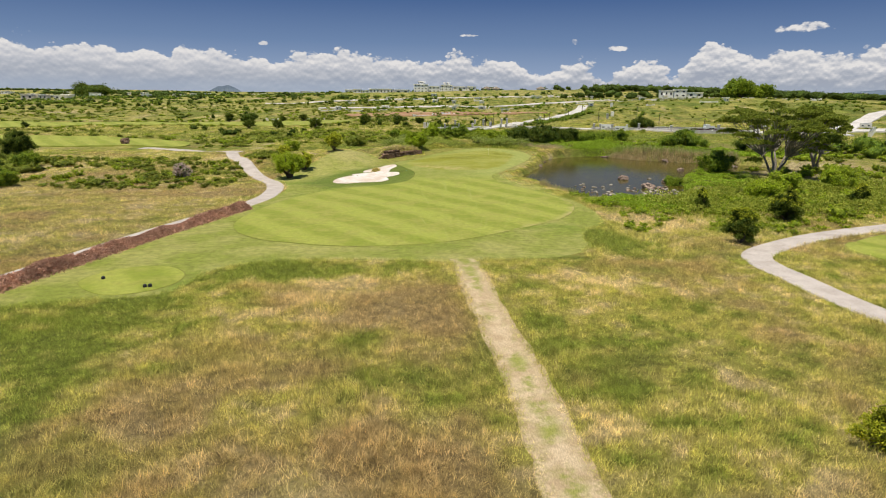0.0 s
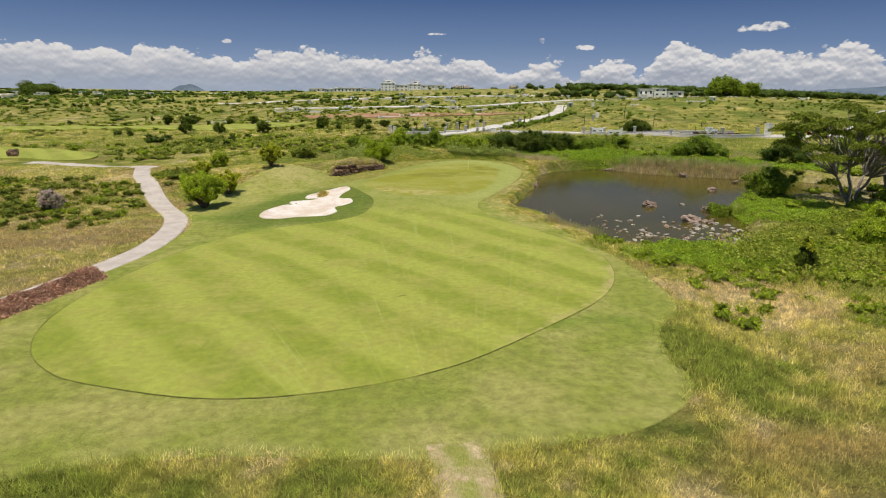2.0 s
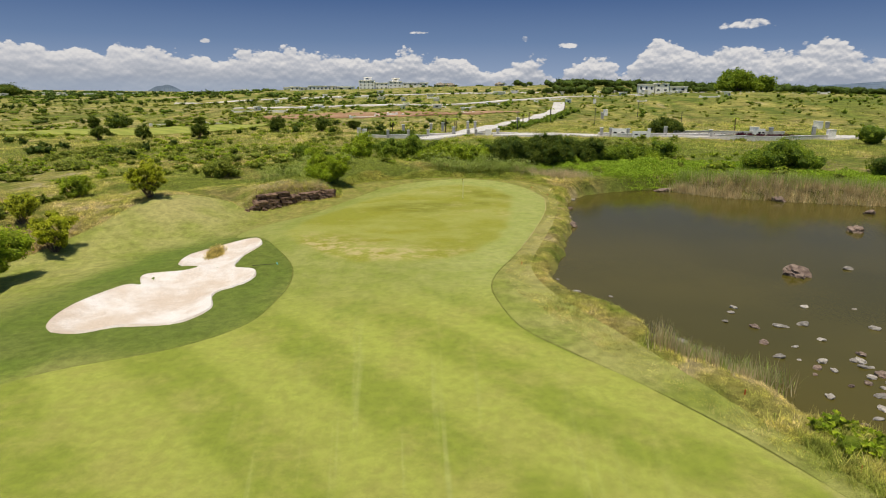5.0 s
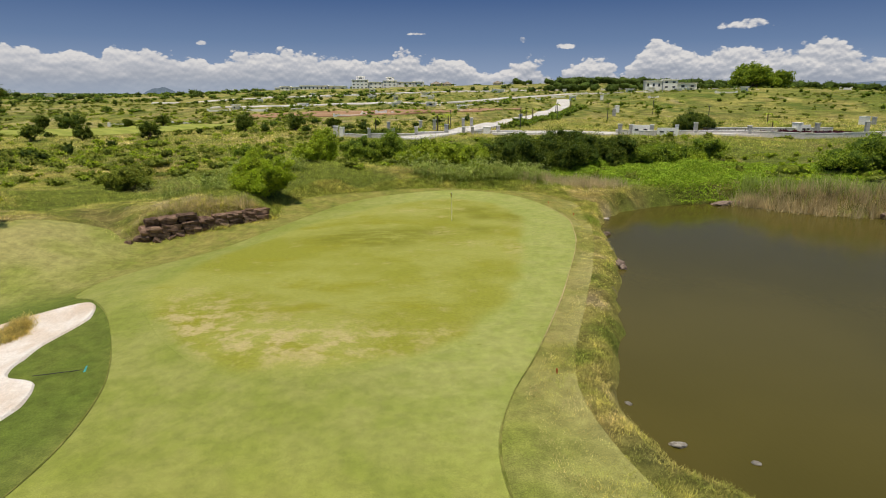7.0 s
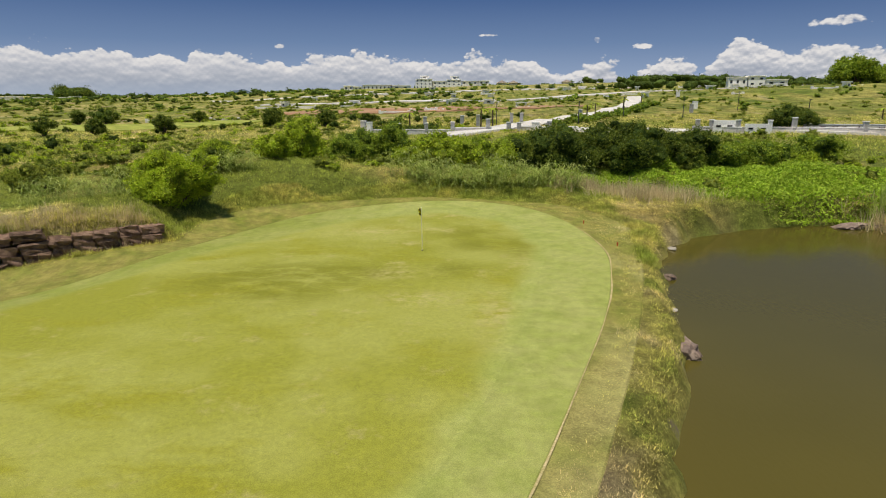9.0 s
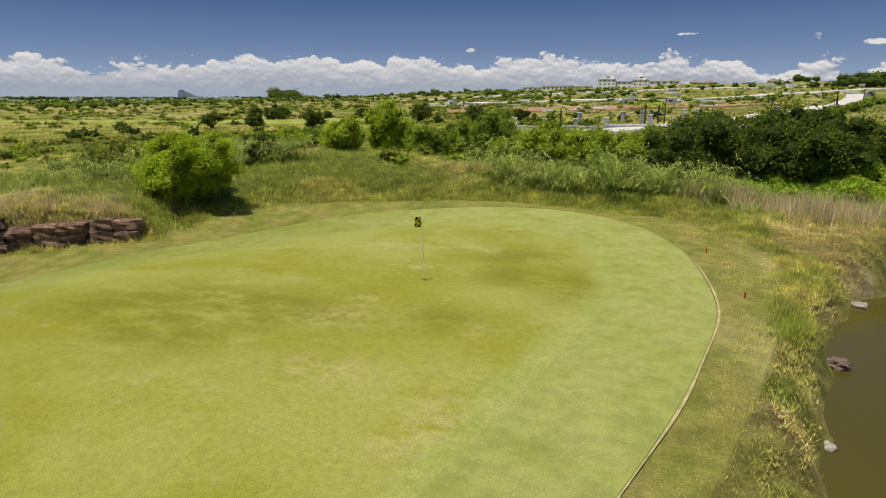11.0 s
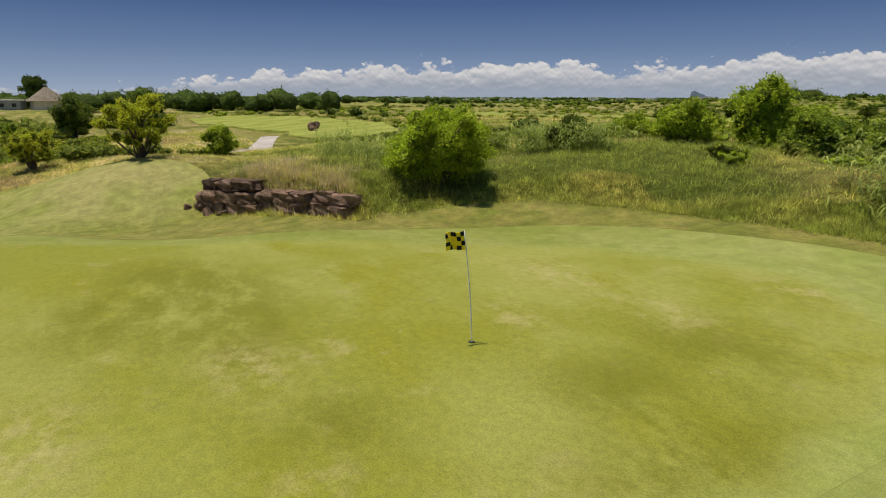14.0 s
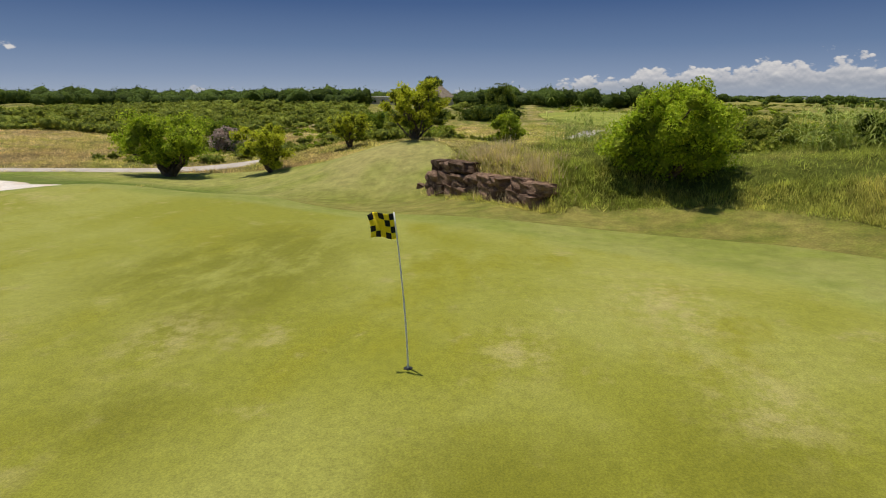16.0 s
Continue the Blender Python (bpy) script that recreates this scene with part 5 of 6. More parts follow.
tree(170, 372, 19, 11, LEAF_MID, "very large round tree on the low hill", leaves=6000, clumps=90, leaf=0.7, trunk=0.08, seed=61, trunk_r=0.7)
tree(183, 374, 14, 7.5, LEAF_MID, "large round tree on the low hill", leaves=4000, clumps=70, leaf=0.7, trunk=0.08, seed=62, trunk_r=0.5)
tree(-560, 1010, 62, 16, LEAF_DARK, "huge spreading tree far out on the plain", leaves=9000, clumps=110, leaf=1.3, trunk=0.1, seed=63, trunk_r=1.5)
scrub("path_end_scrub", "low weeds along the end of the path", rs, np.stack([rs.uniform(-38, -32, 60), rs.uniform(119.5, 132, 60)], 1), (0.9, 2.4), (0.8, 1.6), 150, 0.13, LEAF_SCRUB)
tree(-272, 99, 10, 13, LEAF_FAR, "tall tree behind the thatched pavilion", leaves=4000, clumps=60, leaf=0.5, trunk=0.3, seed=64, trunk_r=0.4)


# ---- creeper, reeds, cane and shore grass ----
def carpet(name, label, rng, n, cx, cy, rx, ry, rise, leaf, mat, turn=0.0, poly_ok=None):
    t, q = rng.uniform(0, 2 * math.pi, n), np.sqrt(rng.random(n)) * (0.85 + 0.3 * rng.random(n))
    a, b = np.cos(t) * q * rx, np.sin(t) * q * ry
    x, y = cx + a * math.cos(turn) - b * math.sin(turn), cy + a * math.sin(turn) + b * math.cos(turn)
    k = distance(P_POND, x, y) > -0.5
    k &= distance(P_MOWN, x, y) > 0.1
    x, y = x[k], y[k]
    bump = rise * (0.25 + 0.9 * vnoise(x, y, 1.7, 1) * vnoise(x, y, 5.0, 2) * 2)
    p = np.stack([x, y, np.maximum(height(x, y), WATER_Z) + bump * rng.random(len(x)) ** 0.4], 1)
    v, f = leaf_quads(rng, p, leaf, 1.0)
    return tagged(part(name, mesh_from(name, v, f), mat), label, "creeper", kind="stuff")


rc = np.random.default_rng(31)
carpet("creeper_bank", "bright green creeper covering the far pond bank", rc, 62000, 37, 150.5, 17, 8.5, 0.9, 0.115, LEAF_CREEPER, -0.15)
carpet("creeper_bank_east", "bright green creeper over the pond side", rc, 26000, 66, 138, 12, 7, 0.8, 0.14, LEAF_CREEPER, -0.4)
carpet("creeper_near", "bright green creeper on the near pond bank", rc, 42000, 28, 77.5, 9.5, 4.5, 0.55, 0.065, LEAF_CREEPER, 0.1)
carpet("creeper_slope", "yellow-green creeper and weeds below the acacia", rc, 52000, 50, 80, 24, 11, 1.3, 0.15, LEAF_WEED, 0.25)
carpet("creeper_spit", "bright green creeper running to the stones", rc, 24000, 43, 95.5, 6.5, 8, 0.8, 0.095, LEAF_CREEPER, -0.5)


def reed_bed(name, label, rng, points, half, per_m, tall, width, lean, mat):
    c = spline(points, False, 0.5)
    n = int(len(c) * 0.5 * per_m)
    i = rng.integers(0, len(c), n)
    x, y = c[i, 0] + rng.normal(0, half, n), c[i, 1] + rng.normal(0, half, n)
    z = np.maximum(height(x, y), WATER_Z - 0.1)
    v, f = blades(rng, x, y, z, 5, tall * (0.7 + 0.6 * vnoise(x, y, 1.6)), width, lean, 0.12)
    return tagged(part(name, mesh_from(name, v, f), mat), label, "reeds", kind="stuff")


reed_bed("reed_bed", "dry straw-coloured reeds standing at the pond edge", rc, [(38.5, 142), (42, 138), (48, 135), (55, 132.2), (60, 130.5)], 0.7, 55, 1.5, 0.03, 0.38, REED_M)
reed_bed("reed_bed_green", "green reeds behind the dry reeds", rc, [(39, 143.5), (43, 139.5), (49, 136.5), (56, 133.5), (61, 131.5)], 0.7, 45, 1.5, 0.03, 0.45, CANE_M)
reed_bed("reed_clump", "brown and green reeds on the near shore", rc, [(15.0, 91), (16.4, 89.5), (18, 87.8)], 0.45, 90, 0.95, 0.018, 0.3, REED_M)
reed_bed("reed_clump_green", "green reeds on the near shore", rc, [(15.4, 91), (16.8, 89.5), (18.2, 88)], 0.5, 70, 0.9, 0.02, 0.35, CANE_M)


def cane_bed(name, label, rng, points, half, per_m, tall, width, mat):
    """Upright cane stems with long arching leaves."""
    c = spline(points, False, 0.5)
    n = int(len(c) * 0.5 * per_m)
    i = rng.integers(0, len(c), n)
    x, y = c[i, 0] + rng.normal(0, half, n), c[i, 1] + rng.normal(0, half * 0.8, n)
    ok = distance(P_MOWN, x, y) > 0.5
    x, y = x[ok], y[ok]
    stem = tall * (0.55 + 0.7 * vnoise(x, y, 1.7)) * rng.uniform(0.75, 1.15, len(x))
    z = height(x, y)
    per = 9
    k = np.repeat(np.arange(len(x)), per)
    up = rng.uniform(0.15, 0.95, len(k)) * stem[k]
    a = rng.uniform(0, 2 * math.pi, len(k))
    reach = rng.uniform(0.35, 0.75, len(k)) * (0.6 + 0.4 * tall)
    rise = rng.uniform(0.15, 0.45, len(k))
    w = width * rng.uniform(0.6, 1.3, len(k))
    rows = []
    for u in (0.0, 0.33, 0.66, 1.0):
        d, dz = reach * u, rise * u * 2 - (rise * 1.2 + 0.45 * reach) * u * u
        half_w = w * (0.35, 1.0, 0.8, 0.06)[int(u * 3 + 0.5)]
        px, py, pz = x[k] + np.cos(a) * d, y[k] + np.sin(a) * d, z[k] + up + dz
        rows += [np.stack([px - np.sin(a) * half_w, py + np.cos(a) * half_w, pz], 1), np.stack([px + np.sin(a) * half_w, py - np.cos(a) * half_w, pz], 1)]
    v_ = np.stack(rows, 1).reshape(-1, 3)
    b = (np.arange(len(k)) * 8)[:, None]
    f_ = np.concatenate([b + np.array([[2 * q, 2 * q + 1, 2 * q + 3, 2 * q + 2]]) for q in range(3)])
    sv, _ = blades(rng, x, y, z, 2, stem, 0.012, 0.1, 0.03)
    sv = sv.reshape(-1, 3, 3)
    sv = np.concatenate([sv, sv[:, 2:3] + 0.004], 1).reshape(-1, 3)
    f_ = np.concatenate([f_, np.arange(len(sv)).reshape(-1, 4) + len(v_)])
    return tagged(part(name, mesh_from(name, np.concatenate([v_, sv]), f_), mat), label, "cane", kind="stuff")


cane_bed("cane_grass", "tall broad-leaved cane grass behind the green", rc, [(7, 147.0), (10, 146.4), (14, 146.0), (18.5, 145.6)], 1.0, 30, 1.75, 0.028, CANE_M)
cane_bed("cane_patch", "pale tall cane grass near a bush", rc, [(-9.5, 144), (-7, 145), (-4.6, 145.2)], 0.8, 26, 1.5, 0.028, CANE_M)
cane_bed("cane_west", "wispy tall cane beside a large bush", rc, [(-13.2, 133.8), (-11.5, 135.2), (-9, 137.4)], 0.8, 18, 2.0, 0.022, CANE_M)
reed_bed("dry_tussock", "tall dry straw grass at the corner of the green", rc, [(18, 147), (21.5, 145.5), (24.5, 143.5), (26, 144)], 1.1, 90, 1.1, 0.016, 0.5, REED_M)
reed_bed("wall_tussock", "dry grass hanging over the rock wall", rc, [(-11.5, 130), (-8.5, 131.4), (-6, 132.8)], 0.45, 110, 0.5, 0.012, 0.6, REED_M)
grass_field("bank_grass", rc, 9, 79, 27, 147, 75, 8, 0.17, 0.009, 0.9, "thick grass tufts hanging over the pond bank", 0.08, -2.0)

# fresh green grass along the foot of the wild bank behind the green
fx_, fy_ = rc.uniform(-14, 22, 60000), rc.uniform(128, 148, 60000)
fd = distance(P_MOWN, fx_, fy_)
fk = (fd > -0.15) & (fd < 0.4 + 2.2 * vnoise(fx_, fy_, 2.6)) & (distance(P_POND, fx_, fy_) > 0.5)
fx_, fy_ = fx_[fk], fy_[fk]
v, f = blades(rc, fx_, fy_, height(fx_, fy_), 8, 0.30 * (0.5 + vnoise(fx_, fy_, 1.1)), 0.012, 0.75, 0.10)
fringe = mesh_from("bank_fringe", v, f)
attribute(fringe, "dry", np.repeat(np.clip(0.16 + 0.5 * (vnoise(fx_, fy_, 1.5, 1) - 0.5), 0, 1), 24))
attribute(fringe, "brown", np.repeat(np.clip(0.5 * (vnoise(fx_, fy_, 2.4, 3) - 0.6), 0, 1), 24))
tagged(part("bank_fringe", fringe, GRASS), "fresh green grass edging the mown turf", "grass", kind="stuff")
# grass island in the sand
ix_, iy_ = -12.4 + rc.normal(0, 0.33, 1500), 112.6 + rc.normal(0, 0.42, 1500)
v, f = blades(rc, ix_, iy_, height(ix_, iy_) + 0.10, 6, 0.34 * np.exp(-((ix_ + 12.4) / 0.7) ** 2) + 0.08, 0.009, 0.7, 0.05)
isle = mesh_from("bunker_island", v, f)
attribute(isle, "dry", np.repeat(rc.uniform(0.2, 0.6, len(ix_)), 18))
attribute(isle, "brown", np.repeat(rc.uniform(0.2, 0.8, len(ix_)), 18))
tagged(part("bunker_island", isle, GRASS), "small tuft of brown grass in the bunker sand", "grass", kind="stuff")

# ---- rubble ridge of cut brush beside the path ----
rb = np.random.default_rng(5)
line = spline([(-30.4, 36.5), (-29.4, 43), (-28.1, 50), (-26.9, 57), (-25.4, 65), (-24.0, 73)], False, 0.1)
k = rb.integers(0, len(line), 70000)
across = 0.2 + rb.normal(0, 0.42, len(k))
hump = 0.45 + 0.75 * vnoise(line[k, 0], line[k, 1], 2.3) * (0.6 + 0.8 * vnoise(line[k, 0], line[k, 1], 0.8, 1))
bx_, by_ = line[k, 0] + across, line[k, 1] + rb.normal(0, 0.25, len(k))
bz_ = height(bx_, by_) + hump * np.exp(-((across - 0.2) / 0.65) ** 2) * rb.random(len(k)) ** 0.4
v, f = leaf_quads(rb, np.stack([bx_, by_, bz_], 1), 0.085, 0.3)
tagged(part("brush_ridge", mesh_from("brush_ridge", v, f), BRUSH), "long ridge of reddish-brown dried cut brush", "brush", kind="stuff")


# ---- stones ----
def stone_mesh(name, seed, size, lumps=0.16, square=0.0, detail=3):
    bm_ = bmesh.new()
    if square:
        bmesh.ops.create_cube(bm_, size=1.0)
        bmesh.ops.subdivide_edges(bm_, edges=bm_.edges[:], cuts=3, use_grid_fill=True)
        for v_ in bm_.verts:
            s = v_.co.normalized() * 0.62
            v_.co = v_.co.lerp(s, 1 - square)
    else:
        bmesh.ops.create_icosphere(bm_, subdivisions=detail, radius=0.5)
    for v_ in bm_.verts:
        q = v_.co * 2.3 + Vector((seed * 7.1, seed * 3.3, seed))
        v_.co += v_.co.normalized() * (lumps * noise.noise(q) + lumps * 0.5 * noise.noise(q * 2.7) + lumps * 0.25 * noise.noise(q * 6))
        v_.co = Vector((v_.co.x * size[0], v_.co.y * size[1], v_.co.z * size[2]))
    me = bpy.data.meshes.new(name)
    bm_.to_mesh(me)
    bm_.free()
    return me


WALL_STONES = [stone_mesh("stone", 3 + i, (1, 1, 1), 0.20, 0.80) for i in range(8)]
for me in WALL_STONES:
    me.materials.append(BASALT)


def rock_wall():
    """Rough basalt blocks laid dry in courses, curving back at its west end."""
    wall = new("rock_wall")
    r = random.Random(9)
    ax, ay = 0.85, 0.53
    s = -0.9
    for course, (height_, length) in enumerate(((0.62, 8.6), (0.60, 8.0), (0.50, 2.4))):
        u = -0.5 + 0.35 * course + r.uniform(-0.1, 0.1)
        while u < length:
            w = r.uniform(0.85, 1.4)
            mid = u + w / 2
            back = 0.10 * course + (0.45 * max(0, 0.8 - mid) ** 2) + r.uniform(-0.10, 0.10)
            x, y = -12.5 + mid * ax - back * ay, 128.15 + mid * ay + back * ax
            foot = at_ground(x + 0.35, y - 0.5)
            st = new("stone", WALL_STONES[r.randrange(8)])
            st.parent = wall
            hgt = height_ * r.uniform(0.9, 1.15) * (1.0 - 0.022 * mid)
            st.matrix_basis = pose(x, y, foot + course * 0.56 * (1 - 0.022 * mid) + 0.24, r.uniform(-5, 5), r.uniform(-4, 4), 31.9 + r.uniform(-8, 8) + max(0, 0.8 - mid) * -35) @ Matrix.Diagonal((w * 0.93, 0.85 * r.uniform(0.85, 1.15), hgt * 0.94, 1))
            u += w * 0.99
    for i in range(7):
        x, y = -13.0 + i * 1.15 + r.uniform(-0.3, 0.3), 127.5 + i * 0.72 + r.uniform(-0.2, 0.1)
        st = new("stone", WALL_STONES[r.randrange(8)])
        st.parent = wall
        q = r.uniform(0.2, 0.42)
        st.matrix_basis = pose(x, y, at_ground(x, y) + 0.06, r.uniform(0, 360), r.uniform(0, 40), r.uniform(0, 360)) @ Matrix.Diagonal((q * 1.5, q, q * 0.8, 1))
    return tagged(wall, "low dry-laid wall of rough brown basalt blocks", "wall")


rock_wall()
POND_MESH = [stone_mesh("rock", 20 + i, (1, 0.8, 0.62), 0.26) for i in range(5)]
PALE_MESH = [stone_mesh("rock", 40 + i, (1, 0.75, 0.5), 0.24, detail=2) for i in range(5)]
for me in POND_MESH:
    me.materials.append(POND_ROCK)
for me in PALE_MESH:
    me.materials.append(PALE_ROCK)
rr = random.Random(4)


def rock(mesh, x, y, z, s, label, turn=None, flat=1.0):
    ob = new("rock", mesh)
    ob.matrix_basis = pose(x, y, z, rr.uniform(-12, 12), rr.uniform(-12, 12), rr.uniform(0, 360) if turn is None else turn) @ Matrix.Diagonal((s, s, s * flat, 1))
    return tagged(ob, label, "rock", "rocks in the pond")


for i, (x, y, s) in enumerate(((30, 104, 2.3), (31.2, 94.3, 2.7), (43.3, 103.5, 2.3), (36.2, 101.6, 1.9), (44.5, 117.5, 2.0), (47.5, 134.2, 2.2), (55.4, 123.6, 1.8), (18.6, 121, 1.7), (33, 93.6, 1.3), (20.9, 130, 0.9), (52.5, 126, 1.5), (58, 124.5, 1.6))):
    rock(POND_MESH[i % 5], x, y, WATER_Z + 0.07 * s, s * 0.72, "large brown basalt boulder standing in the pond")
n_r = 0
while n_r < 150:
    x, y = rr.gauss(29.5, 5.0), rr.gauss(87.5, 4.0)
    if distance(P_POND, np.array([x]), np.array([y]))[0] < -0.1 and y > 81:
        s = rr.uniform(0.25, 0.85) * (1.25 if x > 31 else 0.8)
        rock((PALE_MESH if rr.random() < 0.6 else POND_MESH)[rr.randrange(5)], x, y, WATER_Z + 0.05 * s, s, "pale flat stone breaking the pond surface", flat=0.8)
        n_r += 1
for x, y, s in ((22, 97.7, 0.5), (21.4, 96.9, 0.45), (20.3, 95.5, 0.4), (22.9, 94.6, 0.6), (23.8, 90, 0.5), (24.4, 94.8, 0.7), (13.45, 101.2, 0.5), (15.3, 100.1, 0.3), (12.9, 103.9, 0.3), (19.6, 125.5, 0.5), (22.9, 135.9, 0.6), (15.2, 93.8, 0.5), (34.9, 105.4, 0.8)):
    rock(PALE_MESH[rr.randrange(5)], x, y, WATER_Z + 0.06 * s, s, "pale stone at the pond edge", flat=0.8)
for x, y, s, turn in ((36.6, 142.4, 2.2, 15), (38.8, 142.6, 2.8, -20), (40.4, 140.6, 1.8, -40)):
    rock(POND_MESH[1], x, y, WATER_Z + 0.05, s, "low dark rock ledge at the reedy pond edge", turn, 0.35)
boulder = new("boulder", stone_mesh("boulder", 77, (1.8, 1.6, 2.0), 0.26))
boulder.data.materials.append(BASALT)
boulder.location = (-77.5, 152.2, at_ground(-77.5, 152.2, 0.75))
tagged(boulder, "single dark basalt boulder beside the west fairway", "boulder")


# ---- flag, stakes, rake, markers ----
YELLOW = m_plain("yellow_cloth", (0.85, 0.66, 0.015), (0.95, 0.76, 0.03), 6, 0.7, 0.1, 0.005, 0.2, 60)
BLACK = m_plain("black_cloth", (0.008, 0.008, 0.010), (0.014, 0.014, 0.016), 6, 0.7, 0.1, 0.005, 0.2, 60)
POLE = m_plain("white_pole", (0.86, 0.85, 0.82), (0.90, 0.89, 0.87), 4, 0.45, 0.0, 0.01, 0.4, 30)
RED = m_plain("red_paint", (0.42, 0.045, 0.012), (0.55, 0.07, 0.02), 5, 0.6, 0.1, 0.01, 0.3, 20)
DARK = m_plain("dark_plastic", (0.012, 0.012, 0.013), (0.02, 0.02, 0.022), 5, 0.5, 0.1, 0.01, 0.4, 20)
TEAL = m_plain("teal_plastic", (0.02, 0.22, 0.22), (0.03, 0.30, 0.29), 5, 0.5, 0.1, 0.01, 0.4, 20)


def cylinder(bm_, r0, r1, z0, z1, seg=12):
    bmesh.ops.create_cone(bm_, cap_ends=True, segments=seg, radius1=r0, radius2=r1, depth=z1 - z0, matrix=Matrix.Translation((0, 0, (z0 + z1) / 2)))


def bend(u):
    """Sideways bend of the pole in the wind at its height u."""
    return -0.03 * u * u, -0.17 * u ** 1.6


def flagstick(x, y):
    top = new("flagstick")
    top.location = (x, y, at_ground(x, y, 0.07))
    bm_ = bmesh.new()
    prev = None
    for s_ in range(13):
        u = s_ / 12
        rad = 0.014 - 0.004 * u
        cx, cy = bend(u)
        ring = [bm_.verts.new((cx + rad * math.cos(q), cy + rad * math.sin(q), -0.08 + 2.21 * u)) for q in (2 * math.pi * i / 10 for i in range(10))]
        if prev:
            for i in range(10):
                bm_.faces.new((prev[i], prev[(i + 1) % 10], ring[(i + 1) % 10], ring[i]))
        prev = ring
    bm_.faces.new(prev)
    part("pole", bm_, POLE, top, "thin white pole", True)
    bm_ = bmesh.new()
    cylinder(bm_, 0.054, 0.054, -0.06, 0.006, 24)
    cylinder(bm_, 0.062, 0.062, 0.0, 0.004, 24)
    part("cup", bm_, DARK, top, "dark hole cup")
    nu, nv, w, h = 20, 16, 0.39, 0.34
    v, f = [], []
    for j in range(nv + 1):
        for i in range(nu + 1):
            u, q = i / nu, j / nv
            wave = 0.045 * u * math.sin(u * 7.5 + q * 1.3) + 0.02 * u * math.sin(u * 15 + q * 4)
            droop = 0.05 * u * u + 0.015 * math.sin(u * 6)
            d = (0.012 + u * w * (1 - 0.06 * math.sin(q * 3)))
            v.append((-0.03 - 0.26 * d + wave, -0.16 + 0.04 * q - 0.96 * d + wave * 0.3, 2.12 - q * h * (1 - 0.1 * u) - droop))
    for j in range(nv):
        for i in range(nu):
            a = j * (nu + 1) + i
            f.append((a, a + 1, a + nu + 2, a + nu + 1))
    me = mesh_from("cloth", v, f, True)
    me.materials.append(YELLOW)
    me.materials.append(BLACK)
    idx_ = []
    for j in range(nv):
        for i in range(nu):
            ci, cj = i * 5 // nu, j * 4 // nv
            emblem = ci in (2, 3) and cj in (1, 2)
            idx_.append(1 if (ci + cj) % 2 == 0 and not emblem else 0)
    me.polygons.foreach_set("material_index", idx_)
    cloth = part("cloth", me, None, top, "yellow and black chequered cloth flag")
    sol = cloth.modifiers.new("thickness", "SOLIDIFY")
    sol.thickness = 0.003
    return tagged(top, "white flagstick with a chequered flag in the hole", "flag")


flagstick(9.08, 130.2)


def stake(x, y):
    top = new("hazard_stake")
    top.location = (x, y, at_ground(x, y, 0.03))
    bm_ = bmesh.new()
    cylinder(bm_, 0.026, 0.026, -0.1, 0.17, 10)
    cylinder(bm_, 0.026, 0.010, 0.17, 0.20, 10)
    part("post", bm_, RED, top)
    return tagged(top, "short red hazard stake in the bank grass", "stake", "hazard stakes")


for x, y in ((17.95, 136.4), (18.65, 131.2), (10.5, 104.6), (15.9, 85.8), (16.9, 80.6)):
    stake(x, y)


def rake(x, y, turn):
    top = new("bunker_rake")
    top.matrix_basis = pose(x, y, at_ground(x, y, 0.08), 0, 0, turn)
    bm_ = bmesh.new()
    bmesh.ops.create_cone(bm_, cap_ends=True, segments=8, radius1=0.014, radius2=0.014, depth=1.7, matrix=pose(0, 0, 0.03, 0, 90, 0))
    part("handle", bm_, DARK, top)
    bm_ = bmesh.new()
    box(bm_, 0.82, -0.28, 0.0, 0.90, 0.28, 0.06, 0.01)
    for i in range(9):
        box(bm_, 0.84, -0.27 + i * 0.066, -0.06, 0.87, -0.25 + i * 0.066, 0.01)
    part("head", bm_, TEAL, top, "teal rake head")
    return tagged(top, "bunker rake lying beside the sand", "rake")


rake(-7.3, 106.5, 15)


def tee_marker(x, y):
    top = new("tee_marker")
    top.location = (x, y, at_ground(x, y, 0.06))
    bm_ = bmesh.new()
    bmesh.ops.create_uvsphere(bm_, u_segments=14, v_segments=8, radius=0.13, matrix=Matrix.Translation((0, 0, 0.10)))
    part("dome", bm_, DARK, top, smooth_faces=True)
    bm_ = bmesh.new()
    cylinder(bm_, 0.16, 0.14, 0, 0.03, 14)
    part("base", bm_, DARK, top)
    return tagged(top, "dark round tee marker on the tee pad", "marker", "tee markers")


for x, y in ((-24.0, 42.0), (-20.2, 40.2), (-19.9, 40.3)):
    tee_marker(x, y)


def divot(x, y, s, turn):
    bm_ = bmesh.new()
    bmesh.ops.create_circle(bm_, cap_ends=True, segments=14, radius=0.5)
    for v_ in bm_.verts:
        v_.co += v_.co.normalized() * 0.3 * noise.noise(v_.co * 3 + Vector((x, y, 0)))
        v_.co.z = 0.02 * (0.5 - v_.co.length)
    ob = part("divot", bm_, SOD)
    ob.matrix_basis = pose(x, y, at_ground(x, y, 0.07), 0, 0, turn) @ Matrix.Diagonal((s * 0.8, s * 0.25, 1, 1))
    tagged(ob, "dark scar in the mown turf", "divot", "turf scars")


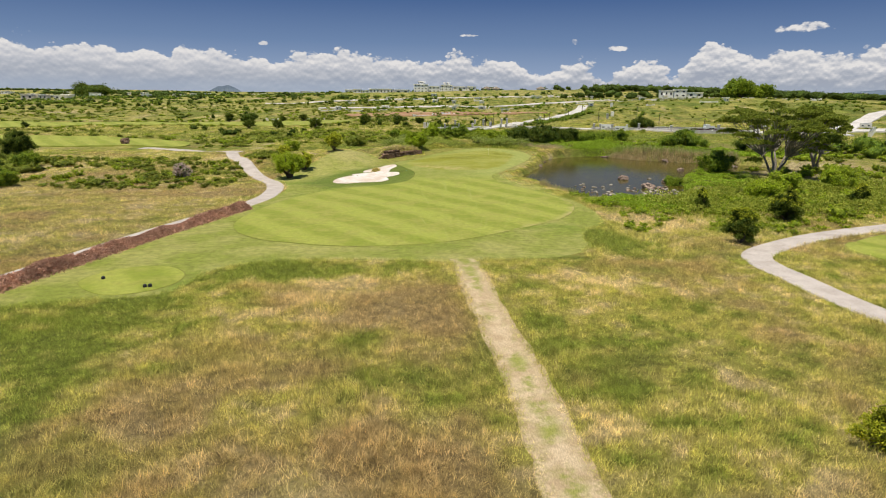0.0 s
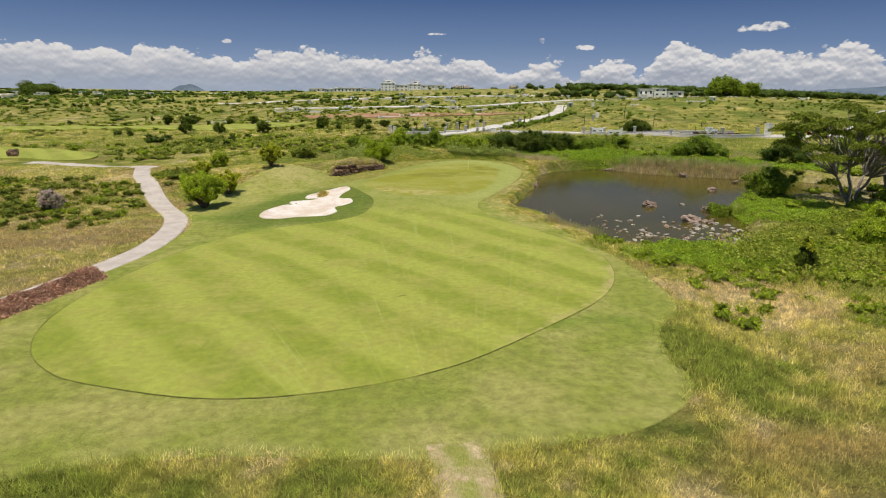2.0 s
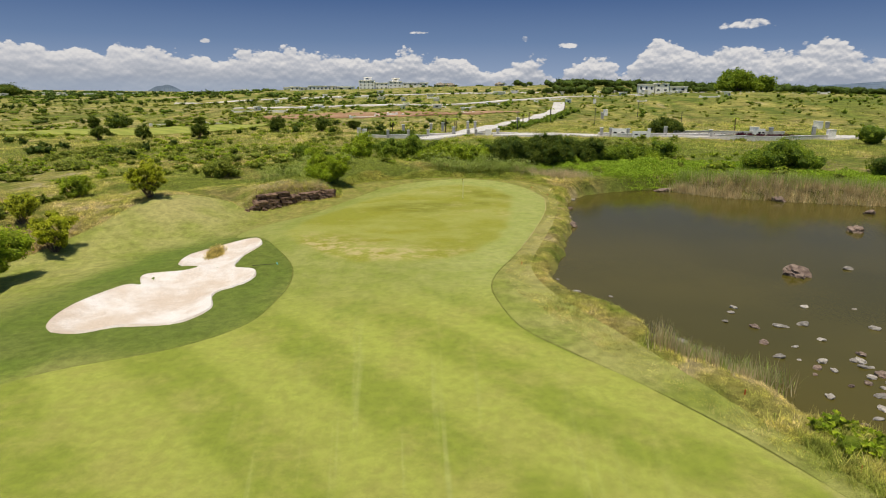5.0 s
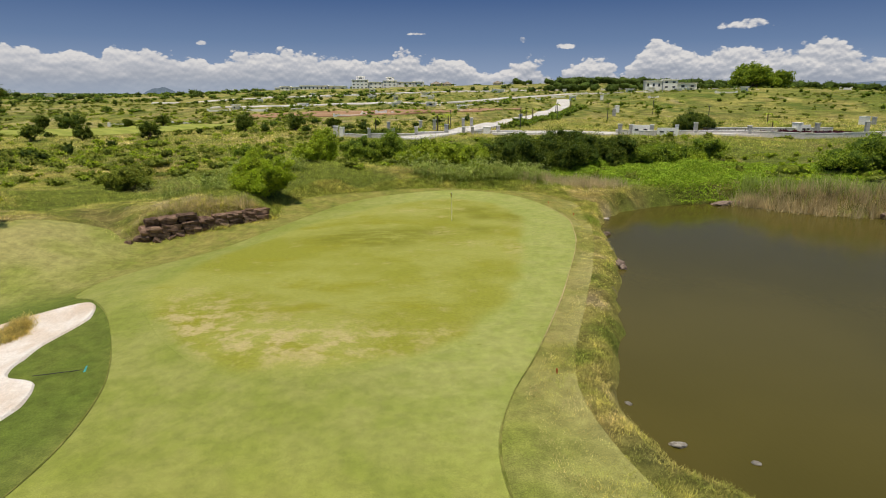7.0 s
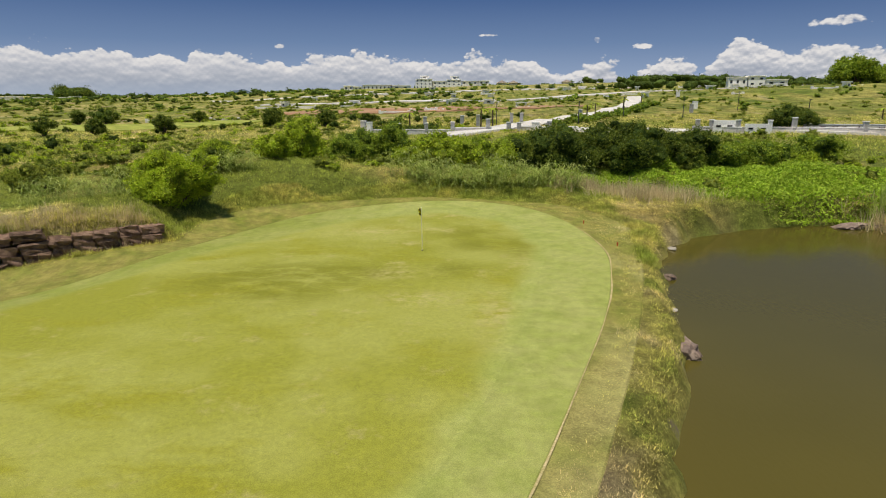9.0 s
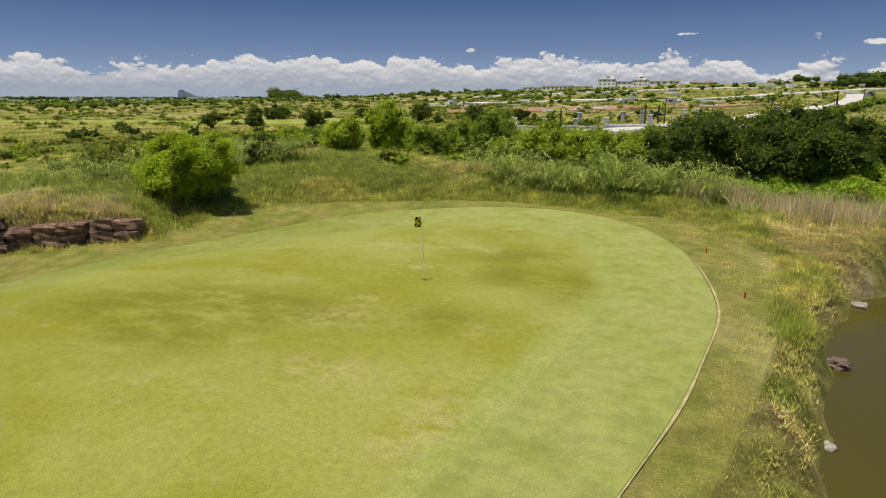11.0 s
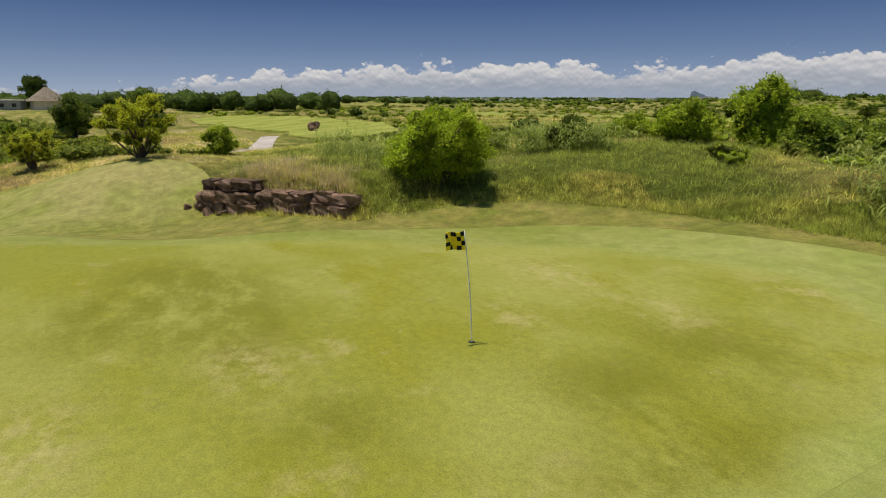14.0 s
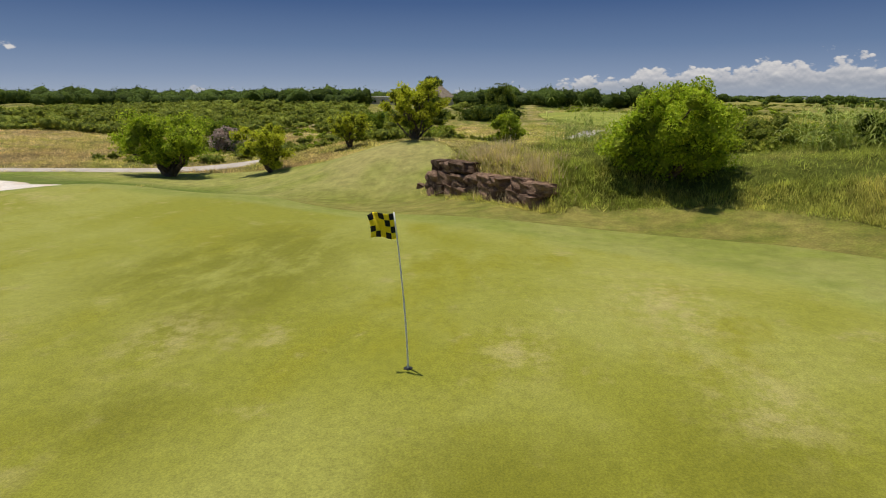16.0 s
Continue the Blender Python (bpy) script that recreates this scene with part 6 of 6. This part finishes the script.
SOD = m_plain("dark_sod", (0.15, 0.17, 0.028), (0.22, 0.225, 0.05), 9, 0.95, 0.3, 0.02, 0.1, 40)
for x, y, s, turn in ((4.65, 76.2, 0.7, 10), (5.0, 76.5, 0.4, -20), (-0.7, 66.5, 0.8, 30), (10.5, 75, 0.6, 0), (-14.2, 86.5, 1.0, 5), (-9.5, 74.6, 0.9, -15), (8.1, 107.2, 0.25, 0), (11.0, 108.9, 0.25, 0), (-7, 76, 0.8, 20)):
    divot(x, y, s, turn)


# ---- building plots: walls, pillars, lamp posts, hedges ----
PINKISH = m_plain("warm_white_render", (0.66, 0.60, 0.55), (0.74, 0.69, 0.64), 0.4, 0.85, 0.1, 0.01, 0.2, 5)
STEEL = m_plain("dark_steel", (0.03, 0.03, 0.032), (0.05, 0.05, 0.052), 4, 0.5, 0.1, 0.01, 0.5, 20)


def wall_run(points, tall, label):
    """A low plot wall along plan points, with a coping on it."""
    top = new("plot_wall")
    for (x0, y0), (x1, y1) in zip(points, points[1:]):
        n = max(1, int(math.hypot(x1 - x0, y1 - y0) / 6))
        for i in range(n):
            a, b = i / n, (i + 1) / n
            ax, ay, bx, by = x0 + (x1 - x0) * a, y0 + (y1 - y0) * a, x0 + (x1 - x0) * b, y0 + (y1 - y0) * b
            z = max(at_ground(ax, ay), at_ground(bx, by))
            length, turn = math.hypot(bx - ax, by - ay), math.degrees(math.atan2(by - ay, bx - ax))
            for nm, mat, half, za, zb in (("wall_panel", PINKISH, 0.12, -1.2, tall), ("coping", WHITE, 0.17, tall, tall + 0.09)):
                bm_ = bmesh.new()
                box(bm_, 0, -half, za, length - 0.02, half, zb, 0.015)
                ob = part(nm, bm_, mat, top)
                ob.matrix_basis = pose(ax, ay, z, 0, 0, turn)
    return tagged(top, label, "wall")


def pillar(x, y, tall, w, turn, mat):
    top = new("gate_pillar")
    top.matrix_basis = pose(x, y, at_ground(x, y, -0.1), 0, 0, turn)
    bm_ = bmesh.new()
    box(bm_, -w / 2, -w / 2, -0.8, w / 2, w / 2, tall, 0.02)
    part("shaft", bm_, mat, top)
    bm_ = bmesh.new()
    box(bm_, -w / 2 - 0.06, -w / 2 - 0.06, tall, w / 2 + 0.06, w / 2 + 0.06, tall + 0.12, 0.02)
    part("cap", bm_, WHITE, top, "pale stone cap")
    return tagged(top, "square stone-clad pillar of a plot wall", "pillar", "plot pillars")


wall_run([(-6.5, 211), (0, 206.5), (9, 205.5), (15.5, 208)], 0.55, "low pale boundary wall with coping")
wall_run([(20, 208.5), (25, 208), (30, 208)], 0.6, "low pale boundary wall with coping")
wall_run([(47, 202.5), (53, 198.5), (64, 199), (71, 197), (77, 191), (84, 190.5), (95.5, 194)], 0.85, "long low pale boundary wall with coping")
wall_run([(66, 206), (82, 204), (92, 204.5)], 0.9, "second pale boundary wall behind the first")
for x, y, t_, w, m_ in ((-6.7, 211, 2.0, 0.8, PINKISH), (-5.4, 209.6, 1.9, 0.8, WHITE), (0, 206.3, 1.9, 0.55, GREY_STONE), (4.6, 206, 2.0, 0.55, GREY_STONE), (9, 205.4, 1.9, 0.55, GREY_STONE), (14.9, 207.4, 2.0, 0.6, GREY_STONE),
                        (18.4, 208.2, 1.4, 0.6, GREY_STONE), (20.2, 208.4, 1.4, 0.6, GREY_STONE), (23, 208, 1.5, 1.3, WHITE), (25.2, 208, 1.7, 0.6, GREY_STONE), (10.5, 221, 2.2, 0.6, GREY_STONE), (13.5, 222, 2.2, 0.6, GREY_STONE), (3.6, 219, 2.2, 0.6, GREY_STONE),
                        (20, 224, 2.2, 0.6, GREY_STONE), (22, 225, 2.2, 0.6, GREY_STONE), (36, 240, 2.4, 0.7, GREY_STONE), (47.6, 202, 2.1, 0.6, GREY_STONE), (49.4, 201, 2.0, 0.55, GREY_STONE), (52.6, 199, 2.0, 0.55, GREY_STONE), (57, 198.2, 2.0, 0.5, WHITE),
                        (61, 199, 2.2, 0.6, GREY_STONE), (70.5, 197.2, 1.9, 0.6, GREY_STONE), (88, 203.5, 2.2, 0.7, GREY_STONE), (84.5, 204.4, 2.0, 1.4, WHITE), (95.8, 194, 2.3, 1.4, WHITE), (98, 203, 2.2, 0.7, GREY_STONE), (112, 222, 2.0, 1.6, WHITE), (116, 224, 1.8, 0.7, GREY_STONE),
                        (128, 190, 1.8, 0.8, WHITE), (131, 194, 1.8, 0.8, WHITE), (136, 201, 1.8, 0.8, WHITE), (141, 208, 1.8, 0.8, WHITE), (66, 258, 2.0, 0.7, GREY_STONE), (71, 270, 2.0, 1.2, WHITE), (86, 330, 2.2, 1.0, WHITE)):
    pillar(x, y, t_, w, rr.uniform(-20, 20), m_)


def panel_wall(x, y, w, tall, turn):
    """A free-standing white entrance wall with recessed slots."""
    top = new("entrance_wall")
    top.matrix_basis = pose(x, y, at_ground(x, y, -0.1), 0, 0, turn)
    bm_ = bmesh.new()
    box(bm_, -w / 2, -0.15, -0.8, w / 2, 0.15, tall, 0.02)
    part("slab", bm_, WHITE, top)
    for dx in (-0.28, 0.22):
        bm_ = bmesh.new()
        box(bm_, w * dx - 0.35, -0.19, tall * 0.45, w * dx + 0.35, -0.153, tall * 0.62, 0.01)
        part("letter_slot", bm_, DARK, top, "dark slot in the wall")
    return tagged(top, "white rendered entrance wall with dark slots", "wall")


panel_wall(51.0, 200, 3.2, 1.9, -15)
panel_wall(55.0, 197.8, 3.6, 1.5, -5)
panel_wall(86, 204, 1.8, 1.8, 5)
panel_wall(150, 226, 5, 2.0, 10)


def lamp_post(x, y, tall):
    top = new("street_lamp")
    top.location = (x, y, at_ground(x, y))
    bm_ = bmesh.new()
    cylinder(bm_, 0.09, 0.06, -0.5, tall, 10)
    part("post", bm_, STEEL, top)
    bm_ = bmesh.new()
    box(bm_, -0.18, -0.5, tall - 0.05, 0.18, 0.2, tall + 0.05, 0.02)
    part("lamp_head", bm_, STEEL, top)
    return tagged(top, "thin dark street lamp beside the plots", "lamp", "street lamps")


for x, y, t_ in ((33, 225, 4.5), (17, 222, 4.0), (58, 240, 4.5), (47, 247, 4.5), (75, 222, 4.5), (80, 265, 4.5)):
    lamp_post(x, y, t_)
scrub("purple_hedge", "low dark red hedge along the boundary wall", rs, np.stack([np.concatenate([rs.uniform(62, 70, 60), rs.uniform(72, 94, 130), rs.uniform(114, 124, 90)]), np.concatenate([rs.uniform(200.2, 201.6, 60), rs.uniform(197, 201, 130), rs.uniform(200, 207, 90)])], 1), (0.8, 1.6), (0.8, 1.4), 60, 0.14, PURPLE)
th = rs.uniform(0, 1, 110)
scrub("road_hedge", "tall green hedge along the estate road", rs, np.stack([29 + th * 36 + rs.normal(0, 1, 110), 222 + th * 66 + rs.normal(0, 1.5, 110)], 1), (2, 3.6), (1.2, 2.4), 90, 0.2, LEAF_MID)
scrub("plot_hedge", "dark green hedge behind the boundary wall", rs, np.stack([rs.uniform(-5, 6, 70), rs.uniform(211, 217, 70)], 1), (1.2, 2.4), (0.9, 1.8), 80, 0.18, LEAF_DARK)


def thin_palm(x, y, tall, seed):
    r = random.Random(seed)
    top = new("young_palm")
    top.location = (x, y, at_ground(x, y))
    bm_ = bmesh.new()
    cylinder(bm_, 0.16, 0.1, -0.3, tall, 8)
    part("trunk", bm_, BARK, top)
    for i in range(9):
        a = i * 2.4 + r.random()
        bm_ = bmesh.new()
        prev = None
        for s in range(5):
            u = s / 4
            d, z = u * 1.7, tall + 0.9 * u - 1.5 * u * u
            w = 0.22 * math.sin(math.pi * (0.12 + 0.85 * u))
            l_, r_ = (bm_.verts.new((math.cos(a) * d - math.sin(a) * q, math.sin(a) * d + math.cos(a) * q, z - 0.06 * abs(q))) for q in (-w, w))
            if prev:
                bm_.faces.new((prev[0], prev[1], r_, l_))
            prev = (l_, r_)
        part("frond", bm_, LEAF_MID, top)
    return tagged(top, "young palm with drooping fronds on a plot", "palm", "young palms")


for i, (x, y, t_) in enumerate(((1, 216, 3.0), (14, 219, 3.2), (16, 216, 3.4), (38, 243, 3.0), (41, 249, 3.2), (52, 268, 3.2), (62, 288, 3.4), (95, 232, 2.2), (84, 212, 1.8))):
    thin_palm(x, y, t_, i)


# ---- far buildings ----
def building(name, label, x, y, turn, blocks, group=""):
    """Blocks: x, y, z, width, depth, height, storeys, bays, wall material. Windows are dark recessed panes under white slabs."""
    top = new(name)
    top.matrix_basis = pose(x, y, at_ground(x, y, -0.3), 0, 0, turn)
    for bx, by, bz, w, d, h, floors, bays, mat in blocks:
        bm_ = bmesh.new()
        box(bm_, bx, by, bz - 2, bx + w, by + d, bz + h, 0.04)
        part("wall", bm_, mat, top)
        bm_ = bmesh.new()
        box(bm_, bx - 0.4, by - 0.4, bz + h, bx + w + 0.4, by + d + 0.2, bz + h + 0.3, 0.04)
        part("roof", bm_, WHITE, top)
        fh = h / floors
        for i in range(floors):
            for j in range(bays):
                bw = w / bays
                bm_ = bmesh.new()
                box(bm_, bx + j * bw + bw * 0.32, by - 0.06, bz + i * fh + fh * 0.36, bx + (j + 1) * bw - bw * 0.32, by + 0.2, bz + (i + 1) * fh - fh * 0.28, 0.02)
                part("window", bm_, DARK_GLASS, top)
    return tagged(top, label, "building", group)


building("hotel", "white terraced hotel of several storeys on the hill", -32, 650, 0,
         [(0, 0, 0, 14, 14, 8.0, 3, 4, WHITE), (4, 4, 8.3, 7, 8, 2.4, 1, 1, WHITE), (14.5, 4, 0, 12, 14, 6.2, 2, 3, WHITE), (27, 0, 0, 12, 16, 7.4, 3, 3, WHITE), (30, 3, 7.7, 7, 10, 2.4, 1, 1, WHITE), (39.5, 5, 0, 14, 14, 6.4, 2, 3, WHITE), (54, 2, 0, 9, 16, 6.6, 2, 2, WHITE)])
building("terrace_block", "long low white block with dark openings", -76, 640, 0, [(0, 0, 0, 24, 12, 4.4, 1, 7, WHITE), (25, 2, 0, 15, 10, 4.0, 1, 2, WHITE)])
building("small_house", "small white house with a pointed end", -92, 640, 0, [(0, 0, 0, 8, 8, 3.6, 1, 2, WHITE), (8.5, 1, 0, 7, 8, 3.0, 1, 2, WHITE)])
building("villa", "white flat-roofed villa on the low hill", 146, 437, -15, [(0, 0, 1.0, 9, 9, 4.6, 1, 3, WHITE), (9.5, 1, 1.0, 8, 9, 5.2, 2, 2, WHITE), (18, 2, 1.0, 10, 9, 3.4, 1, 2, WHITE)])
building("office_block", "grey office block far beyond the trees", 640, 1050, -30, [(0, 0, 6, 44, 14, 16, 5, 12, GREY_STONE)])
building("warehouse", "long pale warehouse roof beyond the trees", 330, 800, -20, [(0, 0, 5, 70, 30, 6, 1, 10, PINKISH)])
building("warehouse", "pale low shed beyond the trees", 430, 760, -25, [(0, 0, 5, 34, 20, 5, 1, 6, WHITE)])
rv = random.Random(12)
for i in range(60):
    d, a = rv.uniform(700, 1900), radians(rv.uniform(-46, 8))
    w = rv.uniform(6, 15)
    building("village_house", "small pale house far out on the plain", d * math.sin(a), d * math.cos(a), rv.uniform(-30, 30), [(0, 0, 0, w, 9, rv.uniform(3.5, 5.5), 1, 2, WHITE if rv.random() < 0.7 else PINKISH)], "village houses")
for i in range(14):
    d, a = rv.uniform(650, 1100), radians(rv.uniform(-72, -52))
    building("village_house", "pale house among trees to the west", d * math.sin(a), 130 + d * math.cos(a), rv.uniform(40, 80), [(0, 0, 0, rv.uniform(8, 16), 8, rv.uniform(3, 4.2), 1, 2, WHITE)], "village houses")
for i, (x, y) in enumerate(((20, 430), (-45, 415), (60, 445), (-10, 470), (100, 440), (5, 395), (-60, 395), (120, 395), (140, 385), *((rv.uniform(-70, 170), rv.uniform(320, 470)) for _ in range(16)))):
    building("plot_hut", "small white utility box on a building plot", x, y, rv.uniform(-20, 20), [(0, 0, 0, rv.uniform(1.5, 4), 2.2, rv.uniform(1.2, 2.0), 1, rv.choice((0, 0, 1)), WHITE)], "plot huts")


def garden_wall(x, y, length, tall, turn):
    """A short free-standing white plot wall with end posts."""
    top = new("garden_wall")
    top.matrix_basis = pose(x, y, at_ground(x, y, -0.1), 0, 0, turn)
    bm_ = bmesh.new()
    box(bm_, 0, -0.2, -1.0, length, 0.2, tall, 0.02)
    part("wall_panel", bm_, WHITE, top)
    for px in (0.0, length):
        bm_ = bmesh.new()
        box(bm_, px - 0.35, -0.35, -1.0, px + 0.35, 0.35, tall + 0.35, 0.03)
        part("end_post", bm_, WHITE, top)
    return tagged(top, "low white wall marking a building plot", "wall", "plot walls")


for i in range(42):
    x = rv.uniform(-80, 210)
    y = rv.choice((300 + 0.25 * x, 345 + 0.3 * x, 402 + 0.2 * x, 440 + 0.15 * x)) + rv.uniform(-9, 9)
    garden_wall(x, y, rv.uniform(3, 10), rv.uniform(0.35, 0.9), rv.choice((8, 12, 15, 95)) + rv.uniform(-6, 6))


def cone_roof(name, label, x, y, z, r0, tall, mat):
    top = new(name)
    top.location = (x, y, at_ground(x, y) + z)
    bm_ = bmesh.new()
    for k in range(5):
        cylinder(bm_, r0 * (1 - k * 0.19), r0 * (1 - (k + 1) * 0.19) + 0.12, k * tall / 5, (k + 1) * tall / 5, 20)
    part("thatch_roof", bm_, mat, top)
    bm_ = bmesh.new()
    cylinder(bm_, r0 * 0.82, r0 * 0.82, -z - 1, 0.05, 16)
    part("wall", bm_, PINKISH, top)
    return tagged(top, label, "hut")


cone_roof("thatched_hut", "round hut with a stepped grey thatch roof", -262, 104, 3.2, 7.0, 5.2, THATCH)
building("clubhouse", "long low clubhouse with a pale flat roof", -262, 62, 82, [(0, 0, 0, 34, 9, 3.6, 1, 9, GREY_STONE)])
for x, y in ((42, 652), (52, 655), (98, 660)):
    cone_roof("thatched_hut", "thatched hut on the hill beside the hotel", x, y, 1.6, 5.0, 2.2, THATCH)

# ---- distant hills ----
# distance haze is painted into the hills' blue-grey base colour
HAZE_PAINT = m_plain("haze_painted_hill", (0.12, 0.155, 0.20), (0.14, 0.175, 0.215), 0.004, 1.0, 0.0, 0.1, 0.0, 0.02)


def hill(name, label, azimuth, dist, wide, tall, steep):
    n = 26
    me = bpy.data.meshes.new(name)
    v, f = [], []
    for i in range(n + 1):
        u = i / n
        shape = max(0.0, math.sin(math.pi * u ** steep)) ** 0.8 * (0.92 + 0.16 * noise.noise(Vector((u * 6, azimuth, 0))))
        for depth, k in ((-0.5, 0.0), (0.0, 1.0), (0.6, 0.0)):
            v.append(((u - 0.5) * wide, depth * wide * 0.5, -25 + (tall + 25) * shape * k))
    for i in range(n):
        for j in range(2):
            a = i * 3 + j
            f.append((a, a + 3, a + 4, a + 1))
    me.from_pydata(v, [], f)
    ob = part(name, me, HAZE_PAINT)
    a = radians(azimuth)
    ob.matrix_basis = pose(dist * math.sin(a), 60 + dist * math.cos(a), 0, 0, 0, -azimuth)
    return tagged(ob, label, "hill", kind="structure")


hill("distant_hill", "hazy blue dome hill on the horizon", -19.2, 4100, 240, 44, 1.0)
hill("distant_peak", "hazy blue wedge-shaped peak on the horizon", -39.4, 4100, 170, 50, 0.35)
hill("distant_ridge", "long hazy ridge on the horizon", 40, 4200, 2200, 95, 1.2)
